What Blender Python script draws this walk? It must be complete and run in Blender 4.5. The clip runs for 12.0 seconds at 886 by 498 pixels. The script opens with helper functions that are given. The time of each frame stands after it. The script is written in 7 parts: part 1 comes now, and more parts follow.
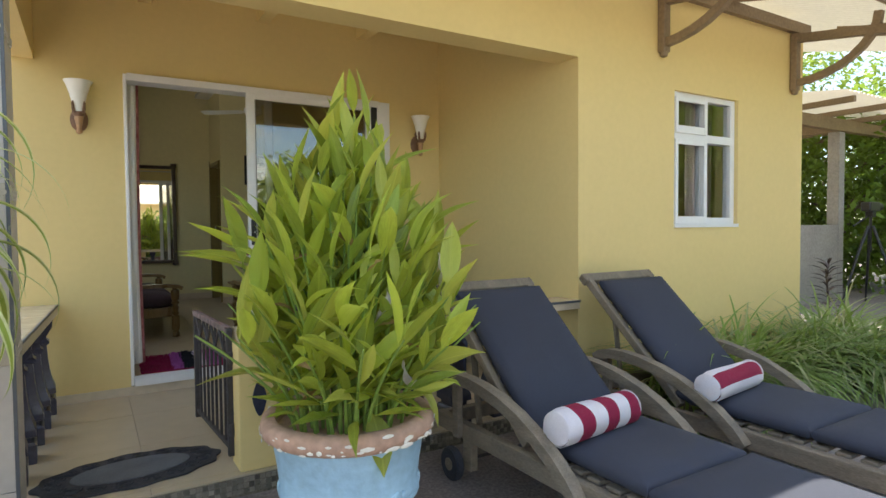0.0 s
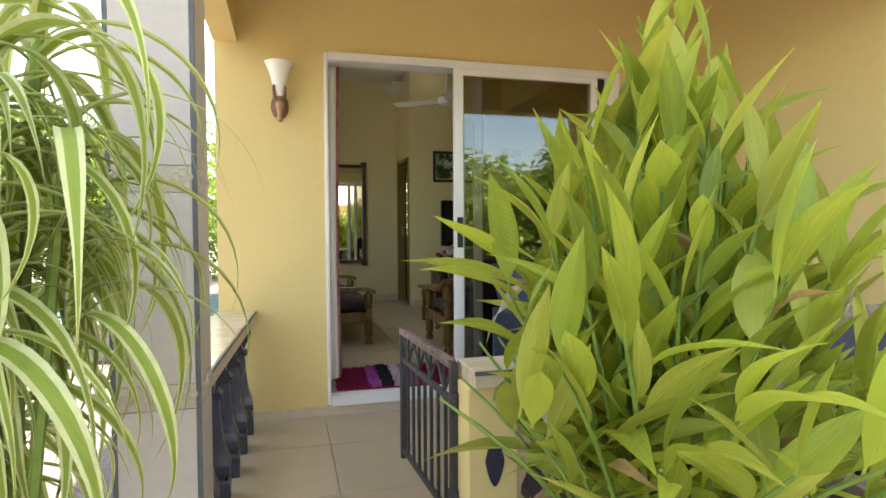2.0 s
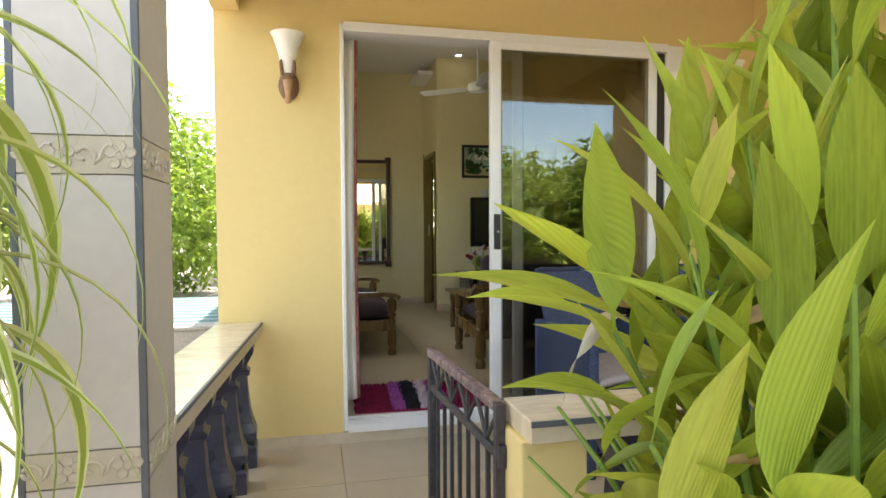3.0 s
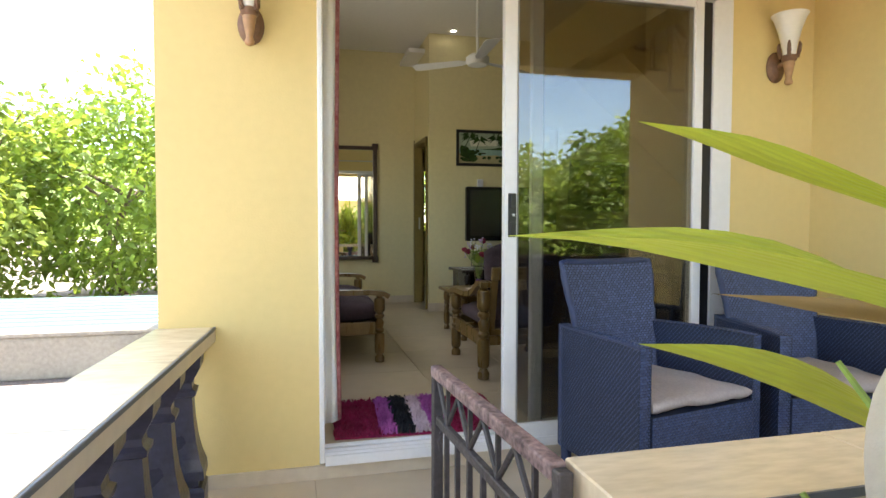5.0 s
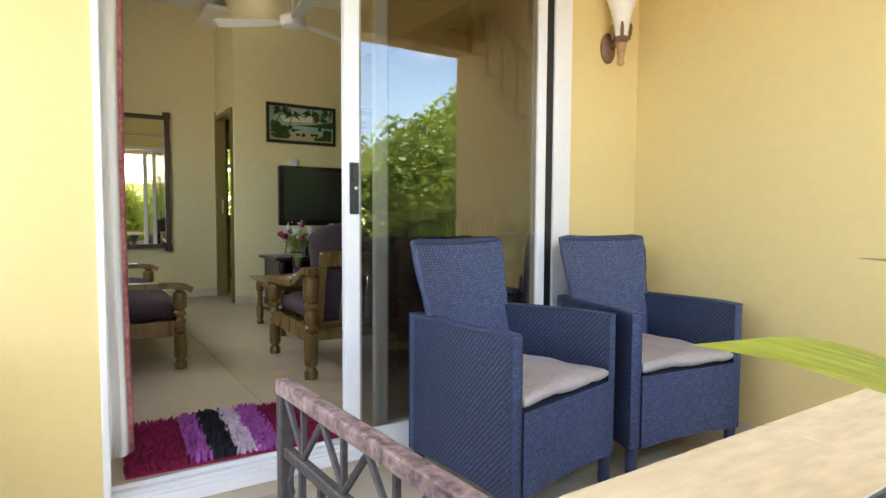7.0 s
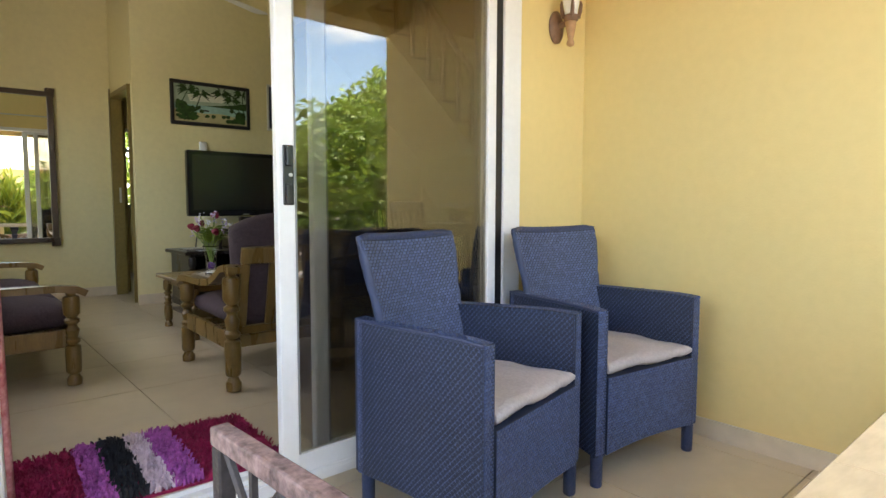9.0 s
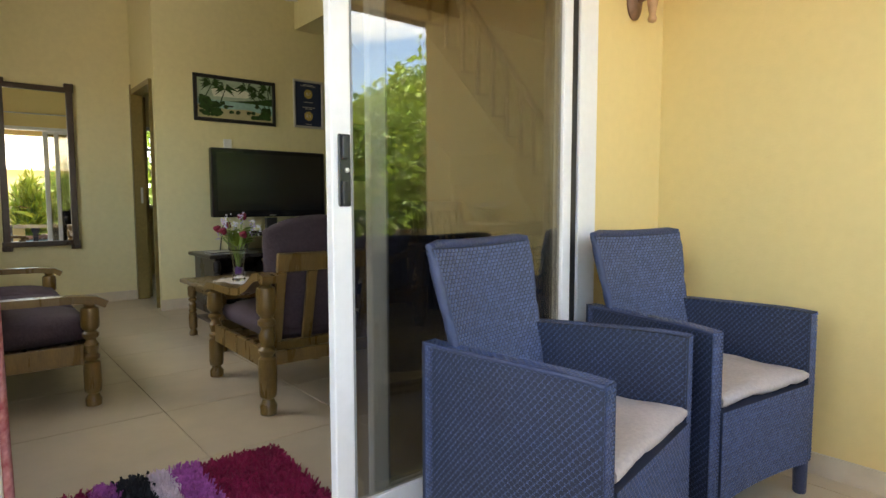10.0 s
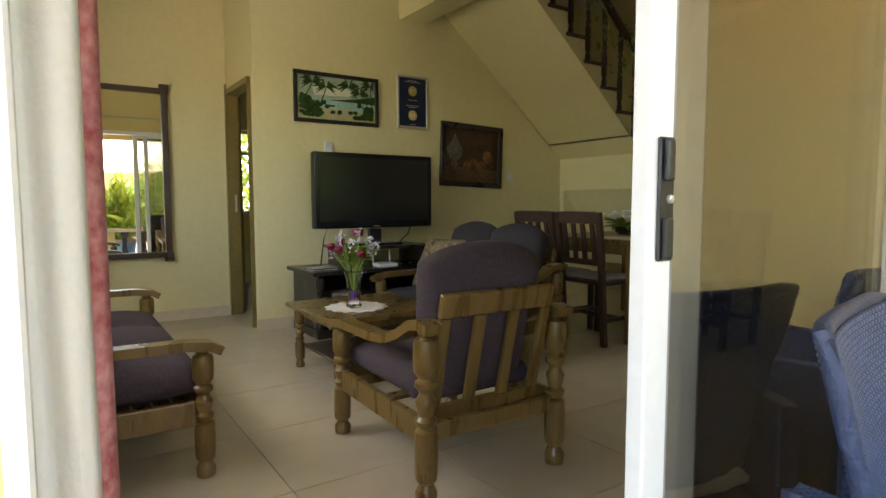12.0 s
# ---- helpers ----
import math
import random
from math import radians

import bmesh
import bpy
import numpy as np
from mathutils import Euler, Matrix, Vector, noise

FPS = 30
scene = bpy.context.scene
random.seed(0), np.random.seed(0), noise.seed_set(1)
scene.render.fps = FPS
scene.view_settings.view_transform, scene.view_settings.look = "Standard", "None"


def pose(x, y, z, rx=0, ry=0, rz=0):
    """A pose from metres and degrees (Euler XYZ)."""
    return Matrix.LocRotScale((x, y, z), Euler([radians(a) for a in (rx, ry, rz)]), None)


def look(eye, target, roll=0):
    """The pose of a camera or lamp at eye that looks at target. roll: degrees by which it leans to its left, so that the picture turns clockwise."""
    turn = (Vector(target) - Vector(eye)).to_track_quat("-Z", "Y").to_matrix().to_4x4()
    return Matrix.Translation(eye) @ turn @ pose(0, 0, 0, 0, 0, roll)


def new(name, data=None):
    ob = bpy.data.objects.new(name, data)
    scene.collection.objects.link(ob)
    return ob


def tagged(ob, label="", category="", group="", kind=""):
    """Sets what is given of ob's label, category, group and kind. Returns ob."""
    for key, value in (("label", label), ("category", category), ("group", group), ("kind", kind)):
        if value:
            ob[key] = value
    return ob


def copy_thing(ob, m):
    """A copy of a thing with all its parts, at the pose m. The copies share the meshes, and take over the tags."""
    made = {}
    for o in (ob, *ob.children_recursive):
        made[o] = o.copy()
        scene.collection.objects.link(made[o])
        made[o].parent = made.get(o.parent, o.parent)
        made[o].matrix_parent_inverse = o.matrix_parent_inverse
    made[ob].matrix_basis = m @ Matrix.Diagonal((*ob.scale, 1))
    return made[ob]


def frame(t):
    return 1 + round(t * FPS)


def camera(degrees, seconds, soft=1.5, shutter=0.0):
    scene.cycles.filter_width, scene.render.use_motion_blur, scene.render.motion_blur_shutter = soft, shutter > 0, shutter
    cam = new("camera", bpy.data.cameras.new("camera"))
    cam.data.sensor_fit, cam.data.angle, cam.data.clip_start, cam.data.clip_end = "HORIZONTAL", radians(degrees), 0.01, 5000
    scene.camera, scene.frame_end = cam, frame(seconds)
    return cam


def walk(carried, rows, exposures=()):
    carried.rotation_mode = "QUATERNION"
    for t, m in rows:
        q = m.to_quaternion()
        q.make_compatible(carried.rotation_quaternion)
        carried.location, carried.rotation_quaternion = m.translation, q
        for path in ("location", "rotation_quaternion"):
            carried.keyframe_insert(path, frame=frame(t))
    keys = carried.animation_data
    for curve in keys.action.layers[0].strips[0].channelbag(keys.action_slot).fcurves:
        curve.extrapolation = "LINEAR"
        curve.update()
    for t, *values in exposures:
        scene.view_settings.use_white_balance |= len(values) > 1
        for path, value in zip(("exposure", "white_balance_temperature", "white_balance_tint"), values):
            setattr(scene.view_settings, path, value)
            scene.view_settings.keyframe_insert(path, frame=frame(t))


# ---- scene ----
cam = camera(74.5, 12.0)
PATH = [
    (0, (-0.221, -4.515, 1.067), (0.816, -2.807, 0.992), -0.5),
    (0.5, (-0.233, -4.336, 1.062), (0.641, -2.538, 0.987), -0.7),
    (1, (-0.214, -4.119, 1.056), (0.449, -2.233, 0.989), -0.8),
    (1.5, (-0.233, -3.871, 1.054), (0.323, -1.951, 0.987), -0.5),
    (2, (-0.232, -3.589, 1.064), (0.288, -1.659, 0.995), -0.3),
    (2.5, (-0.188, -3.332, 1.061), (0.29, -1.391, 0.991), -0.3),
    (3, (-0.146, -3.089, 1.062), (0.289, -1.138, 0.991), -0.3),
    (3.5, (-0.103, -2.911, 1.045), (0.316, -0.957, 0.972), -0.2),
    (5.3, (-0.07, -2.373, 0.974), (0.455, -0.444, 0.898), 0.2),
    (5.5, (-0.06, -2.306, 0.963), (0.511, -0.391, 0.887), 0.0),
    (6, (-0.051, -2.188, 0.941), (0.651, -0.317, 0.856), 0.0),
    (6.5, (-0.061, -2.11, 0.935), (0.855, -0.335, 0.837), 0.2),
    (7, (-0.079, -2.072, 0.939), (1.007, -0.397, 0.826), 0.3),
    (7.5, (-0.082, -2.061, 0.937), (1.111, -0.461, 0.811), 0.3),
    (7.7, (-0.08, -2.051, 0.936), (1.151, -0.479, 0.807), 0.3),
    (9.3, (-0.009, -1.701, 0.95), (1.307, -0.204, 0.796), 0.1),
    (9.5, (0.011, -1.636, 0.949), (1.32, -0.132, 0.795), 0.0),
    (10, (0.037, -1.417, 0.953), (1.311, 0.116, 0.797), -0.1),
    (10.5, (0.038, -1.188, 0.999), (1.27, 0.379, 0.841), -0.1),
    (11, (0.024, -0.983, 1.029), (1.204, 0.624, 0.87), -0.1),
    (11.5, (0.04, -0.775, 1.028), (1.168, 0.869, 0.869), -0.1),
    (12, (0.045, -0.605, 1.037), (1.152, 1.053, 0.879), -0.1),
]
EXPOSURES = [(0, 1.45, 6850, 6), (1.5, 1.85, 7250, 7), (2.5, 2.2, 7500, 8), (3.5, 2.32, 7300, 9), (5.5, 2.66, 6950, 11), (7.5, 3.05, 6900, 12), (9.5, 2.94, 7150, 11), (11, 3.0, 7350, 10), (12, 3.2, 7450, 9)]
walk(cam, [(t, look(eye, target, roll)) for t, eye, target, roll in PATH], EXPOSURES)


# ---------- daylight ----------
SUN_EL, SUN_AZ = 72.0, 12.0      # high tropical sun behind the house
world = bpy.data.worlds.new("sky")
scene.world = world
world.use_nodes = True
wn, wl = world.node_tree.nodes, world.node_tree.links
sky = wn.new("ShaderNodeTexSky")
sky.sky_type, sky.sun_disc = "NISHITA", False
sky.sun_elevation, sky.sun_rotation = radians(SUN_EL), radians(SUN_AZ)
sky.dust_density, sky.ozone_density = 0.8, 2.2
cl_tc = wn.new("ShaderNodeTexCoord")
cl_map = wn.new("ShaderNodeMapping")
cl_map.inputs["Scale"].default_value = (1, 1, 2.6)
cl_noise = wn.new("ShaderNodeTexNoise")
cl_noise.inputs["Scale"].default_value, cl_noise.inputs["Detail"].default_value = 3.4, 7
cl_ramp = wn.new("ShaderNodeMapRange")
cl_ramp.inputs["From Min"].default_value, cl_ramp.inputs["From Max"].default_value = 0.50, 0.66
cl_mix = wn.new("ShaderNodeMix")
cl_mix.data_type = "RGBA"
cl_mix.inputs[7].default_value = (9.0, 8.7, 7.6, 1)
wl.new(cl_tc.outputs["Generated"], cl_map.inputs["Vector"])
wl.new(cl_map.outputs[0], cl_noise.inputs["Vector"])
wl.new(cl_noise.outputs["Fac"], cl_ramp.inputs["Value"])
wl.new(cl_ramp.outputs[0], cl_mix.inputs[0])
wl.new(sky.outputs[0], cl_mix.inputs[6])
wl.new(cl_mix.outputs[2], wn["Background"].inputs[0])
wn["Background"].inputs[1].default_value = 0.15
sun = new("sun", bpy.data.lights.new("sun", "SUN"))
sun.data.energy, sun.data.angle, sun.data.color = 5.0, radians(0.5), (1.0, 0.93, 0.82)
# fill lamp added to brighten the living room, set in an unseen window over the sofa
day = new("window_daylight", bpy.data.lights.new("window_daylight", "AREA"))
day.data.shape, day.data.size, day.data.size_y = "RECTANGLE", 2.0, 1.2
day.data.energy, day.data.color = 1.8, (1.0, 0.95, 0.80)
day.matrix_basis = look((-0.52, 2.25, 1.575), (2.0, 2.25, 1.2))
az, el = radians(SUN_AZ), radians(SUN_EL)
sun.matrix_basis = look((0, 0, 0), (-math.sin(az) * math.cos(el), -math.cos(az) * math.cos(el), -math.sin(el)))


# ---------- materials ----------
def mat(name, col, rough=0.7, var=0.12, big=1.5, small=40.0, bump=0.0, bump_scale=60.0, metal=0.0, tint=None, rand=0.0, spec=None, stretch=None):
    """Painted or natural surface: two scales of variation in colour, fine relief, roughness that varies a little."""
    m = bpy.data.materials.new(name)
    m.use_nodes = True
    nt = m.node_tree
    N, L = nt.nodes, nt.links
    b = N["Principled BSDF"]
    tc = N.new("ShaderNodeTexCoord")
    src = tc.outputs["Object"]
    if stretch:
        mp = N.new("ShaderNodeMapping")
        mp.inputs["Scale"].default_value = stretch
        L.new(src, mp.inputs["Vector"])
        src = mp.outputs["Vector"]
    if rand:
        # alike pieces take their grain from another place of the pattern
        io = N.new("ShaderNodeObjectInfo")
        sh = N.new("ShaderNodeVectorMath")
        sh.operation = "MULTIPLY_ADD"
        sh.inputs[1].default_value = (37.0, 53.0, 71.0)
        L.new(io.outputs["Random"], sh.inputs[0])
        L.new(src, sh.inputs[2])
        src = sh.outputs[0]
    n1 = N.new("ShaderNodeTexNoise")
    n1.inputs["Scale"].default_value, n1.inputs["Detail"].default_value = big, 6
    n2 = N.new("ShaderNodeTexNoise")
    n2.inputs["Scale"].default_value, n2.inputs["Detail"].default_value = small, 4
    L.new(src, n1.inputs["Vector"])
    L.new(src, n2.inputs["Vector"])
    ad = N.new("ShaderNodeMath")
    ad.operation = "ADD"
    L.new(n1.outputs["Fac"], ad.inputs[0])
    L.new(n2.outputs["Fac"], ad.inputs[1])
    val = ad.outputs[0]
    if rand:
        oi = N.new("ShaderNodeObjectInfo")
        k = N.new("ShaderNodeMath")
        k.operation = "MULTIPLY_ADD"
        k.inputs[1].default_value, k.inputs[2].default_value = rand, -rand / 2
        L.new(oi.outputs["Random"], k.inputs[0])
        a2 = N.new("ShaderNodeMath")
        a2.operation = "ADD"
        L.new(val, a2.inputs[0])
        L.new(k.outputs[0], a2.inputs[1])
        val = a2.outputs[0]
    ramp = N.new("ShaderNodeMapRange")
    ramp.inputs["From Min"].default_value, ramp.inputs["From Max"].default_value = 0.7, 1.3
    L.new(val, ramp.inputs["Value"])
    mix = N.new("ShaderNodeMix")
    mix.data_type = "RGBA"
    lo = [c * (1 - var) for c in col] if tint is None else tint
    hi = [min(1, c * (1 + var)) for c in col]
    mix.inputs[6].default_value, mix.inputs[7].default_value = (*lo, 1), (*hi, 1)
    L.new(ramp.outputs[0], mix.inputs[0])
    L.new(mix.outputs[2], b.inputs["Base Color"])
    rr = N.new("ShaderNodeMapRange")
    rr.inputs["To Min"].default_value, rr.inputs["To Max"].default_value = max(0.02, rough - 0.08), min(1, rough + 0.08)
    L.new(n1.outputs["Fac"], rr.inputs["Value"])
    L.new(rr.outputs[0], b.inputs["Roughness"])
    b.inputs["Metallic"].default_value = metal
    if spec is not None:
        b.inputs["Specular IOR Level"].default_value = spec
    if bump:
        n3 = N.new("ShaderNodeTexNoise")
        n3.inputs["Scale"].default_value, n3.inputs["Detail"].default_value = bump_scale, 5
        L.new(src, n3.inputs["Vector"])
        bp = N.new("ShaderNodeBump")
        bp.inputs["Strength"].default_value, bp.inputs["Distance"].default_value = bump, 0.01
        L.new(n3.outputs["Fac"], bp.inputs["Height"])
        L.new(bp.outputs[0], b.inputs["Normal"])
    return m


YELLOW = mat("yellow_wall_paint", (0.74, 0.58, 0.26), 0.75, 0.025, 0.9, 25, 0.10, 120)
CREAM = mat("cream_wall_paint", (0.72, 0.65, 0.37), 0.7, 0.04, 0.8, 25, 0.15, 90)
WHITE = mat("white_paint", (0.8, 0.79, 0.75), 0.6, 0.03, 1, 30, 0.05)
GROUT = mat("tile_grout", (0.42, 0.36, 0.27), 0.9, 0.1)
TILE = mat("column_tile", (0.52, 0.475, 0.45), 0.36, 0.06, 3, 30)
GRAVEL = mat("gravel", (0.22, 0.19, 0.185), 0.95, 0.4, 0.6, 60, 0.8, 70)
def leaf_mat(name, col, tip, var=0.25, trans=0.35, rough=0.45, stretch=None, veins=0.0):
    m = mat(name, col, rough, var, 3, 25, 0.3, 60, rand=0.9, stretch=stretch)
    b = m.node_tree.nodes["Principled BSDF"]
    if veins:
        # fine ribs along the blade, pale midrib
        N, L2 = m.node_tree.nodes, m.node_tree.links
        tc = next(n for n in N if n.type == "TEX_COORD")
        wv = N.new("ShaderNodeTexWave")
        wv.bands_direction = "Y"
        wv.inputs["Scale"].default_value, wv.inputs["Distortion"].default_value = veins, 0.0
        wv.inputs["Detail"].default_value = 1
        L2.new(tc.outputs["Object"], wv.inputs["Vector"])
        bp = N.new("ShaderNodeBump")
        bp.inputs["Strength"].default_value, bp.inputs["Distance"].default_value = 0.35, 0.002
        L2.new(wv.outputs["Fac"], bp.inputs["Height"])
        L2.new(bp.outputs[0], b.inputs["Normal"])
        sp = N.new("ShaderNodeSeparateXYZ")
        L2.new(tc.outputs["Object"], sp.inputs[0])
        ab = N.new("ShaderNodeMath")
        ab.operation = "ABSOLUTE"
        L2.new(sp.outputs[1], ab.inputs[0])
        mr = N.new("ShaderNodeMapRange")
        mr.inputs["From Min"].default_value, mr.inputs["From Max"].default_value = 0.0006, 0.003
        mr.inputs["To Min"].default_value, mr.inputs["To Max"].default_value = 0.55, 0.0
        L2.new(ab.outputs[0], mr.inputs["Value"])
        ml = N.new("ShaderNodeMath")
        ml.operation = "MULTIPLY_ADD"
        ml.inputs[1].default_value = 0.16
        L2.new(wv.outputs["Fac"], ml.inputs[0])
        L2.new(mr.outputs[0], ml.inputs[2])
        old = next(n for n in N if n.type == "MIX")
        m2 = N.new("ShaderNodeMix")
        m2.data_type = "RGBA"
        m2.inputs[7].default_value = (min(1, col[0] * 1.5), min(1, col[1] * 1.4), col[2] * 1.8, 1)
        L2.new(ml.outputs[0], m2.inputs[0])
        L2.new(old.outputs[2], m2.inputs[6])
        L2.new(m2.outputs[2], b.inputs["Base Color"])
    b.inputs["Specular IOR Level"].default_value = 0.4
    tr = m.node_tree.nodes.new("ShaderNodeBsdfTranslucent")
    tr.inputs[0].default_value = (*tip, 1)
    mx = m.node_tree.nodes.new("ShaderNodeMixShader")
    mx.inputs[0].default_value = trans
    L = m.node_tree.links
    L.new(b.outputs[0], mx.inputs[1])
    L.new(tr.outputs[0], mx.inputs[2])
    L.new(mx.outputs[0], m.node_tree.nodes["Material Output"].inputs[0])
    return m


def glass_mat(name, col, ior=1.5):
    m = bpy.data.materials.new(name)
    m.use_nodes = True
    b = m.node_tree.nodes["Principled BSDF"]
    b.inputs["Base Color"].default_value = (*col, 1)
    b.inputs["Roughness"].default_value = 0.0
    b.inputs["IOR"].default_value = ior
    b.inputs["Transmission Weight"].default_value = 1.0
    return m


def island_tone(m, amount):
    """Leaves of one crown differ in tone."""
    N, L = m.node_tree.nodes, m.node_tree.links
    mix = next(n for n in N if n.type == "MIX")
    g = N.new("ShaderNodeNewGeometry")
    h = N.new("ShaderNodeHueSaturation")
    k = N.new("ShaderNodeMapRange")
    k.inputs["To Min"].default_value, k.inputs["To Max"].default_value = 1 - amount, 1 + amount
    L.new(g.outputs["Random Per Island"], k.inputs["Value"])
    L.new(k.outputs[0], h.inputs["Value"])
    L.new(mix.outputs[2], h.inputs["Color"])
    L.new(h.outputs[0], N["Principled BSDF"].inputs["Base Color"])
    return m


FLOOR_TILE = mat("beige_floor_tile", (0.50, 0.42, 0.305), 0.34, 0.07, 1.8, 9, 0, 20, rand=0.25)
SKIRT = mat("beige_skirting_tile", (0.60, 0.51, 0.39), 0.35, 0.1, 2, 15)
MOSAIC = mat("mosaic_riser", (0.16, 0.14, 0.11), 0.5, 0.5, 30, 90, 0.4, 60)
CAPTILE = mat("cap_tile", (0.62, 0.52, 0.38), 0.22, 0.12, 3, 12, stretch=(1.2, 4, 1))
STRIP = mat("dark_trim_strip", (0.10, 0.11, 0.13), 0.45, 0.15)
BAND = mat("relief_tile", (0.50, 0.44, 0.36), 0.3, 0.08, 6, 40)
BALUSTER = mat("dark_blue_baluster_paint", (0.035, 0.035, 0.055), 0.3, 0.3, 5, 40, 0.15, 50)
ALU = mat("white_aluminium", (0.80, 0.80, 0.80), 0.35, 0.03, 2, 40)
GREYALU = mat("grey_seal", (0.25, 0.25, 0.25), 0.5, 0.1)
BLACK = mat("black_plastic", (0.02, 0.02, 0.022), 0.3, 0.2)
GLASS = glass_mat("tinted_glass", (0.50, 0.48, 0.42), 1.92)
CLEAR = glass_mat("clear_glass", (0.95, 0.97, 0.98), 1.5)
FROST = mat("frosted_white_glass", (0.85, 0.83, 0.77), 0.4, 0.03)
BROWN = mat("brown_painted_wood", (0.20, 0.105, 0.06), 0.5, 0.25, 5, 40, 0.15, 40)
TAN = mat("light_turned_wood", (0.42, 0.24, 0.12), 0.5, 0.2, 5, 40)
IRON = mat("worn_black_iron", (0.045, 0.04, 0.045), 0.55, 0.4, 6, 60, 0.4, 60)
RUST = mat("worn_maroon_iron", (0.26, 0.18, 0.18), 0.6, 0.3, 16, 70, 0.5, 60, tint=(0.045, 0.028, 0.032))
RUBBER = mat("black_rubber", (0.03, 0.033, 0.045), 0.75, 0.3, 8, 60, 0.4, 80)
MATGREY = mat("grey_mat_pile", (0.12, 0.13, 0.15), 0.95, 0.25, 8, 120, 0.6, 160)
POTBLUE = mat("light_blue_pot_paint", (0.34, 0.52, 0.66), 0.6, 0.12, 4, 30, 0.25, 40)
POTRIM = mat("terracotta_rim_worn", (0.48, 0.30, 0.22), 0.75, 0.2, 5, 30, 0.35, 45)
CHIP = mat("chipped_white_paint", (0.78, 0.74, 0.68), 0.8, 0.1)
SOIL = mat("dry_soil", (0.10, 0.08, 0.06), 1, 0.5, 9, 60, 0.8, 40)
LEAF = leaf_mat("broad_leaf", (0.33, 0.40, 0.055), (0.56, 0.64, 0.09), 0.4, 0.42, 0.38, (1, 9, 1), 62)
LEAFY = leaf_mat("yellowing_leaf", (0.38, 0.42, 0.075), (0.60, 0.62, 0.11), 0.3, 0.4, 0.38, (1, 9, 1), 62)
LEAFDARK = leaf_mat("shaded_old_leaf", (0.20, 0.27, 0.04), (0.42, 0.50, 0.06), 0.35, 0.3, 0.36, (1, 9, 1), 62)
DRY = leaf_mat("dry_leaf", (0.38, 0.25, 0.11), (0.42, 0.28, 0.1))
PALE = leaf_mat("withered_white_flower", (0.66, 0.60, 0.56), (0.6, 0.55, 0.5))
STEM = mat("green_stem", (0.20, 0.30, 0.06), 0.5, 0.2)
RIBBON = leaf_mat("ribbon_leaf_green", (0.25, 0.34, 0.06), (0.46, 0.54, 0.09), 0.3, 0.35, 0.4, (1, 9, 1))
RIBEDGE = leaf_mat("ribbon_leaf_cream_edge", (0.64, 0.67, 0.34), (0.62, 0.66, 0.3))
GRASS = leaf_mat("grass_blade", (0.22, 0.32, 0.08), (0.3, 0.4, 0.1))
GRASSPALE = leaf_mat("grass_blade_pale", (0.40, 0.42, 0.22), (0.4, 0.42, 0.2))
TREELEAF = island_tone(leaf_mat("tree_leaf", (0.13, 0.21, 0.032), (0.28, 0.39, 0.055)), 0.5)
TREELEAF2 = island_tone(leaf_mat("tree_leaf_light", (0.18, 0.26, 0.05), (0.36, 0.45, 0.07)), 0.5)
BARK = mat("bark", (0.14, 0.11, 0.08), 0.9, 0.3, 6, 40, 0.6, 30)
TEAK = mat("weathered_teak", (0.20, 0.165, 0.125), 0.75, 0.35, 4, 50, 0.35, 60, stretch=(6, 1, 6))
NAVY = mat("charcoal_blue_canvas", (0.035, 0.04, 0.062), 0.9, 0.18, 3, 200, 0.25, 400)
TOWELW = mat("white_terry", (0.74, 0.70, 0.76), 0.95, 0.06, 5, 150, 0.7, 250)
TOWELR = mat("crimson_terry", (0.27, 0.009, 0.05), 0.95, 0.15, 5, 150, 0.7, 250)
WICKER = island_tone(mat("navy_resin_wicker", (0.054, 0.083, 0.185), 0.36, 0.15, 4, 60, spec=0.5), 0.25)
# strand hue darkened on the core: shade between strands put into the colour
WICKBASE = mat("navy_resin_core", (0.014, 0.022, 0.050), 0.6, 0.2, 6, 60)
WICKEDGE = mat("navy_resin_edge", (0.029, 0.045, 0.108), 0.45, 0.15, 8, 60, 0.4, 110)
SEATPAD = mat("grey_beige_cotton", (0.42, 0.385, 0.385), 0.95, 0.12, 7, 100, 0.5, 60)
LINING = mat("white_curtain_lining", (0.86, 0.85, 0.84), 0.9, 0.03, 3, 100, 0.15, 150)
PINKCURT = mat("rose_floral_curtain", (0.50, 0.24, 0.24), 0.9, 0.2, 11, 60, 0.15, 150, tint=(0.30, 0.050, 0.060))
RUGRED = mat("crimson_rug_pile", (0.26, 0.008, 0.06), 1, 0.3, 8, 90, 0.8, 120)
RUGPURPLE = mat("purple_rug_tufts", (0.42, 0.10, 0.40), 1, 0.3, 20, 90, 0.8, 120)
RUGBLACK = mat("black_rug_tufts", (0.015, 0.016, 0.022), 1, 0.3, 20, 90)
RUGWHITE = mat("pale_pink_rug_tufts", (0.68, 0.55, 0.62), 1, 0.15, 20, 90)
OAK = mat("honey_varnished_wood", (0.145, 0.088, 0.026), 0.29, 0.28, 3, 40, 0.05, 40, stretch=(8, 8, 1))
DARKWOOD = mat("dark_varnished_wood", (0.05, 0.03, 0.022), 0.3, 0.3, 3, 40, 0.05, 40)
BLACKWOOD = mat("black_lacquered_wood", (0.022, 0.018, 0.018), 0.28, 0.3, 3, 40)
PURPLE = mat("aubergine_velour", (0.052, 0.034, 0.043), 0.95, 0.25, 3, 60, 0.4, 90)
CHARCOAL = mat("charcoal_velour", (0.03, 0.027, 0.035), 0.95, 0.25, 3, 60, 0.4, 90)
OLIVE = mat("olive_brown_door_paint", (0.22, 0.16, 0.05), 0.4, 0.15, 3, 40, 0.05)
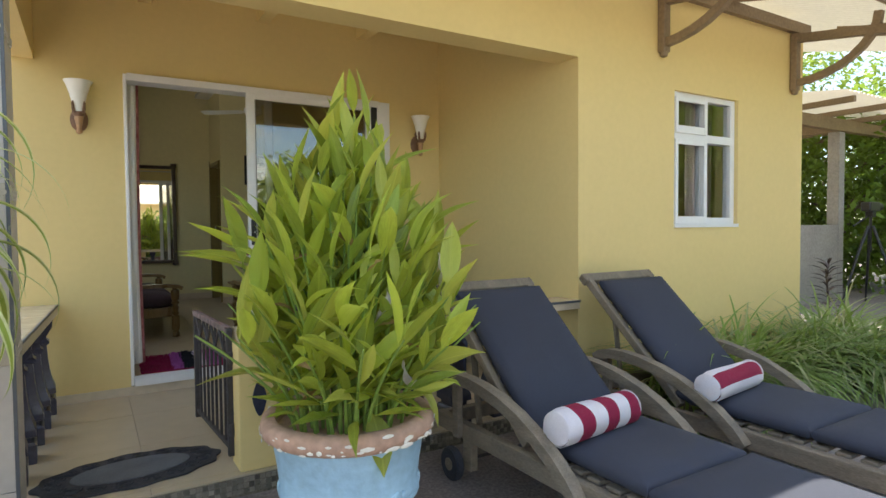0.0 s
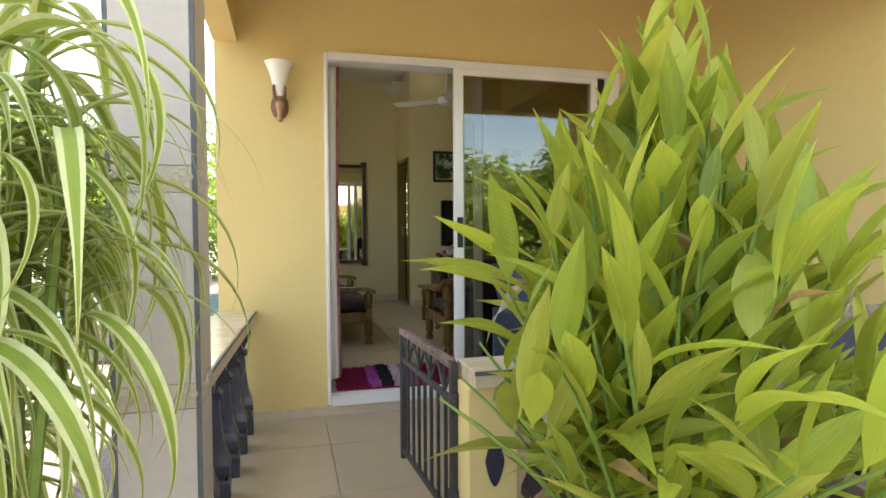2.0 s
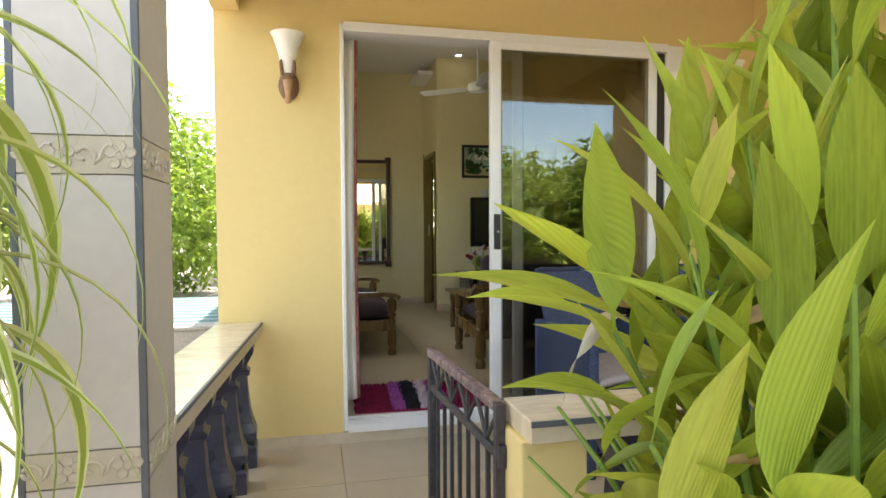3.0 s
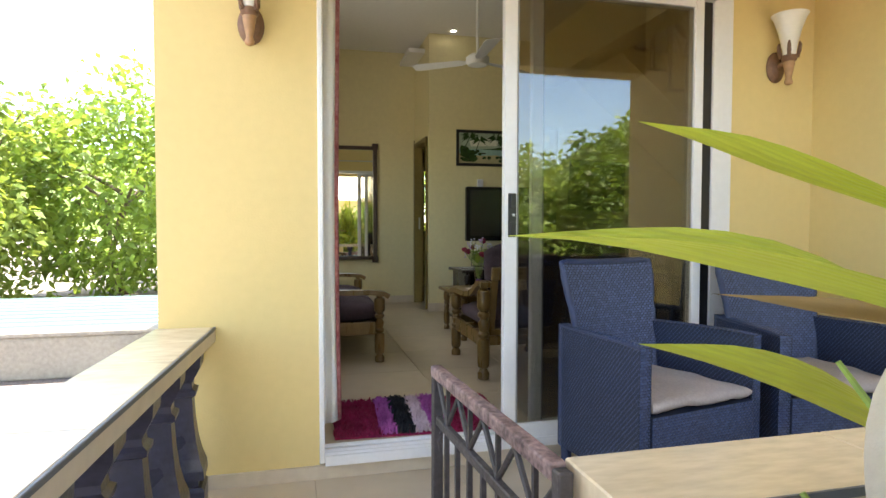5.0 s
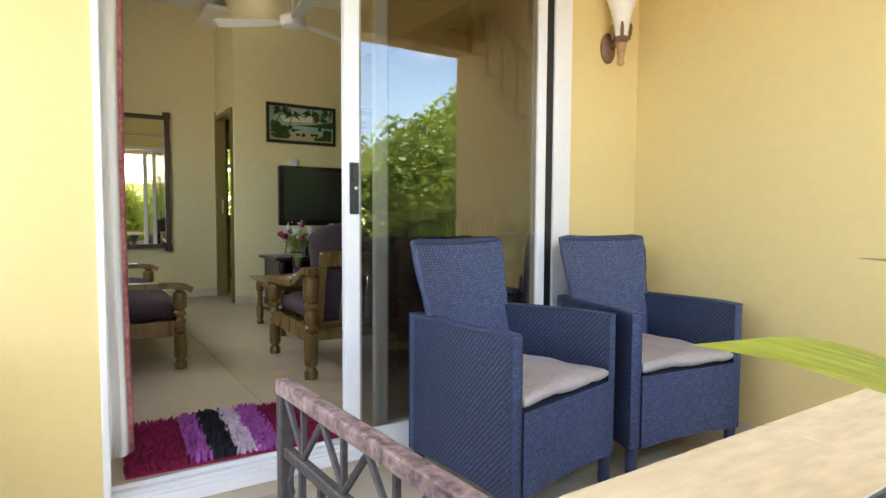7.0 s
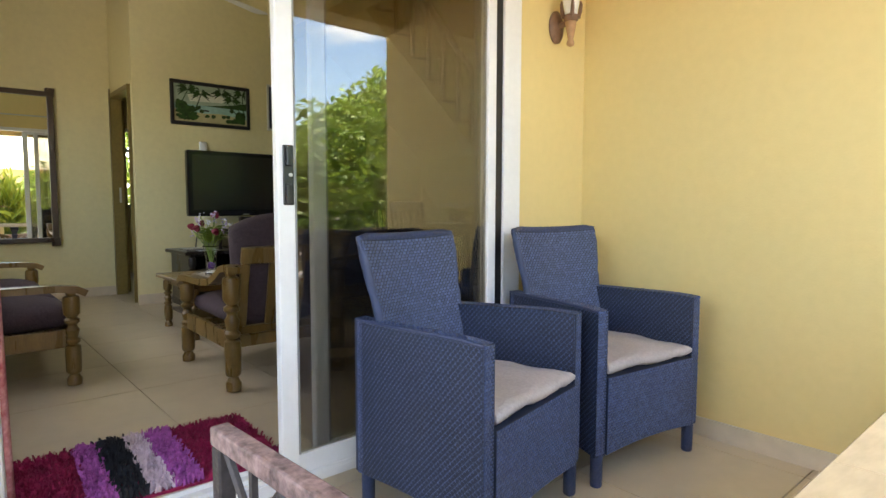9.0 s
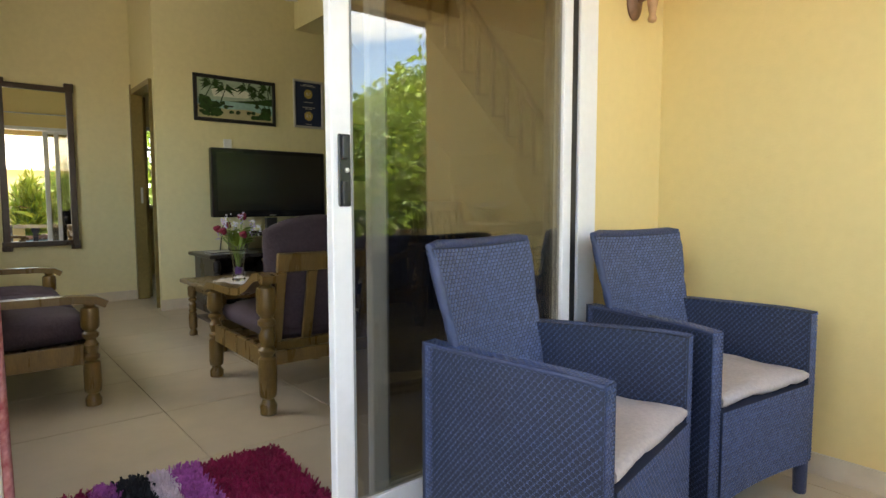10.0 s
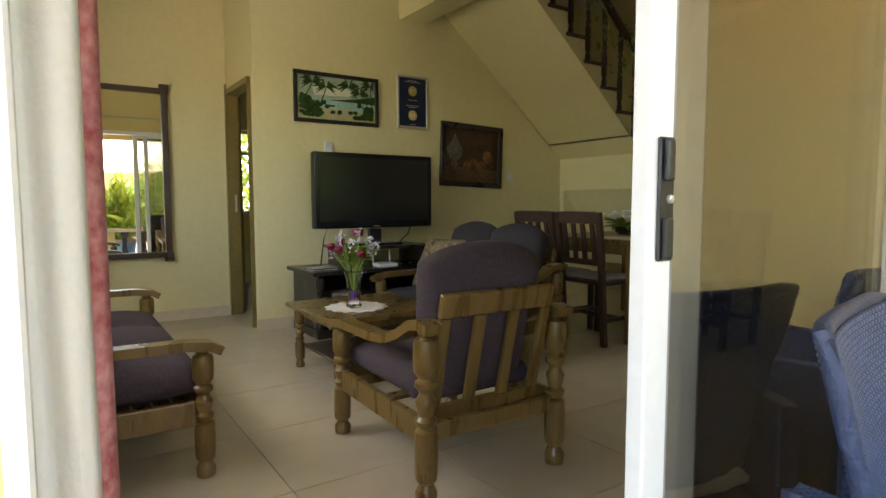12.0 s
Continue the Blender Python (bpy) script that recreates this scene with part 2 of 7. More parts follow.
MIRROR = mat("mirror_silver", (0.9, 0.91, 0.9), 0.08, 0.0, metal=1.0)
MIRROR.node_tree.links.remove(MIRROR.node_tree.nodes["Principled BSDF"].inputs["Roughness"].links[0])
MIRROR.node_tree.nodes["Principled BSDF"].inputs["Roughness"].default_value = 0.0
SCREEN = mat("black_screen", (0.010, 0.011, 0.013), 0.21, 0.1, spec=1.0)
GLOSSBLACK = mat("gloss_black", (0.01, 0.01, 0.012), 0.1, 0.1)
CORR = leaf_mat("corrugated_sheet", (0.66, 0.63, 0.54), (0.7, 0.66, 0.55), 0.08, 0.15, 0.5)
BEAMWOOD = mat("brown_beam_paint", (0.25, 0.18, 0.11), 0.65, 0.2, 3, 40, 0.2, 50)
CONCRETE = mat("grey_concrete", (0.33, 0.31, 0.28), 0.9, 0.2, 1.5, 30, 0.4, 40)
HILLMAT = mat("wooded_hill", (0.09, 0.14, 0.03), 1, 0.6, 0.15, 0.9, 1.0, 1.2)
TEAL = mat("teal_sheet_roof", (0.13, 0.215, 0.23), 0.5, 0.1)
LACE = mat("white_lace", (0.75, 0.70, 0.66), 0.95, 0.1, 20, 120, 0.6, 160)
PETALRED = mat("red_petal", (0.19, 0.006, 0.03), 0.6, 0.3)
PETALWHITE = mat("white_petal", (0.80, 0.78, 0.82), 0.7, 0.1)
SKYPIC = mat("picture_sky", (0.40, 0.50, 0.40), 0.4, 0.2, 3, 20)
SANDPIC = mat("picture_sand", (0.46, 0.42, 0.24), 0.4, 0.15, 4, 20)
SEAPIC = mat("picture_sea", (0.30, 0.50, 0.48), 0.4, 0.2, 4, 20)
GREENPIC = mat("picture_green", (0.022, 0.06, 0.012), 0.4, 0.6, 12, 40)
NAVYPAPER = mat("navy_certificate", (0.015, 0.028, 0.075), 0.35, 0.15)
GOLD = mat("gold_disc", (0.55, 0.42, 0.12), 0.4, 0.2)
SILVER = mat("silver_frame", (0.55, 0.55, 0.52), 0.4, 0.1, metal=0.5)
STILLBG = mat("still_life_ground", (0.055, 0.026, 0.014), 0.5, 0.5, 4, 20)
STILLOBJ = mat("still_life_pewter", (0.13, 0.115, 0.10), 0.4, 0.5, 9, 30)
ROUTER = mat("white_plastic", (0.7, 0.7, 0.7), 0.4, 0.05)


# ---------- small building kit ----------
def thing(name, x=0, y=0, z=0, label="", category="", group="", rz=0):
    e = new(name)
    e.empty_display_size = 0.1
    e.matrix_basis = pose(x, y, z, 0, 0, rz)
    return tagged(e, label, category, group)


def mesh_of(bm, name, mat, smooth=None):
    me = bpy.data.meshes.new(name)
    bmesh.ops.recalc_face_normals(bm, faces=bm.faces)
    bm.to_mesh(me)
    bm.free()
    for m in (mat if isinstance(mat, (list, tuple)) else [mat]):
        me.materials.append(m)
    if smooth is not None:
        me.set_sharp_from_angle(angle=radians(smooth))
        for p in me.polygons:
            p.use_smooth = True
    return me


def part(name, bm, mat, parent, label="", smooth=None, at=None):
    ob = new(name, mesh_of(bm, name, mat, smooth))
    ob.parent = parent
    if at is not None:
        ob.matrix_basis = at
    return tagged(ob, label)


def struct(name, bm, mat, label, category, smooth=None):
    return tagged(new(name, mesh_of(bm, name, mat, smooth)), label, category, "", "structure")


def box(bm, x0, x1, y0, y1, z0, z1, bevel=0.0, seg=2, m=None, mi=0):
    q = Matrix.Translation(((x0 + x1) / 2, (y0 + y1) / 2, (z0 + z1) / 2)) @ Matrix.Diagonal((abs(x1 - x0), abs(y1 - y0), abs(z1 - z0), 1))
    r = bmesh.ops.create_cube(bm, size=1.0, matrix=q)
    vs = set(r["verts"])
    if bevel > 0:
        es = [e for e in bm.edges if e.verts[0] in vs and e.verts[1] in vs]
        b = bmesh.ops.bevel(bm, geom=es, offset=bevel, segments=seg, affect="EDGES", profile=0.5, clamp_overlap=True)
        vs = {v for v in vs if v.is_valid} | set(b["verts"])
    if m is not None:
        bmesh.ops.transform(bm, matrix=m, verts=list(vs))
    if mi:
        for v in vs:
            for f in v.link_faces:
                f.material_index = mi
    return bm


def bx(*a, **k):
    return box(bmesh.new(), *a, **k)


def sweep(bm, pts, rad, n=8, cap=True, flat=1.0, up=(0, 0, 1)):
    """A tube along pts; rad: one radius or one for each point."""
    pts = [Vector(p) for p in pts]
    rad = rad if isinstance(rad, (list, tuple)) else [rad] * len(pts)
    rings = []
    for i, p in enumerate(pts):
        d = (pts[min(i + 1, len(pts) - 1)] - pts[max(i - 1, 0)]).normalized()
        u = Vector(up)
        if abs(d.dot(u)) > 0.97:
            u = Vector((1, 0, 0))
        s = d.cross(u).normalized()
        w = s.cross(d).normalized()
        rings.append([bm.verts.new(p + rad[i] * (math.cos(2 * math.pi * k / n) * s + flat * math.sin(2 * math.pi * k / n) * w)) for k in range(n)])
    for a, b in zip(rings, rings[1:]):
        for k in range(n):
            bm.faces.new((a[k], a[(k + 1) % n], b[(k + 1) % n], b[k]))
    if cap:
        bm.faces.new(rings[0])
        bm.faces.new(rings[-1])
    return bm


def lathe(bm, prof, n=24, m=None, close=True):
    """prof: (radius, z) from bottom to top."""
    rings = []
    for r, z in prof:
        rings.append([bm.verts.new((r * math.cos(2 * math.pi * k / n), r * math.sin(2 * math.pi * k / n), z)) for k in range(n)])
    for a, b in zip(rings, rings[1:]):
        for k in range(n):
            bm.faces.new((a[k], a[(k + 1) % n], b[(k + 1) % n], b[k]))
    if close:
        bm.faces.new(rings[0])
        bm.faces.new(rings[-1])
    if m is not None:
        bmesh.ops.transform(bm, matrix=m, verts=[v for r in rings for v in r])
    return bm


def prism(bm, outline, d0, d1, axis="x"):
    """A flat outline pushed from d0 to d1 along axis; the outline's pairs are the other two axes in order."""
    def at(p, d):
        return (d, p[0], p[1]) if axis == "x" else (p[0], d, p[1]) if axis == "y" else (p[0], p[1], d)
    a = [bm.verts.new(at(p, d0)) for p in outline]
    b = [bm.verts.new(at(p, d1)) for p in outline]
    n = len(a)
    bm.faces.new(a)
    bm.faces.new(b)
    for k in range(n):
        bm.faces.new((a[k], a[(k + 1) % n], b[(k + 1) % n], b[k]))
    return bm


def ribbon(bm, path, width, thick):
    """A bar of rectangular section along a path in the y-z plane, centred on x = 0."""
    out = []
    n = len(path)
    for i, (y, z) in enumerate(path):
        y0, z0 = path[max(i - 1, 0)]
        y1, z1 = path[min(i + 1, n - 1)]
        l = math.hypot(y1 - y0, z1 - z0)
        out.append((y, z, -(z1 - z0) / l, (y1 - y0) / l))
    up = [(y + a * thick / 2, z + b * thick / 2) for y, z, a, b in out]
    dn = [(y - a * thick / 2, z - b * thick / 2) for y, z, a, b in out]
    rings = []
    for u, d in zip(up, dn):
        rings.append([bm.verts.new((sx * width / 2, p[0], p[1])) for sx, p in ((-1, u), (1, u), (1, d), (-1, d))])
    for a, b in zip(rings, rings[1:]):
        for k in range(4):
            bm.faces.new((a[k], a[(k + 1) % 4], b[(k + 1) % 4], b[k]))
    bm.faces.new(rings[0])
    bm.faces.new(rings[-1])
    return bm


def cushion(bm, x0, x1, y0, y1, z0, z1, puff=0.04, nx=10, ny=10, nz=3):
    """A stuffed pad with soft edges."""
    def g(i, j, k):
        u, v, w = 2 * i / nx - 1, 2 * j / ny - 1, 2 * k / nz - 1
        e = 1 - 0.16 * (abs(w) ** 2)
        bulge = (1 - u ** 4) * (1 - v ** 4)
        cx, cy, cz = (x0 + x1) / 2, (y0 + y1) / 2, (z0 + z1) / 2
        hx, hy, hz = (x1 - x0) / 2, (y1 - y0) / 2, (z1 - z0) / 2
        s = 0.72 + 0.28 * (1 - max(abs(u), abs(v)) ** 6)
        return (cx + hx * u * (1 - 0.05 * abs(w) ** 3), cy + hy * v * (1 - 0.05 * abs(w) ** 3), cz + w * (hz * s + puff * bulge))
    made = {}
    def vert(i, j, k):
        if (i, j, k) not in made:
            made[i, j, k] = bm.verts.new(g(i, j, k))
        return made[i, j, k]
    for i in range(nx):
        for j in range(ny):
            for k in (0, nz):
                bm.faces.new((vert(i, j, k), vert(i + 1, j, k), vert(i + 1, j + 1, k), vert(i, j + 1, k)))
    for i in range(nx):
        for k in range(nz):
            for j in (0, ny):
                bm.faces.new((vert(i, j, k), vert(i + 1, j, k), vert(i + 1, j, k + 1), vert(i, j, k + 1)))
    for j in range(ny):
        for k in range(nz):
            for i in (0, nx):
                bm.faces.new((vert(i, j, k), vert(i, j + 1, k), vert(i, j + 1, k + 1), vert(i, j, k + 1)))
    return bm


def raw(name, verts, faces, mat, smooth=False):
    me = bpy.data.meshes.new(name)
    me.from_pydata([tuple(v) for v in verts], [], faces)
    me.materials.append(mat)
    if smooth:
        for p in me.polygons:
            p.use_smooth = True
    return me


# ---------- the house: walls, floors, ceilings ----------
GROUND = -0.17
FLOOR_IN = 0.03
FRONT = -1.745      # plane of the front wall and of the beam over the terrace
FT = -0.07           # terrace floor
SIDE = 2.487        # side wall of the recess


def roof_z(y):
    return 2.80 + 0.25 * (y - FRONT) if y < 2.6 else 2.80 + 0.25 * (5.2 - y - FRONT)


bm = bmesh.new()
prism(bm, [(-0.615, -0.3), (0.0, -0.3), (0.0, 2.122), (1.99, 2.122), (1.99, -0.3), (SIDE, -0.3), (SIDE, 3.2), (-0.615, 3.2)], 0.0, 0.12, "y")
struct("wall_facade", bm, YELLOW, "yellow painted wall with the sliding door", "wall")
bm = bmesh.new()
box(bm, SIDE, SIDE + 0.2, FRONT + 0.2, 0.2, -0.3, 2.82)
struct("wall_recess_side", bm, YELLOW, "yellow painted side wall of the terrace", "wall")

WX0, WX1, WZ0, WZ1 = 3.438, 4.222, 1.053, 2.05
bm = bmesh.new()
box(bm, SIDE, WX0, FRONT, FRONT + 0.2, -0.3, 2.79)
box(bm, WX1, 5.17, FRONT, FRONT + 0.2, -0.3, 2.79)
box(bm, WX0, WX1, FRONT, FRONT + 0.2, -0.3, WZ0)
box(bm, WX0, WX1, FRONT, FRONT + 0.2, WZ1, 2.79)
struct("wall_front", bm, YELLOW, "yellow painted front wall with a window", "wall")
bm = bmesh.new()
box(bm, -0.62, SIDE, FRONT, FRONT + 0.2, 2.15, 2.79)
struct("beam_front", bm, YELLOW, "yellow painted beam over the terrace opening", "beam")
bm = bmesh.new()
box(bm, -0.62, -0.49, FRONT + 0.2, 0, 2.15, 2.82)
struct("beam_left", bm, YELLOW, "yellow painted beam over the balustrade", "beam")
bm = bmesh.new()
box(bm, -0.49, SIDE, FRONT + 0.2, 0, 2.76, 2.82)
for x in (0.1, 0.9, 1.7):
    box(bm, x, x + 0.09, FRONT + 0.2, 0, 2.62, 2.76)
struct("ceiling_terrace", bm, YELLOW, "painted terrace ceiling with joists", "ceiling")
bm = bmesh.new()
box(bm, SIDE + 0.2, 4.95, FRONT + 0.2, 0, 2.6, 2.66)
struct("ceiling_alcove", bm, WHITE, "white painted ceiling of the window alcove", "ceiling")
bm = bmesh.new()
box(bm, SIDE + 0.2, 4.95, FRONT + 0.2, 0.2, -0.1, FLOOR_IN)
struct("floor_alcove", bm, SKIRT, "beige floor of the window alcove", "floor")
bm = bmesh.new()
box(bm, SIDE + 0.2, 4.95, 0, 0.2, 2.6, 3.2)
box(bm, 4.95, 6.6, 0, 0.2, -0.3, 3.2)
struct("wall_inner", bm, CREAM, "cream painted inner wall", "wall")
bm = bmesh.new()
box(bm, 4.95, 5.17, FRONT + 0.2, 0, -0.3, 2.9)
box(bm, 6.6, 6.8, 0, 7.1, -0.3, 3.6)
struct("wall_end", bm, YELLOW, "yellow painted end wall", "wall")
bm = bmesh.new()
LY0, LY1, LZ0, LZ1 = 1.2, 3.3, 0.95, 2.2      # unseen window over the sofa, added to hold the fill lamp
box(bm, -0.615, -0.415, 0.12, LY0, -0.3, 3.2)
box(bm, -0.615, -0.415, LY1, 5.015, -0.3, 3.2)
box(bm, -0.615, -0.415, LY0, LY1, -0.3, LZ0)
box(bm, -0.615, -0.415, LY0, LY1, LZ1, 3.2)
struct("wall_left", bm, CREAM, "cream painted wall of the living room", "wall")
bm = bmesh.new()
box(bm, -0.415, 1.36, 4.815, 5.015, -0.3, 3.2)
struct("wall_mirror", bm, CREAM, "cream painted wall behind the mirror", "wall")
bm = bmesh.new()
box(bm, 1.36, 1.44, 3.985, 4.045, -0.1, 3.2)
box(bm, 1.36, 1.44, 4.045, 4.815, 2.03, 3.2)
struct("wall_jog", bm, CREAM, "cream painted return wall with a doorway", "wall")
bm = bmesh.new()
box(bm, 1.44, 6.6, 3.985, 4.085, -0.1, 3.2)
struct("wall_television", bm, CREAM, "cream painted wall with pictures and the television", "wall")
bm = bmesh.new()
box(bm, -0.615, 6.6, 0.12, 4.815, 3.16, 3.2)
struct("ceiling_living", bm, WHITE, "white painted living room ceiling", "ceiling")
bm = bmesh.new()
box(bm, 2.65, 2.9, 0.2, 3.985, 2.64, 3.16)
struct("beam_living", bm, CREAM, "cream painted beam under the ceiling", "beam")

# the back room behind the inner doorway
bm = bmesh.new()
box(bm, 1.16, 1.36, 5.015, 7.1, -0.1, 3.2)
box(bm, 1.36, 1.75, 6.9, 7.1, -0.1, 3.2)
box(bm, 2.75, 6.6, 6.9, 7.1, -0.1, 3.2)
box(bm, 1.75, 2.75, 6.9, 7.1, -0.1, 0.9)
box(bm, 1.75, 2.75, 6.9, 7.1, 1.95, 3.2)
struct("wall_back_room", bm, CREAM, "cream painted back room wall with a window", "wall")
bm = bmesh.new()
box(bm, 1.17, 6.6, 4.2, 7.1, 3.0, 3.05)
struct("ceiling_back_room", bm, WHITE, "white painted back room ceiling", "ceiling")

# floors
bm = bmesh.new()
box(bm, -0.62, SIDE, FRONT - 0.01, 0.0, GROUND - 0.1, FT - 0.008)
struct("floor_terrace", bm, GROUT, "terrace slab with tile joints", "floor")
FLOOR_T = bpy.data.objects["floor_terrace"]
bm = bmesh.new()
box(bm, -0.415, 6.6, 0.2, 4.815, -0.1, FLOOR_IN - 0.008)
box(bm, 0.0, 1.99, 0.0, 0.2, -0.1, -0.008)
box(bm, 0.0, 1.99, 0.115, 0.2, -0.008, FLOOR_IN - 0.008)
box(bm, -0.415, 0.0, 0.12, 0.2, -0.1, FLOOR_IN - 0.008)
box(bm, 1.99, SIDE, 0.12, 0.2, -0.1, FLOOR_IN - 0.008)
FLOOR_L = struct("floor_living", bm, GROUT, "beige tiled living room floor", "floor")
bm = bmesh.new()
box(bm, 1.36, 6.6, 4.815, 6.9, -0.1, FLOOR_IN - 0.004)
struct("floor_back_room", bm, FLOOR_TILE, "beige back room floor", "floor")

# skirtings of tile
bm = bmesh.new()
box(bm, -0.62, SIDE - 0.012, -0.012, 0, FT, -0.014)
box(bm, SIDE - 0.012, SIDE, FRONT + 0.32, 0, FT, 0.012)
struct("baseboard_terrace", bm, SKIRT, "beige tile skirting of the terrace", "baseboard")
bm = bmesh.new()
box(bm, -0.403, 1.348, 4.803, 4.815, FLOOR_IN, 0.12)
box(bm, 1.35, 4.64, 3.973, 3.985, FLOOR_IN, 0.12)
box(bm, -0.415, -0.403, 0.2, 4.815, FLOOR_IN, 0.12)
struct("baseboard_living", bm, SKIRT, "beige tile skirting of the living room", "baseboard")
bm = bmesh.new()
box(bm, -0.62, SIDE, FRONT - 0.016, FRONT - 0.01, GROUND, FT - 0.012)
struct("step_riser", bm, MOSAIC, "dark pebble mosaic step riser", "step")

verts, faces = [], []
rng = random.Random(41)
for i in range(112):
    for j in range(3):
        x, z = -0.455 + 0.0255 * i, FT - 0.014 - 0.0255 * j
        if x + 0.022 > SIDE:
            continue
        k = len(verts)
        y = FRONT - 0.0165 - rng.uniform(0.0, 0.0015)
        verts += [(x, FRONT - 0.016, z), (x + 0.0225, FRONT - 0.016, z), (x + 0.0225, FRONT - 0.016, z - 0.0225), (x, FRONT - 0.016, z - 0.0225)]
        verts += [(x + 0.001, y - 0.002, z - 0.001), (x + 0.0215, y - 0.002, z - 0.001), (x + 0.0215, y - 0.002, z - 0.0215), (x + 0.001, y - 0.002, z - 0.0215)]
        faces += [(k + 4, k + 5, k + 6, k + 7), (k, k + 1, k + 5, k + 4), (k + 1, k + 2, k + 6, k + 5), (k + 2, k + 3, k + 7, k + 6), (k + 3, k, k + 4, k + 7)]
ob = new("mosaic_tile", raw("mosaic_tile", verts, faces, island_tone(mat("mosaic_glass", (0.20, 0.18, 0.15), 0.3, 0.2, 8, 60), 0.6)))
ob.parent = bpy.data.objects["step_riser"]
tagged(ob, kind="stuff")

# ground
bm = bmesh.new()
bmesh.ops.create_grid(bm, x_segments=8, y_segments=8, size=500, matrix=Matrix.Translation((0, 0, GROUND)))
struct("ground", bm, GRAVEL, "grey gravel ground", "ground")

# corrugated roof in one sheet, with fascia and rafters
def roof():
    verts, faces = [], []
    xs = np.arange(-1.0, 7.3, 0.019)
    ys = [-2.75, -1.7, -0.5, 1.0, 2.6, 4.0, 5.5, 7.6]
    for y in ys:
        for i, x in enumerate(xs):
            verts.append((x, y, roof_z(y) + 0.10 + 0.009 * math.sin(2 * math.pi * x / 0.076)))
    n = len(xs)
    for j in range(len(ys) - 1):
        for i in range(n - 1):
            faces.append((j * n + i, j * n + i + 1, (j + 1) * n + i + 1, (j + 1) * n + i))
    r = thing("house_roof", 3, -2, 2.8, "corrugated metal roof on brown timber rafters", "roof")
    sheet = new("roof_sheet", raw("roof_sheet", verts, faces, CORR, True))
    sheet.parent = r
    sheet.matrix_basis = Matrix.Translation((-3, 2, -2.8))
    b = bmesh.new()
    prism(b, [(-2.76, roof_z(-2.76) - 0.06), (-2.72, roof_z(-2.72) - 0.06), (-2.72, roof_z(-2.72) + 0.085), (-2.76, roof_z(-2.76) + 0.085)], -1.0, 7.2)
    part("fascia", b, BEAMWOOD, r, at=Matrix.Translation((-3, 2, -2.8)))
    me = None
    for k in range(5):
        x = -0.9 + 1.66 * k
        b = bmesh.new()
        prism(b, [(-2.72, roof_z(-2.72)), (FRONT - 0.004, roof_z(FRONT)), (FRONT - 0.004, roof_z(FRONT) + 0.09), (-2.72, roof_z(-2.72) + 0.09)], x, x + 0.055)
        part("rafter", b, BEAMWOOD, r, at=Matrix.Translation((-3, 2, -2.8)))
    b = bx(2.43, 5.2, FRONT - 0.05, FRONT - 0.004, 2.70, 2.79)
    part("wall_plate", b, BEAMWOOD, r, at=Matrix.Translation((-3, 2, -2.8)))


roof()


def bracket(x, z0):
    """Timber bracket: wall post, sloping arm and a curved strut."""
    t = thing("roof_bracket", x, FRONT, z0, "brown timber roof bracket with a curved strut", "bracket", "roof brackets")
    b = bmesh.new()
    box(b, -0.035, 0.035, -0.06, -0.004, 0.04, 2.69 - z0, 0.006)
    lathe(b, [(0.0, 0.0), (0.024, 0.012), (0.032, 0.05)], 10, Matrix.Translation((0, -0.032, 0)))
    part("post", b, BEAMWOOD, t)
    path = [(-0.03 - 0.62 * math.sin(a), 0.10 + 0.42 * (1 - math.cos(a)) ** 1.0) for a in [k * math.pi / 16 for k in range(9)]]
    b = bmesh.new()
    ribbon(b, path, 0.05, 0.055)
    part("strut", b, BEAMWOOD, t)
    b = bmesh.new()
    prism(b, [(-0.06, 2.61 - z0), (-0.98, roof_z(-2.725) - 0.09 - z0), (-0.98, roof_z(-2.725) - 0.02 - z0), (-0.06, 2.68 - z0)], -0.03, 0.03)
    part("arm", b, BEAMWOOD, t)


bracket(3.278, 2.245)
bracket(4.985, 2.17)


# ---------- terrace: column, balustrade, low wall, gate, door ----------
def flower_relief(b, m, s):
    """A five-petalled flower in relief on the plane of m, rising along its z."""
    for k in range(5):
        q = math.pi / 2 + k * 2 * math.pi / 5
        lathe(b, [(0.0, 0.0), (s * 0.36, 0.0), (s * 0.36, 0.002), (s * 0.31, 0.0038), (s * 0.2, 0.003), (0.0, 0.0026)], 12, m @ Matrix.Translation((s * 0.60 * math.cos(q), s * 0.60 * math.sin(q), 0)), False)
    lathe(b, [(0.0, 0.0), (s * 0.34, 0.0), (s * 0.34, 0.0045), (s * 0.27, 0.0055), (s * 0.22, 0.0035), (0.0, 0.0045)], 14, m, False)


def scroll(b, m, s, flip):
    """A stem that ends in a curl, lying on the plane of m."""
    pts = []
    for k in range(15):
        q = 1.6 * math.pi - k * 0.36
        rr = s * (0.10 + 0.022 * k)
        pts.append(m @ Vector((flip * (-0.22 * s + rr * math.cos(q)), rr * math.sin(q) - 0.05 * s, 0.001)))
    pts += [m @ Vector((flip * s * x, s * z, 0.001)) for x, z in ((0.18, -0.30), (0.36, -0.12), (0.46, 0.18), (0.62, 0.36), (0.80, 0.34))]
    sweep(b, pts, 0.0042, 6)


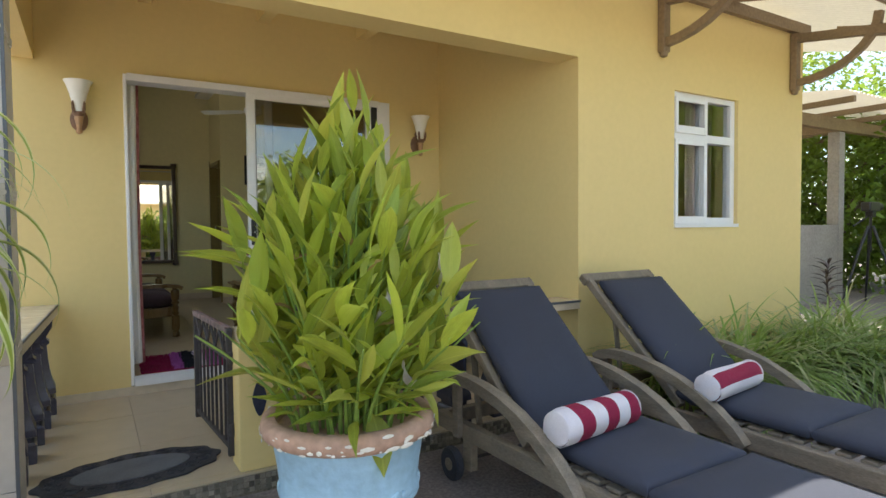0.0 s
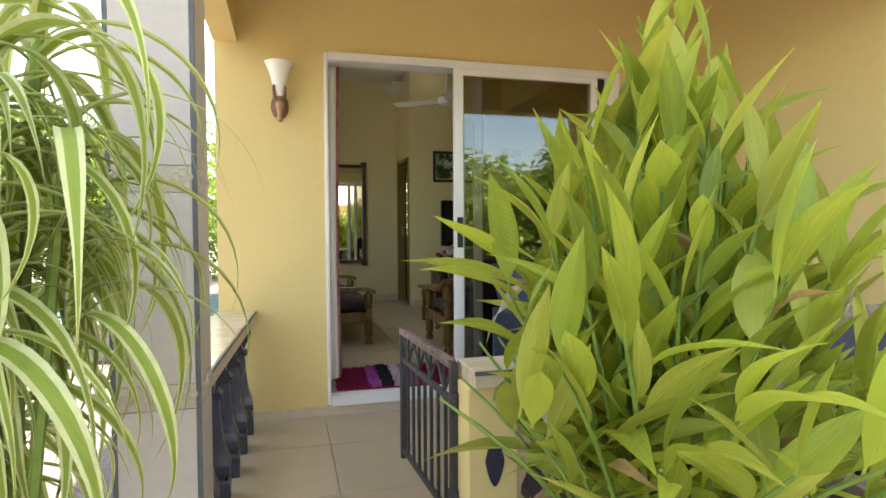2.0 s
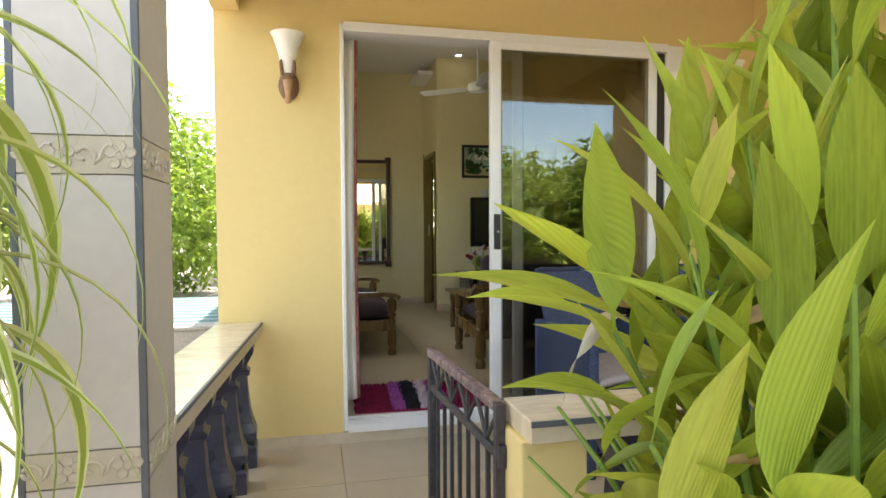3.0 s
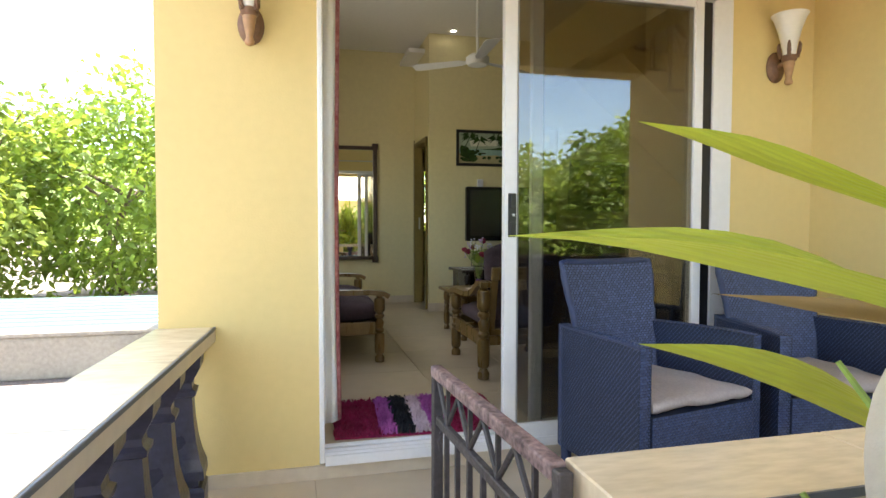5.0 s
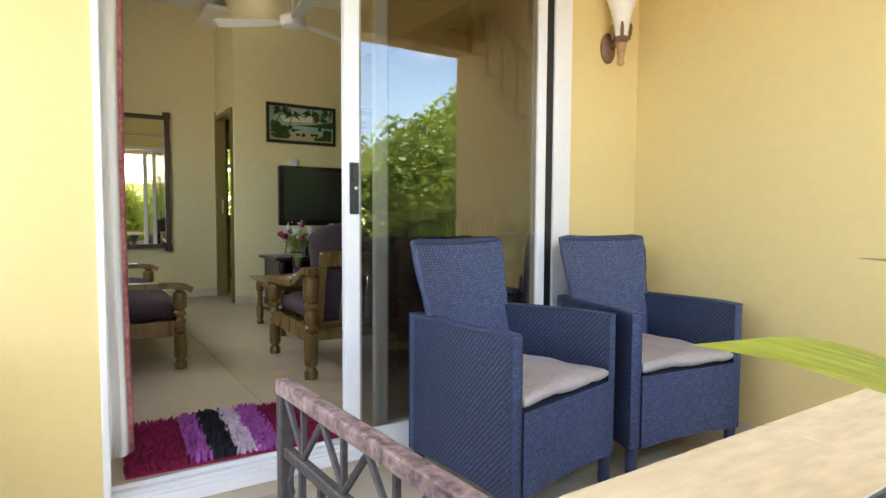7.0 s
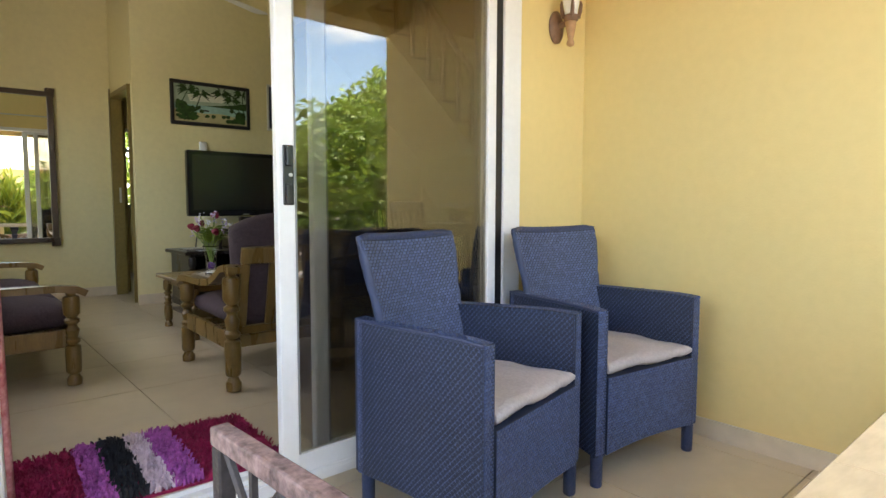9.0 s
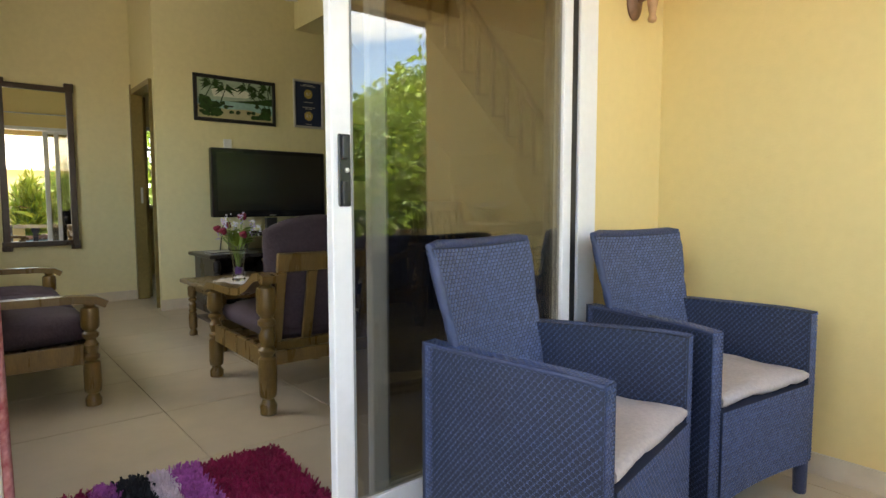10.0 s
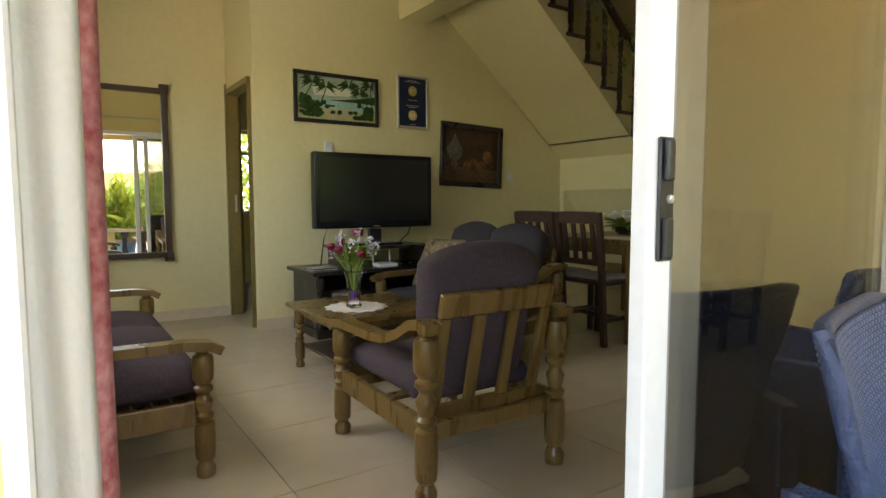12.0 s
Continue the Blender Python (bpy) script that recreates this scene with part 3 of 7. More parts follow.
COL = (-0.688, -0.466, -1.872, -1.632)
col = thing("column", COL[0] + 0.11, COL[2] + 0.11, GROUND, "square tiled column with relief flower bands", "column")
tagged(col, kind="structure")
cm = Matrix.Translation((-(COL[0] + 0.11), -(COL[2] + 0.11), -GROUND))
part("core", bx(COL[0] + 0.008, COL[1] - 0.008, COL[2] + 0.008, COL[3] - 0.008, GROUND, 2.15), GROUT, col, at=cm)
bands = [(0.573, 0.642), (1.167, 1.24), (1.765, 1.838)]
zs = [GROUND, 0.1, 0.573, 0.642, 1.167, 1.24, 1.765, 1.838, 2.149]
for z0, z1 in zip(zs, zs[1:]):
    isband = (z0, z1) in bands
    m = BAND if isband else TILE
    g = 0.0015
    for face in range(4):
        b = bmesh.new()
        if face == 0:
            box(b, COL[0] + 0.012, COL[1] - 0.012, COL[2], COL[2] + 0.008, z0 + g, z1 - g)
            if isband:
                for dx, kind in ((0.022, 0), (0.075, 1), (0.127, 0), (0.180, 1)):
                    on = pose(COL[1] - 0.012 - dx, COL[2], (z0 + z1) / 2, 90)
                    flower_relief(b, on, 0.030) if kind == 0 else scroll(b, on, 0.050, 1)
        elif face == 1:
            box(b, COL[1] - 0.008, COL[1], COL[2] + 0.012, COL[3], z0 + g, z1 - g)
            if isband:
                for dy, kind in ((0.040, 0), (0.095, 1), (0.150, 0), (0.203, 1)):
                    on = pose(COL[1], COL[2] + dy, (z0 + z1) / 2, 90, 0, 90)
                    flower_relief(b, on, 0.030) if kind == 0 else scroll(b, on, 0.050, 1)
        elif face == 2:
            box(b, COL[0], COL[0] + 0.008, COL[2], COL[3], z0 + g, z1 - g)
        else:
            box(b, COL[0] + 0.009, COL[1] - 0.009, COL[3] - 0.008, COL[3], z0 + g, z1 - g)
        part("tile", b, m, col, at=cm)
part("corner_strip", bx(COL[1] - 0.011, COL[1] + 0.001, COL[2] - 0.001, COL[2] + 0.011, GROUND, 2.149), STRIP, col, "dark corner strip", at=cm)
part("corner_strip", bx(COL[0] - 0.001, COL[0] + 0.011, COL[2] - 0.001, COL[2] + 0.006, GROUND, 2.149), STRIP, col, "dark corner strip", at=cm)


def square_lathe(b, prof, sx, sy):
    rings = []
    for r, z in prof:
        rings.append([b.verts.new((sx * r * u, sy * r * v, z)) for u, v in ((-1, -1), (1, -1), (1, 1), (-1, 1))])
    for p, q in zip(rings, rings[1:]):
        for k in range(4):
            b.faces.new((p[k], p[(k + 1) % 4], q[(k + 1) % 4], q[k]))
    b.faces.new(rings[0])
    b.faces.new(rings[-1])
    return b


def baluster():
    t = thing("baluster", 0, 0, 0, "dark blue painted square urn baluster under the handrail", "baluster", "terrace balusters")
    part("foot", square_lathe(bmesh.new(), [(0.080, 0.0), (0.082, 0.004), (0.082, 0.092), (0.072, 0.105)], 1.0, 0.85), BALUSTER, t)
    prof = [(0.060, 0.098), (0.060, 0.118), (0.082, 0.125), (0.080, 0.155), (0.066, 0.195), (0.054, 0.25), (0.047, 0.31), (0.043, 0.37), (0.041, 0.40), (0.054, 0.408), (0.056, 0.422), (0.042, 0.432), (0.041, 0.45), (0.055, 0.475), (0.072, 0.505), (0.076, 0.552)]
    part("shaft", square_lathe(bmesh.new(), [(q, 1.081 * z) for q, z in prof], 1.0, 0.85), BALUSTER, t)
    return t


first = baluster()
first.matrix_basis = pose(-0.505, -0.17, FT, 0, 0, 3)
for k in range(1, 6):
    copy_thing(first, pose(-0.505 - 0.0155 * k, -0.17 - 0.285 * k, FT, 0, 0, 3))
for k in range(6):
    copy_thing(first, pose(0.68 + 0.30 * k, -1.655, FT, 0, 0, 90))

rail = thing("handrail_left", -0.402, 0, 0.53, "beige tiled terrace handrail with a dark edge", "handrail", rz=-3)
for y0, y1 in ((-1.635, -1.2), (-1.198, -0.6), (-0.598, -0.003)):
    part("tile", bx(-0.225, -0.010, y0, y1, 0.0, 0.058, 0.002, 1), CAPTILE, rail)
part("edge_strip", bx(-0.010, 0.0, -1.635, -0.003, 0.045, 0.059, 0.002, 1), STRIP, rail, "dark edge strip")
part("side_strip", bx(-0.010, -0.003, -1.635, -0.003, 0.0, 0.044), SKIRT, rail)

wall = thing("low_wall", 1.3, -1.68, 0, "yellow gate pillar and tiled cap of the low wall", "wall")
wm = Matrix.Translation((-1.3, 1.68, 0))
part("pillar", bx(0.352, 0.53, -1.738, -1.572, FT + 0.001, 0.529, 0.006), YELLOW, wall, at=wm)
for x0, x1 in ((0.366, 0.905), (0.907, 1.505), (1.507, 2.105), (2.107, SIDE - 0.003)):
    part("cap_tile", bx(x0, x1, -1.765, -1.553, 0.531, 0.589, 0.003, 1), CAPTILE, wall, at=wm)
part("edge_strip", bx(0.366, SIDE - 0.003, -1.771, -1.766, 0.575, 0.590), STRIP, wall, "dark edge strip", at=wm)
b = bmesh.new()
outline = []
for k in range(24):
    a = 2 * math.pi * k / 24
    outline.append((0.445 + 0.034 * math.cos(a) * (1 - 0.35 * abs(math.sin(a))), 0.27 + 0.085 * math.sin(a)))
prism(b, outline, -1.7385, -1.745, "y")
part("diamond_ornament", b, BALUSTER, wall, "dark pointed oval ornament", at=wm)


def gate():
    """Iron gate standing open along the walk; local x runs from the hinge to the tip."""
    t = thing("garden_gate", 0.340, -1.60, -0.03, "worn dark iron garden gate standing open inwards", "gate", rz=93.3)
    n, w, h = 8, 0.72, 0.618
    part("hinge_post", bx(-0.014, 0.014, -0.014, 0.014, 0, h, 0.003, 1), IRON, t)
    part("end_post", bx(w - 0.014, w + 0.014, -0.014, 0.014, 0, h - 0.024, 0.003, 1), IRON, t)
    part("top_rail", bx(0.014, w + 0.016, -0.016, 0.016, h - 0.024, h + 0.008, 0.005), RUST, t, "worn maroon top rail")
    part("middle_rail", bx(0.014, w - 0.014, -0.01, 0.01, h - 0.155, h - 0.13, 0.003, 1), IRON, t)
    part("bottom_rail", bx(0.014, w - 0.014, -0.01, 0.01, 0.03, 0.052, 0.003, 1), IRON, t)
    for k in range(1, n):
        x = w * k / n
        part("bar", bx(x - 0.006, x + 0.006, -0.006, 0.006, 0.052, h - 0.155), IRON, t)
    for k in range(4):
        x = 0.014 + (w - 0.028) * k / 4
        d = (w - 0.028) / 4
        part("brace", sweep(bmesh.new(), [(x, 0, h - 0.03), (x + d / 2, 0, h - 0.128)], 0.007, 6), IRON, t)
        part("brace", sweep(bmesh.new(), [(x + d / 2, 0, h - 0.128), (x + d, 0, h - 0.03)], 0.007, 6), IRON, t)
        part("upright", bx(x + d / 2 - 0.005, x + d / 2 + 0.005, -0.005, 0.005, h - 0.13, h - 0.024), IRON, t)
    for k in range(2):
        x = (0.02, w - 0.1)[k]
        part("lower_brace", sweep(bmesh.new(), [(x, 0, 0.05), (x + 0.04, 0, 0.13), (x + 0.08, 0, 0.05)], 0.006, 6), IRON, t)
    part("latch", sweep(bmesh.new(), [(w - 0.05, 0.0, 0.46), (w - 0.05, 0.010, 0.43), (w - 0.05, 0.004, 0.40)], 0.006, 6), IRON, t)
    for z in (0.1, 0.45):
        part("hinge", lathe(bmesh.new(), [(0.012, z), (0.012, z + 0.06)], 10, Matrix.Translation((-0.02, 0, 0))), IRON, t)


gate()


def door_panel(t, name, x0, x1, y, z0, z1, w, glass):
    """One glazed aluminium leaf as four rails and a pane."""
    d = 0.034
    p = part(name, bx(x0, x0 + w, y, y + d, z0, z1, 0.003, 1), ALU, t)
    part("stile", bx(x1 - w * 0.8, x1, y, y + d, z0, z1, 0.003, 1), ALU, p)
    part("top_rail", bx(x0 + w, x1 - w * 0.8, y + 0.002, y + d - 0.002, z1 - 0.05, z1), ALU, p)
    part("bottom_rail", bx(x0 + w, x1 - w * 0.8, y + 0.002, y + d - 0.002, z0, z0 + 0.075), ALU, p)
    part("seal", bx(x0 + w, x0 + w + 0.008, y + 0.004, y + d - 0.004, z0 + 0.075, z1 - 0.05), GREYALU, p)
    g = part("pane", bx(x0 + w + 0.008, x1 - w * 0.8, y + 0.014, y + 0.02, z0 + 0.075, z1 - 0.05), glass, p)
    g.visible_shadow = False
    return p


door = thing("sliding_door", 0.98, 0.04, 0, "white aluminium sliding glass door, half open", "door")
door["kind"] = "structure"
b = bx(0.0, 0.022, -0.012, 0.03, -0.006, 2.122, 0.004, 1)
OFF = Matrix.Translation((-0.98, -0.04, 0))
part("frame_jamb", b, ALU, door, at=OFF)
part("frame_jamb", bx(1.878, 1.99, -0.018, 0.11, -0.006, 2.122, 0.004, 1), ALU, door, at=OFF)
# solid black block stands in for the shade inside the jamb's groove
part("frame_jamb_groove", bx(1.812, 1.878, -0.006, 0.11, 0.036, 2.075), BLACK, door, at=OFF)
part("frame_head", bx(0.022, 1.878, -0.04, 0.11, 2.075, 2.122), ALU, door, at=OFF)
b = bmesh.new()
box(b, 0.022, 1.878, -0.042, 0.11, -0.006, 0.022)
for y in (-0.041, -0.001, 0.037, 0.1):
    box(b, 0.022, 1.878, y, y + 0.006, 0.022, 0.036)
part("sill_track", b, ALU, door, at=OFF)
leaf1 = door_panel(door, "sliding_leaf", 0.803, 1.811, -0.036, 0.026, 2.085, 0.060, GLASS)
leaf1.matrix_basis = OFF
leaf2 = door_panel(door, "rear_leaf", 0.948, 1.806, 0.002, 0.026, 2.085, 0.052, GLASS)
leaf2.matrix_basis = OFF
b = bmesh.new()
box(b, 0.820, 0.858, -0.043, -0.036, 0.945, 1.138, 0.003, 1)
box(b, 0.826, 0.845, -0.054, -0.043, 1.070, 1.134, 0.004, 2)
box(b, 0.826, 0.845, -0.054, -0.043, 0.949, 1.013, 0.004, 2)
h = part("door_handle", b, BLACK, leaf1, "black lock handle")
part("lock_cylinder", lathe(bmesh.new(), [(0.0065, 0), (0.0065, 0.005), (0.003, 0.006)], 12, Matrix.Translation((0.844, -0.043, 1.042)) @ pose(0, 0, 0, 90)), SILVER, leaf1, "silver lock cylinder")


def sconce(x):
    """Wall lamp with a torch shaped wooden holder and a trumpet of frosted glass."""
    t = thing("wall_lamp", x, 0, 1.683, "brown wooden torch wall lamp with frosted glass shade", "lamp", "terrace wall lamps")
    b = bmesh.new()
    lathe(b, [(0.0, 0.002), (0.056, 0.002), (0.056, 0.010), (0.040, 0.022), (0.018, 0.030), (0.0, 0.031)], 20, pose(0, 0, 0.105, 90) @ Matrix.Diagonal((0.92, 1.35, 1, 1)), False)
    part("back_plate", b, BROWN, t)
    part("arm", sweep(bmesh.new(), [(0, -0.02, 0.105), (0, -0.05, 0.11), (0, -0.085, 0.12)], 0.014, 8), BROWN, t)
    b = lathe(bmesh.new(), [(0.004, 0.0), (0.016, 0.006), (0.019, 0.017), (0.014, 0.03), (0.013, 0.036), (0.018, 0.06), (0.022, 0.085), (0.026, 0.10), (0.024, 0.104), (0.027, 0.112), (0.024, 0.118)], 16, Matrix.Translation((0, -0.09, 0)))
    part("torch_handle", b, TAN, t, smooth=50)
    b = lathe(bmesh.new(), [(0.026, 0.112), (0.033, 0.118), (0.034, 0.140), (0.030, 0.143)], 16, Matrix.Translation((0, -0.09, 0)))
    part("cup", b, BROWN, t, smooth=50)
    for k in range(4):
        a = math.pi / 4 + k * math.pi / 2
        pts = [(r * math.cos(a), -0.09 + r * math.sin(a), z) for r, z in ((0.034, 0.13), (0.042, 0.16), (0.046, 0.19), (0.043, 0.205))]
        part("prong", sweep(bmesh.new(), pts, [0.011, 0.010, 0.008, 0.004], 6), BROWN, t)
    prof = [(0.028, 0.125), (0.030, 0.16), (0.037, 0.20), (0.051, 0.26), (0.071, 0.318), (0.083, 0.338)]
    prof += [(r - 0.004, z) for r, z in reversed(prof)]
    part("shade", lathe(bmesh.new(), prof, 28, Matrix.Translation((0, -0.09, 0)), False), FROST, t, "frosted white glass shade", smooth=60)


sconce(-0.256)
sconce(2.248)


# front window
win = thing("window_front", (WX0 + WX1) / 2, FRONT + 0.06, WZ0, "white aluminium sliding window with a fanlight row", "window")
win["kind"] = "structure"
wo = Matrix.Translation((-(WX0 + WX1) / 2, -(FRONT + 0.06), -WZ0))
xm = (WX0 + WX1) / 2 + 0.0
Y0, Y1 = FRONT + 0.03, FRONT + 0.10
part("frame", bx(WX0, WX0 + 0.035, Y0, Y1, WZ0, WZ1, 0.003, 1), ALU, win, at=wo)
part("frame", bx(WX1 - 0.055, WX1, Y0, Y1, WZ0, WZ1, 0.003, 1), ALU, win, at=wo)
part("frame", bx(WX0 + 0.035, WX1 - 0.055, Y0, Y1, WZ1 - 0.04, WZ1), ALU, win, at=wo)
part("transom", bx(WX0 + 0.035, WX1 - 0.055, Y0 - 0.006, Y1, 1.695, 1.755), ALU, win, at=wo)
part("sill", bx(WX0, WX1, FRONT - 0.012, Y0, WZ0 - 0.004, WZ0 + 0.022), ALU, win, at=wo)
part("bottom_rail", bx(WX0 + 0.035, WX1 - 0.055, Y0, Y1, WZ0 + 0.022, WZ0 + 0.07), ALU, win, at=wo)
part("mullion", bx(xm - 0.02, xm + 0.02, Y0 + 0.004, Y1 - 0.004, WZ0 + 0.07, 1.695), ALU, win, at=wo)
part("mullion", bx(xm - 0.02, xm + 0.02, Y0 + 0.004, Y1 - 0.004, 1.755, WZ1 - 0.04), ALU, win, at=wo)
for name, z0, z1 in (("lower_sash", WZ0 + 0.024, 1.700), ("upper_sash", 1.748, WZ1 - 0.036)):
    sash = part(name, bx(WX0 + 0.030, WX0 + 0.062, Y0 - 0.022, Y0 - 0.001, z0, z1, 0.003, 1), ALU, win, at=wo)
    part("sash_stile", bx(xm - 0.026, xm + 0.012, Y0 - 0.022, Y0 - 0.001, z0, z1, 0.003, 1), ALU, sash)
    for q0, q1 in ((z0, z0 + 0.055), (z1 - 0.034, z1)):
        part("sash_rail", bx(WX0 + 0.062, xm - 0.026, Y0 - 0.021, Y0 - 0.002, q0, q1), ALU, sash)
for z0, z1 in ((WZ0 + 0.07, 1.695), (1.755, WZ1 - 0.04)):
    for x0, x1 in ((WX0 + 0.035, xm - 0.02), (xm + 0.02, WX1 - 0.055)):
        g = part("pane", bx(x0, x1, Y0 + 0.03, Y0 + 0.036, z0, z1), CLEAR, win, at=wo)
        g.visible_shadow = False


def drape(name, parent, x0, x1, y, z0, z1, amp, waves, mat_):
    """A hanging cloth with folds that gather a little towards the top."""
    n, mz = 46, 14
    b = bmesh.new()
    grid = []
    for j in range(mz + 1):
        v = j / mz
        row = []
        for i in range(n + 1):
            u = i / n
            a = amp * (0.55 + 0.45 * (1 - v)) * math.sin(2 * math.pi * waves * u + 0.7 * math.sin(3 * v)) + 0.006 * noise.noise((u * 9, v * 6, y * 7))
            row.append(b.verts.new((x0 + (x1 - x0) * u + 0.006 * math.sin(5 * v + 9 * u), y + a, z0 + (z1 - z0) * v + (0.01 * math.sin(20 * u) if j == 0 else 0))))
        grid.append(row)
    for j in range(mz):
        for i in range(n):
            b.faces.new((grid[j][i], grid[j][i + 1], grid[j + 1][i + 1], grid[j + 1][i]))
    ob = new(name, mesh_of(b, name, mat_, 60))
    md = ob.modifiers.new("thick", "SOLIDIFY")
    md.thickness = 0.004
    ob.parent = parent
    ob.matrix_basis = parent.matrix_basis.inverted()
    return ob


cur = thing("curtain", 0, 0.19, 0.1, "rose floral curtain with white lining gathered beside the door", "curtain")
drape("lining", cur, -0.36, 0.080, 0.165, 0.11, 2.30, 0.018, 7, LINING)
drape("floral_panel", cur, -0.36, 0.102, 0.215, 0.10, 2.30, 0.018, 6, PINKCURT)
rod = thing("curtain_rod", 0.9, 0.19, 2.30, "thin metal curtain rod over the door", "curtain rod")
part("rod", sweep(bmesh.new(), [(-1.3, 0, 0.01), (1.4, 0, 0.01)], 0.010, 10), SILVER, rod)
for x in (-1.2, 1.3):
    part("rod_bracket", bx(x - 0.01, x + 0.01, -0.068, 0.0, -0.006, 0.008), SILVER, rod)
cur = thing("curtain", 4.17, -1.43, FLOOR_IN, "pale pink curtain drawn aside behind the window", "curtain")
drape("cloth", cur, 4.00, 4.34, -1.43, FLOOR_IN + 0.012, 2.58, 0.02, 6, mat("pale_pink_curtain", (0.62, 0.47, 0.42), 0.9, 0.1))


# ---------- terrace furniture ----------
def weave(name, P, nu, nv, side, parent, lift=0.0032):
    """Short arched strands in staggered rows over the surface P(u, v), proud on the given side."""
    verts, faces = [], []
    eps = 0.002
    for j in range(nv):
        for i in range(-1, nu):
            u0, u1 = (i + 0.5 * (j % 2)) / nu, (i + 1 + 0.5 * (j % 2)) / nu
            u0, u1 = max(0.0, u0), min(1.0, u1)
            if u1 - u0 < 0.4 / nu:
                continue
            va, vb = (j + 0.07) / nv, (j + 0.93) / nv
            vm = (va + vb) / 2
            um = (u0 + u1) / 2
            nrm = (P(um + eps, vm) - P(um - eps, vm)).cross(P(um, vm + eps) - P(um, vm - eps)).normalized() * side
            k0 = len(verts)
            for q, hgt in ((0.04, 0.0), (0.25, 0.8), (0.5, 1.0), (0.75, 0.8), (0.96, 0.0)):
                u = u0 + (u1 - u0) * q
                for v, e in ((va, 0.25), (vm, 1.0), (vb, 0.25)):
                    verts.append(P(u, v) + nrm * (lift * hgt * e - 0.0004))
            for c in range(4):
                for d in range(2):
                    a = k0 + 3 * c + d
                    faces.append((a, a + 1, a + 4, a + 3))
    ob = new(name, raw(name, verts, faces, WICKER, True))
    ob.parent = parent
    return tagged(ob, "close woven navy strands", kind="stuff")


def slab(P, nu, nv, depth):
    """A closed sheet of the given depth behind and before the surface P(u, v)."""
    b = bmesh.new()
    sheets = []
    eps = 0.002
    for s in (-1, 1):
        g = []
        for j in range(nv + 1):
            row = []
            for i in range(nu + 1):
                u, v = i / nu, j / nv
                nrm = (P(u + eps, v) - P(u - eps, v)).cross(P(u, v + eps) - P(u, v)).normalized()
                row.append(b.verts.new(P(u, v) + nrm * depth / 2 * s))
            g.append(row)
        sheets.append(g)
    for g in sheets:
        for j in range(nv):
            for i in range(nu):
                b.faces.new((g[j][i], g[j][i + 1], g[j + 1][i + 1], g[j + 1][i]))
    a, c = sheets
    for j in range(nv):
        for i in (0, nu):
            b.faces.new((a[j][i], a[j + 1][i], c[j + 1][i], c[j][i]))
    for i in range(nu):
        for j in (0, nv):
            b.faces.new((a[j][i], a[j][i + 1], c[j][i + 1], c[j][i]))
    return b


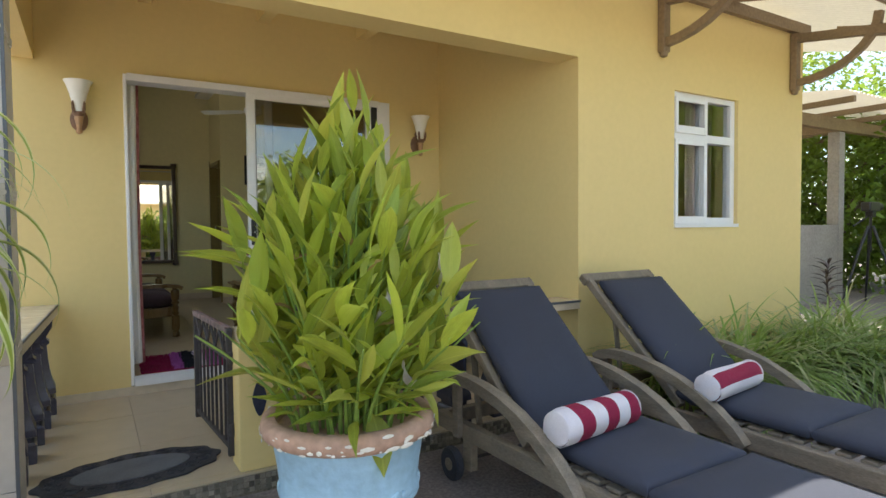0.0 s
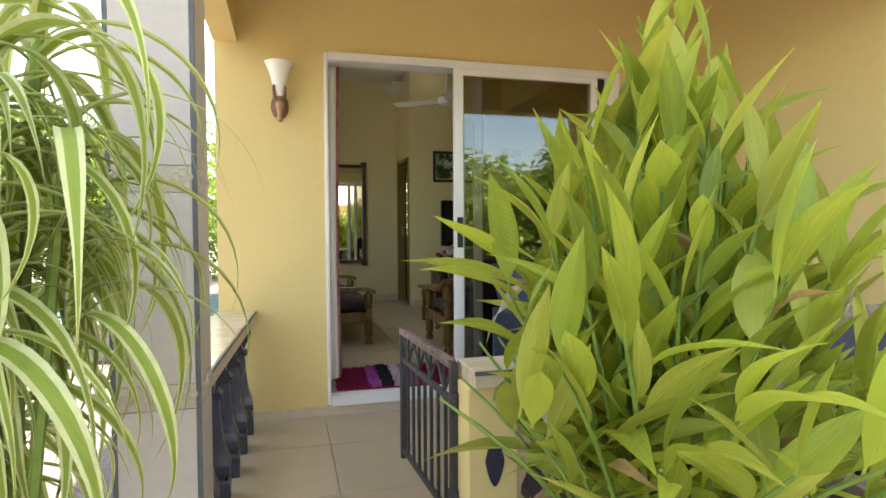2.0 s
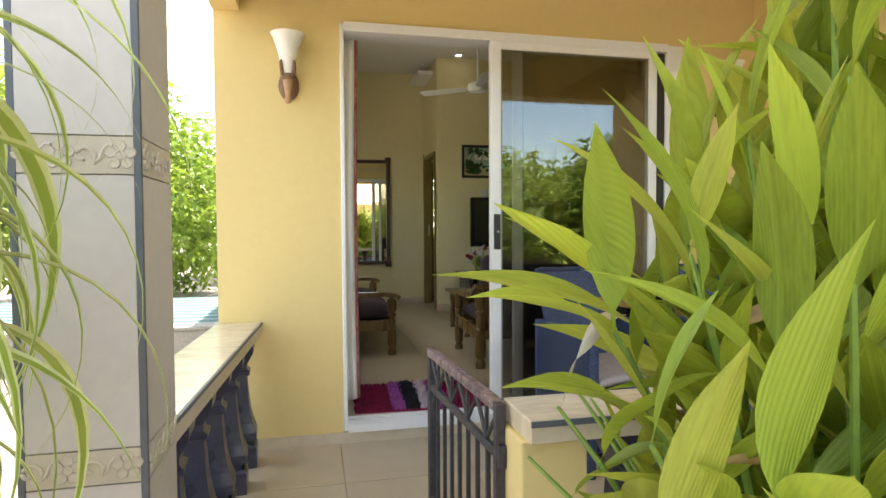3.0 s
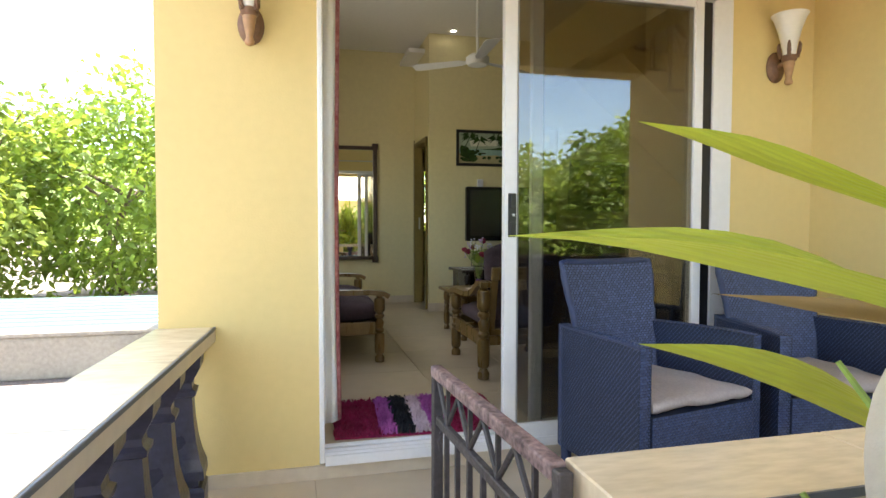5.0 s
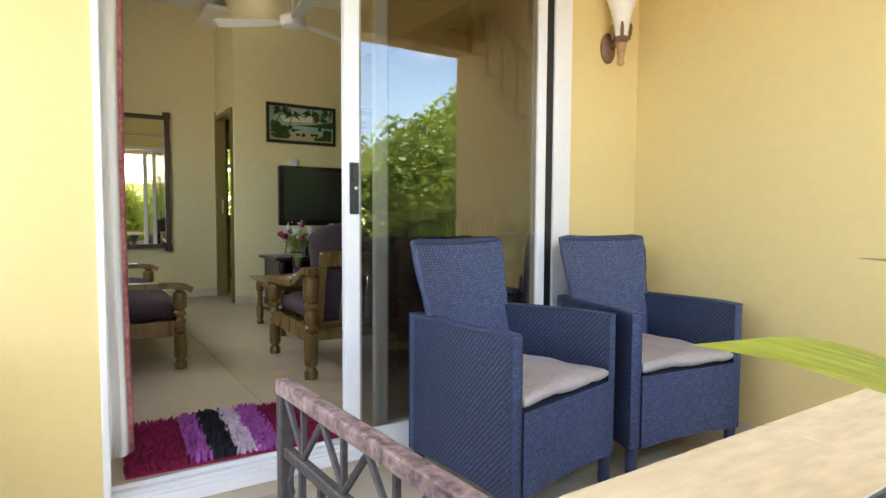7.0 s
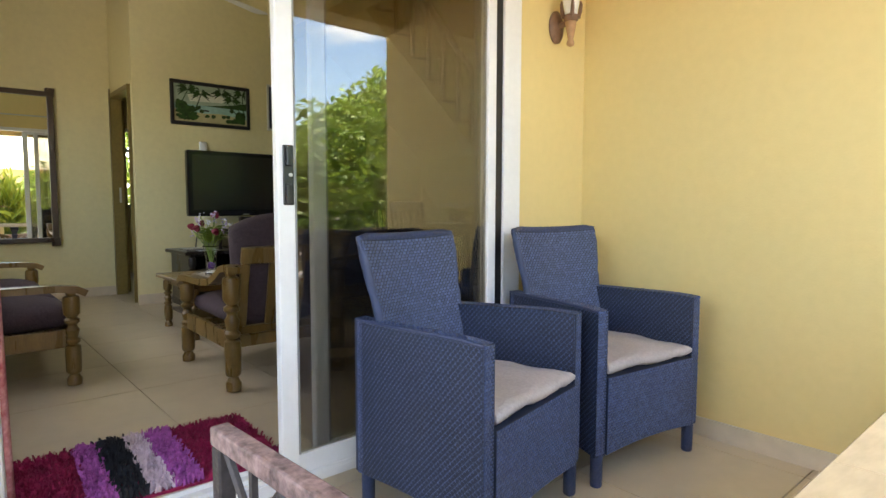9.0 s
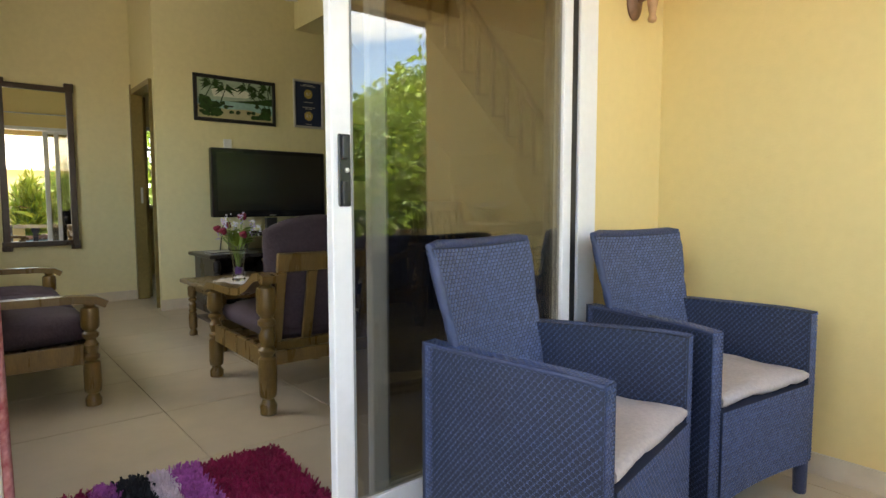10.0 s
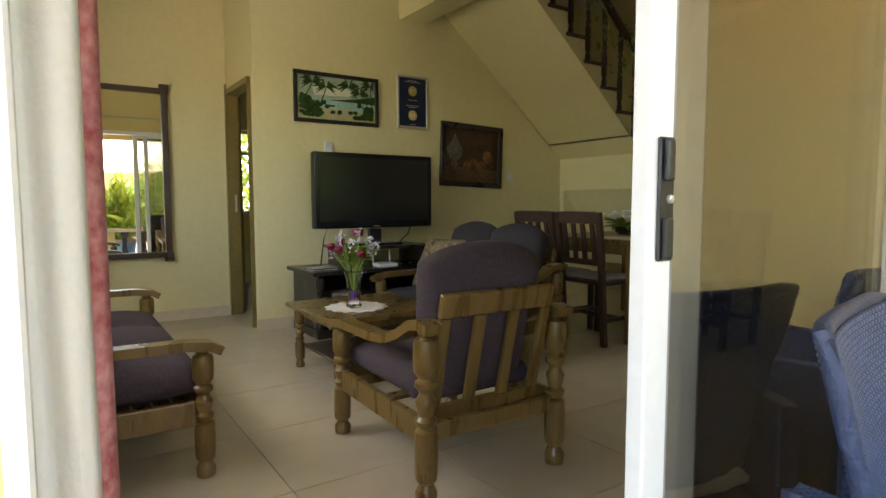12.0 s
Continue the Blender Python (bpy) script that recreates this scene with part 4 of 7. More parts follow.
def wicker_chair(m):
    """Resin wicker armchair; local origin under the middle of the back's top, front towards -y."""
    t = thing("wicker_armchair", 0, 0, 0, "navy blue resin wicker armchair with a grey seat pad", "armchair", "wicker armchairs on the terrace")
    t.matrix_basis = m

    # back panel, narrow at the seat and flaring to the top, a little hollow
    def back_at(u, v):
        w, v = 2 * u - 1, max(v, 0.0)
        return Vector(((0.186 + 0.062 * v ** 1.2) * w, -0.112 + 0.100 * v ** 1.25 - 0.022 * w * w, 0.38 + 0.514 * v + 0.008 * w * w * v))
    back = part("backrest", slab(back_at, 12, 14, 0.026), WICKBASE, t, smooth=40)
    for s in (-1, 1):
        weave("weave", lambda u, v, s=s: back_at(u, v) + Vector((0, 0.0135 * s, 0)), 25, 50, -s if s < 0 else -1, back)
    rim = [back_at(0, k / 10) for k in range(10)] + [back_at(0.02, 1.012)] + [back_at(k / 10, 1.02) for k in range(1, 10)] + [back_at(0.98, 1.012)] + [back_at(1, 1 - k / 10) for k in range(1, 11)]
    part("braided_rim", sweep(bmesh.new(), rim, 0.0155, 10), WICKEDGE, back, smooth=60)

    # side panels from arm to skirt, spreading to the front
    for s in (-1, 1):
        def side_at(u, v, s=s, inset=0.0):
            top = 0.640 + 0.012 * u - 0.020 * max(0, u - 0.75) ** 2 * 16 * 0.4
            low = 0.135 - 0.020 * (2 * u - 1) ** 2
            return Vector((s * (0.224 + 0.082 * u ** 0.7 - inset), 0.005 - 0.560 * u, low + (top - low) * v))
        mid = lambda u, v, f=side_at: f(max(u, 0.0), v, inset=0.025)
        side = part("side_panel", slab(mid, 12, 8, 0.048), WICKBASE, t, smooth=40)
        weave("weave", lambda u, v, f=side_at: f(max(u, 0.0), v, inset=0.0005), 30, 50, s, side)
        weave("weave", lambda u, v, f=side_at: f(max(u, 0.0), 0.48 + 0.52 * v, inset=0.0495), 30, 26, -s, side)
        weave("weave", lambda u, v, f=side_at, s=s: f(max(u, 0.0), 1.0, inset=0.048 * v) + Vector((0, 0, 0.003)), 30, 5, s, side)
        weave("weave", lambda u, v, s=s: Vector((s * (0.258 + 0.048 * u), -0.5560, 0.125 + 0.52 * v)), 3, 50, s, side)
        arm = [side_at(k / 12, 1.0, inset=0.003) + Vector((0, 0, -0.002)) for k in range(13)]
        part("arm_rim", sweep(bmesh.new(), arm, 0.0062, 8), WICKEDGE, side, smooth=60)
        for u, y in ((0.06, -0.03), (0.96, -0.535)):
            x = s * (0.224 + 0.082 * u ** 0.7 - 0.026)
            part("leg", sweep(bmesh.new(), [(x, y, 0.0), (x, y, 0.006), (x, y, 0.2)], [0.019, 0.022, 0.024], 12), WICKEDGE, t, smooth=50)

    # front and rear skirts, arched below
    for y, n in ((-0.552, -1), (-0.012, 1)):
        hw = 0.256 if n < 0 else 0.20
        skirt_at = lambda u, v, y=y, hw=hw: Vector((hw * (2 * u - 1), y, (0.135 - 0.015 * (2 * u - 1) ** 2) * (1 - v) + 0.402 * v))
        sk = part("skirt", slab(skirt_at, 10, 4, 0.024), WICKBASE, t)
        weave("weave", lambda u, v, f=skirt_at, n=n: f(u, v) + Vector((0, 0.0125 * n, 0)), 28 if n < 0 else 22, 27, -n if n > 0 else 1, sk)
    part("seat", bx(-0.225, 0.225, -0.54, -0.06, 0.36, 0.402), WICKBASE, t)
    b = bmesh.new()
    cushion(b, -0.252, 0.252, -0.562, -0.085, 0.404, 0.456, 0.008, 22, 22)
    for v in b.verts:
        v.co.z += 0.010 * noise.noise(v.co * 8) + 0.007 * noise.noise(Vector((v.co.x * 22, v.co.y * 9, 1.0)))
        v.co.x *= (0.168 + 0.084 * max(0.0, (0.005 - v.co.y) / 0.56) ** 0.7) / 0.252
    part("seat_pad", b, SEATPAD, t, "grey beige cotton seat pad", smooth=50)
    return t


wicker_chair(pose(1.232, -0.125, FT, 0, 0, 11.5))
wicker_chair(pose(2.072, -0.125, FT, 0, 0, -7.0))

# door mat with scrolled border
mt = thing("door_mat", -0.075, -1.44, FT + 0.001, "oval black rubber door mat with a scrolled border", "door mat", rz=4)
b = bmesh.new()
outer = [(0.39 * math.cos(a) * (1 + 0.03 * math.cos(12 * a)), 0.215 * math.sin(a) * (1 + 0.04 * math.cos(12 * a))) for a in [2 * math.pi * k / 72 for k in range(72)]]
prism(b, outer, 0.0, 0.010, "z")
part("base", b, RUBBER, mt)
b = bmesh.new()
prism(b, [(0.25 * math.cos(2 * math.pi * k / 40), 0.125 * math.sin(2 * math.pi * k / 40)) for k in range(40)], 0.010, 0.016, "z")
part("centre_panel", b, MATGREY, mt, "grey ribbed centre")
b = bmesh.new()
for k in range(18):
    a = 2 * math.pi * k / 18
    cx, cy = 0.32 * math.cos(a), 0.168 * math.sin(a)
    for r in (0.036, 0.02):
        sweep(b, [(cx + r * math.cos(q + a), cy + r * 0.8 * math.sin(q + a), 0.012) for q in [0.5 * j for j in range(12)]], 0.005, 5)
part("scroll_border", b, RUBBER, mt)

# big potted plant by the gate pillar
PX, PY = 0.615, -2.43
pot = thing("flower_pot", PX, PY, GROUND, "light blue painted pot with a worn terracotta rim", "plant pot")
prof = [(0.19, 0.0), (0.20, 0.01), (0.225, 0.15), (0.245, 0.23), (0.268, 0.255), (0.272, 0.275), (0.262, 0.29), (0.27, 0.36), (0.285, 0.45), (0.29, 0.465), (0.27, 0.47), (0.255, 0.40), (0.25, 0.38)]
part("body", lathe(bmesh.new(), prof, 48), POTBLUE, pot, smooth=50)
b = bmesh.new()
rng = random.Random(5)
for k in range(70):
    a = 2 * math.pi * k / 70 + rng.uniform(-0.02, 0.02)
    z = 0.262 + 0.018 * math.sin(a * 9) + rng.uniform(-0.008, 0.008)
    r = rng.uniform(0.012, 0.022)
    bmesh.ops.create_icosphere(b, subdivisions=1, radius=r, matrix=Matrix.Translation((0.262 * math.cos(a), 0.262 * math.sin(a), z)) @ pose(0, 0, 0, 0, 0, math.degrees(a)) @ Matrix.Diagonal((0.6, 1.2, 0.9, 1)))
part("garland", b, POTBLUE, pot, "moulded garland", smooth=60)
prof = [(0.27, 0.465), (0.305, 0.47), (0.325, 0.485), (0.33, 0.51), (0.322, 0.535), (0.30, 0.545), (0.275, 0.54), (0.265, 0.50)]
part("rim", lathe(bmesh.new(), prof, 48), POTRIM, pot, "terracotta rim with chipped paint", smooth=60)
b = bmesh.new()
for k in range(95):
    a = rng.uniform(0, 2 * math.pi)
    z = rng.choice((rng.uniform(0.478, 0.492), rng.uniform(0.482, 0.535)))
    r = 0.3305 if z > 0.49 else 0.3285
    s = rng.uniform(0.004, 0.015)
    bmesh.ops.create_icosphere(b, subdivisions=1, radius=s, matrix=pose(0, 0, 0, 0, 0, math.degrees(a)) @ Matrix.Translation((r - 0.001, 0, z)) @ Matrix.Diagonal((0.16, rng.uniform(0.7, 2.4), rng.uniform(0.4, 0.8), 1)))
tagged(part("paint_chips", b, CHIP, pot, "white chipped paint"), kind="stuff")
b = bmesh.new()
bmesh.ops.create_grid(b, x_segments=14, y_segments=14, size=0.25, matrix=Matrix.Translation((0, 0, 0.49)))
for v in b.verts:
    d = max(abs(v.co.x), abs(v.co.y)) / max(1e-6, math.hypot(v.co.x, v.co.y))
    v.co.x, v.co.y = v.co.x * d * 1.06, v.co.y * d * 1.06
    v.co.z += 0.02 * noise.noise(v.co * 14)
part("soil", b, SOIL, pot, "dry soil with litter")


def broad_leaf(name, length, width, droop, twist, material, seg=9):
    """A lance-shaped leaf with a folded midrib, growing along +x from its stalk and bending down."""
    verts, faces = [], []
    for i in range(seg + 1):
        u = i / seg
        k = max(0.0, (u - 0.10) / 0.90)
        w = max(0.006, width * math.sin(math.pi * k ** 0.78) ** 0.85 * (1 if k < 0.75 else 1 - 0.35 * (k - 0.75) / 0.25)) if 0 < k < 0.995 else (0.006 if k == 0 else 0.001)
        ang = -droop * u
        x = length * (u - 0.12 * droop * u * u)
        z = -length * 0.5 * droop * u * u
        tw = twist * u
        for j, s in enumerate((-1, -0.5, 0, 0.5, 1)):
            yy = s * w / 2
            zz = (0.20 if abs(s) == 1 else 0.14 if abs(s) == 0.5 else 0) * w + 0.05 * w * math.sin(7 * u + 2 * s)
            verts.append((x + zz * math.sin(-ang) * 0.5, yy * math.cos(tw) - zz * math.sin(tw), z + zz * math.cos(tw) + yy * math.sin(tw)))
    for i in range(seg):
        for j in range(4):
            a = i * 5 + j
            faces.append((a, a + 1, a + 6, a + 5))
    return raw(name, verts, faces, material, True)


def frame_to(p, d, up=(0, 0, 1)):
    """Pose at p whose x axis points along d."""
    x = Vector(d).normalized()
    u = Vector(up)
    if abs(x.dot(u)) > 0.985:
        u = Vector((0.3, 1, 0))
    y = u.cross(x).normalized()
    z = x.cross(y)
    m = Matrix((x, y, z)).transposed().to_4x4()
    m.translation = p
    return m


plant = thing("potted_plant", PX, PY, GROUND + 0.48, "tall bushy green plant with broad pointed leaves", "plant")
rng = random.Random(11)
LEAVES = [broad_leaf("leaf", l, w, d, t, m, 11) for l, w, d, t, m in (
    (0.38, 0.078, 0.25, 0.2, LEAF), (0.38, 0.080, 0.5, -0.3, LEAF), (0.38, 0.072, 0.12, 0.22, LEAF), (0.38, 0.080, 0.8, 0.1, LEAFY), (0.38, 0.066, 0.35, -0.25, LEAFY),
    (0.38, 0.062, 0.1, -0.2, LEAF), (0.38, 0.072, 1.2, 0.3, LEAF), (0.38, 0.070, 0.3, 0.28, LEAFDARK), (0.38, 0.074, 0.6, -0.28, LEAFDARK), (0.38, 0.056, 0.18, 0.1, LEAFY))]
DRYLEAF = broad_leaf("leaf", 0.22, 0.04, 1.4, 2.2, DRY)


def put_leaf(me, p, d, s, roll=0.0, up=(0, 0, 1)):
    ob = new("leaf", me)
    ob.parent = plant
    ob.matrix_basis = frame_to(p, d, up) @ pose(0, 0, 0, roll) @ Matrix.Diagonal((s[0], s[1], s[0], 1))
    return ob


def joined_leaves(name, items, material):
    """Many leaves of the crown's inside as one mesh."""
    verts, faces = [], []
    for me, mw in items:
        k = len(verts)
        verts += [mw @ v.co for v in me.vertices]
        faces += [tuple(k + i for i in p.vertices) for p in me.polygons]
    ob = new(name, raw(name, verts, faces, material, True))
    ob.parent = plant
    return tagged(ob, "green leaves inside the crown", kind="stuff")


crown = []
STEMS = 84
for k in range(STEMS):
    a = k * 2.39996
    rank = (k + 0.5) / STEMS
    r0 = 0.22 * math.sqrt(rank)
    h = (1.63 - 1.15 * rank ** 0.55) * rng.uniform(0.86, 1.05)
    lean = (0.02 + 0.30 * rank) * rng.uniform(0.6, 1.3)
    base = Vector((r0 * math.cos(a), r0 * math.sin(a), 0.0))
    out = Vector((math.cos(a), math.sin(a), 0))
    pts = [base + out * (lean * (q / 6) ** 1.6) + Vector((0, 0, h * 0.80 * q / 6)) for q in range(7)]
    part("stem", sweep(bmesh.new(), pts, [0.007, 0.007, 0.006, 0.006, 0.005, 0.005, 0.003], 5), STEM, plant)
    n = 10
    for j in range(n):
        v = 0.24 + 0.76 * j / (n - 1)
        q = min(5.999, v * 6)
        i = int(q)
        p = pts[i].lerp(pts[i + 1], q - i)
        b2 = a + rng.uniform(-1.3, 1.3) + (math.pi * 0.9 if j % 2 else 0) * (0.55 if rank > 0.3 else 1)
        rise = 0.55 + (1.25 + 1.5 * (1 - rank)) * v ** 1.5 + rng.uniform(-0.35, 0.35) - 0.30 * rank
        d = Vector((math.cos(b2), math.sin(b2), rise))
        if j == n - 1:
            d = Vector((0.22 * math.cos(b2), 0.22 * math.sin(b2), 1.0))
        pick = LEAVES[rng.randrange(len(LEAVES))]
        s = rng.uniform(0.48, 0.88) * (0.8 if v < 0.4 else 1)
        if rng.random() < 0.025:
            pick, s = DRYLEAF, 0.7
        wide, turn = rng.uniform(0.95, 1.25) * s, rng.uniform(-55, 55)
        tip = p + d.normalized() * 0.38 * s
        # the side by the steps is trimmed back
        if tip.x > 0.46 or tip.x < -0.45 + 0.5 * max(0.0, tip.y) or tip.z > 0.4 and (abs(tip.x) > 0.50 or (tip.x < 0.12 and tip.y > 0.26) or (tip.x < -0.33 and tip.y > 0.08)):
            continue
        crown.append((tip.y - 0.35 * tip.z, pick, frame_to(p, d) @ pose(0, 0, 0, turn) @ Matrix.Diagonal((s, wide, s, 1))))
crown.sort(key=lambda c: c[0])
inner = {}
for i, (key, me, mw) in enumerate(crown):
    if i < 285:
        ob = new("leaf", me)
        ob.parent = plant
        ob.matrix_basis = mw
    else:
        inner.setdefault(me.materials[0].name, []).append((me, mw))
for name in sorted(inner):
    joined_leaves("inner_leaves", inner[name], bpy.data.materials[name])
# long outer leaves that reach over the walk and the low wall
for tip, base, w, me in (((0.217, -2.0, 1.09), (0.46, -2.16, 0.95), 0.8, 2), ((0.045, -2.12, 1.005), (0.44, -2.21, 0.86), 1.55, 1), ((0.055, -2.45, 1.10), (0.39, -2.26, 0.90), 0.85, 2), ((0.025, -2.43, 1.0), (0.34, -2.25, 0.87), 0.85, 1), ((0.07, -2.42, 0.89), (0.38, -2.28, 0.74), 0.8, 1),
                         ((0.10, -2.14, 0.48), (0.44, -2.30, 0.48), 0.9, 3), ((0.365, -1.775, 0.857), (0.68, -1.99, 0.68), 2.2, 1),
                         ((1.15, -2.55, 1.02), (0.80, -2.40, 0.85), 1.1, 1), ((1.12, -2.35, 0.92), (0.80, -2.36, 0.72), 1.0, 3), ((0.62, -2.75, 0.22), (0.62, -2.62, 0.42), 1.2, 3), ((0.92, -2.62, 0.30), (0.84, -2.52, 0.48), 0.8, 3)):
    tv, bv = Vector(tip) - Vector((PX, PY, GROUND + 0.48)), Vector(base) - Vector((PX, PY, GROUND + 0.48))
    d = tv - bv
    ln = d.length
    fall = {0: 0.12, 1: 0.25, 2: 0.05, 3: 0.4}[me]
    put_leaf(LEAVES[me], bv, d + Vector((0, 0, ln * fall)), (ln / 0.38, w), 0)
    part("stem", sweep(bmesh.new(), [(bv.x * 0.3, bv.y * 0.3, 0), (bv.x * 0.7, bv.y * 0.7, bv.z * 0.6), tuple(bv)], [0.007, 0.006, 0.004], 5), STEM, plant)
for p, d in (((-0.235, 0.25, 0.60), (-1, 0.4, -0.1)), ((0.02, -0.30, 0.55), (0.2, -0.4, -1)), ((0.30, -0.18, 0.66), (0.3, -0.5, -1)), ((-0.30, -0.02, 0.46), (-0.5, -0.3, -1)), ((0.10, -0.26, 0.30), (0, -0.5, -1))):
    ob = put_leaf(broad_leaf("withered_flower", 0.20, 0.055, 1.9, 4.5, PALE, 14), Vector(p), Vector(d), (0.8, 1.0), rng.uniform(-60, 60))
    tagged(ob, "withered pale flower")
put_leaf(broad_leaf("leaf", 0.34, 0.022, 0.25, 2.5, DRY), Vector((0.06, 0.38, 0.55)), Vector((-0.3, 0.19, 0.10)), (1, 1), 20)


# variegated ribbon plant beside the column
SX, SY = -0.79, -2.44
pot2 = thing("flower_pot", SX, SY, GROUND, "terracotta pot holding the striped ribbon plant", "plant pot")
part("body", lathe(bmesh.new(), [(0.13, 0), (0.17, 0.28), (0.19, 0.30), (0.195, 0.345), (0.17, 0.35), (0.16, 0.30)], 32), POTRIM, pot2, smooth=50)
part("soil", lathe(bmesh.new(), [(0.165, 0.30), (0.1, 0.315), (0.01, 0.32)], 24), SOIL, pot2)


def ribbon_leaf(length, width, arch, sway):
    """A long strap that rises, arches over and hangs; green with cream edges."""
    seg = 16
    verts, faces, mi = [], [], []
    x = z = 0.0
    for i in range(seg + 1):
        u = i / seg
        th = 1.05 - arch * u ** 0.8
        if i:
            x += length / seg * math.cos(th)
            z += length / seg * math.sin(th)
        w = width * (0.55 + 0.45 * math.sin(math.pi * min(1, u * 1.2 + 0.1))) * (1 if u < 0.6 else max(0.05, (1 - u) / 0.4))
        yo = sway * u * u * length
        for s in (-1, -0.5, 0.5, 1):
            verts.append((x, yo + s * w / 2, z + 0.18 * w * abs(s)))
    for i in range(seg):
        for j in range(3):
            a = i * 4 + j
            faces.append((a, a + 1, a + 5, a + 4))
            mi.append(0 if j == 1 else 1)
    me = raw("ribbon_leaf", verts, faces, RIBBON, True)
    me.materials.append(RIBEDGE)
    me.polygons.foreach_set("material_index", mi)
    return me


ribplant = thing("ribbon_plant", SX, SY, GROUND + 0.31, "tall green and cream striped ribbon plant", "plant")
rng = random.Random(3)
RIBS = [ribbon_leaf(l, w, a, s) for l, w, a, s in ((0.62, 0.036, 3.0, 0.08), (0.70, 0.044, 3.2, -0.08), (0.52, 0.032, 2.9, 0.12), (0.66, 0.040, 3.3, -0.05), (0.46, 0.028, 2.6, 0.0), (0.76, 0.046, 3.2, 0.06))]
for k in range(15):
    a = k * 2.39996
    rr = 0.03 + 0.13 * (k / 15)
    h = (1.33, 1.2, 1.05, 0.95, 0.8, 1.12, 0.72, 0.6)[k % 8] * rng.uniform(0.94, 1.04)
    top = Vector((rr * 1.5 * math.cos(a), rr * 1.5 * math.sin(a), h))
    part("cane", sweep(bmesh.new(), [(rr * math.cos(a) * 0.6, rr * math.sin(a) * 0.6, -0.02), (top.x * 0.7, top.y * 0.7, h * 0.5), tuple(top)], [0.012, 0.011, 0.009], 6), STEM, ribplant)
    for j in range(30):
        b2 = rng.uniform(0, 2 * math.pi)
        p = top + Vector((0, 0, -0.36 * (j / 30)))
        ob = new("ribbon_leaf", RIBS[rng.randrange(len(RIBS))])
        ob.parent = ribplant
        s = rng.uniform(0.6, 0.95)
        ob.matrix_basis = Matrix.Translation(p) @ pose(0, 0, 0, rng.uniform(-12, 12), rng.uniform(-25, 20), math.degrees(b2)) @ Matrix.Diagonal((s, s, s, 1))


# ---------- sun loungers ----------
def lounger(x, towel_stripes_along):
    """Slatted teak lounger, head towards the house; local y from 0 (head) to -1.95 (foot), x across 0 to 0.68."""
    t = thing("sun_lounger", x, -1.93, GROUND, "weathered teak sun lounger with charcoal blue cushions", "sun lounger", "sun loungers")
    W = 0.68
    for sx in (0.0, W - 0.045):
        part("side_rail", bx(sx, sx + 0.045, -1.98, 0.0, 0.21, 0.29, 0.006), TEAK, t)
        for y in (-1.85, -0.28):
            part("leg", bx(sx + 0.002, sx + 0.043, y - 0.035, y + 0.035, 0.0 if y < -1 else 0.07, 0.21, 0.005), TEAK, t)
        # bent arm: rises from the rail by the foot side and curls to the back
        path = [(-0.16, 0.470), (-0.20, 0.496), (-0.27, 0.514), (-0.37, 0.518), (-0.48, 0.508), (-0.60, 0.486), (-0.72, 0.450), (-0.83, 0.402), (-0.93, 0.344), (-1.01, 0.282), (-1.06, 0.225)]
        b = bmesh.new()
        ribbon(b, path, 0.055, 0.052)
        bmesh.ops.transform(b, matrix=Matrix.Translation((sx + 0.0225 + (0.052 if sx > 0.1 else -0.052), 0, 0)), verts=b.verts)
        arm = part("armrest", b, TEAK, t, smooth=35)
        part("arm_post", bx(sx + (0.045 if sx > 0.1 else -0.03), sx + (0.075 if sx > 0.1 else 0.0), -0.25, -0.205, 0.22, 0.50), TEAK, t)
    for y, zz in ((-0.02, 0.22), (-1.96, 0.22)):
        part("end_rail", bx(0.045, W - 0.045, y - 0.02, y + 0.02, 0.215, 0.285), TEAK, t)
    for k in range(13):
        y = -0.78 - 0.093 * k
        part("slat", bx(0.046, W - 0.046, y - 0.032, y + 0.032, 0.288, 0.303, 0.003, 1), TEAK, t)
    # raised back
    hinge, head = Vector((0, -0.66, 0.30)), Vector((0, 0.02, 0.92))
    d = (head - hinge).normalized()
    ang = math.degrees(math.atan2(d.z, d.y))
    L = (head - hinge).length
    tilt = Matrix.Translation(hinge) @ pose(0, 0, 0, ang)
    back = part("back_frame", bx(0.05, 0.09, 0, L, -0.025, 0.02, 0.005), TEAK, t, at=tilt)
    part("back_rail", bx(W - 0.09, W - 0.05, 0, L, -0.025, 0.02, 0.005), TEAK, back)
    for k in range(8):
        y = 0.08 + (L - 0.24) * k / 7
        part("slat", bx(0.091, W - 0.091, y - 0.03, y + 0.03, -0.012, 0.006, 0.003, 1), TEAK, back)
    part("head_rail", bx(0.03, W - 0.03, L - 0.045, L + 0.02, -0.03, 0.02, 0.01), TEAK, back)
    part("prop_strut", sweep(bmesh.new(), [(0.12, -0.22, 0.25), (0.12, -0.16, 0.70)], 0.016, 6), TEAK, t)
    part("prop_strut", sweep(bmesh.new(), [(W - 0.12, -0.22, 0.25), (W - 0.12, -0.16, 0.70)], 0.016, 6), TEAK, t)
    for sx in (-0.03, W + 0.03):
        w = part("wheel", lathe(bmesh.new(), [(0.02, -0.02), (0.075, -0.02), (0.082, -0.012), (0.082, 0.012), (0.075, 0.02), (0.02, 0.02)], 24, Matrix.Translation((sx, -0.20, 0.082)) @ pose(0, 0, 0, 0, 90)), RUBBER, t, "black wheel")
        part("hub", lathe(bmesh.new(), [(0.03, -0.024), (0.03, 0.024)], 16, Matrix.Translation((sx, -0.20, 0.082)) @ pose(0, 0, 0, 0, 90)), TEAK, w)
    part("axle", sweep(bmesh.new(), [(-0.03, -0.2, 0.082), (W + 0.03, -0.2, 0.082)], 0.009, 8), IRON, t)
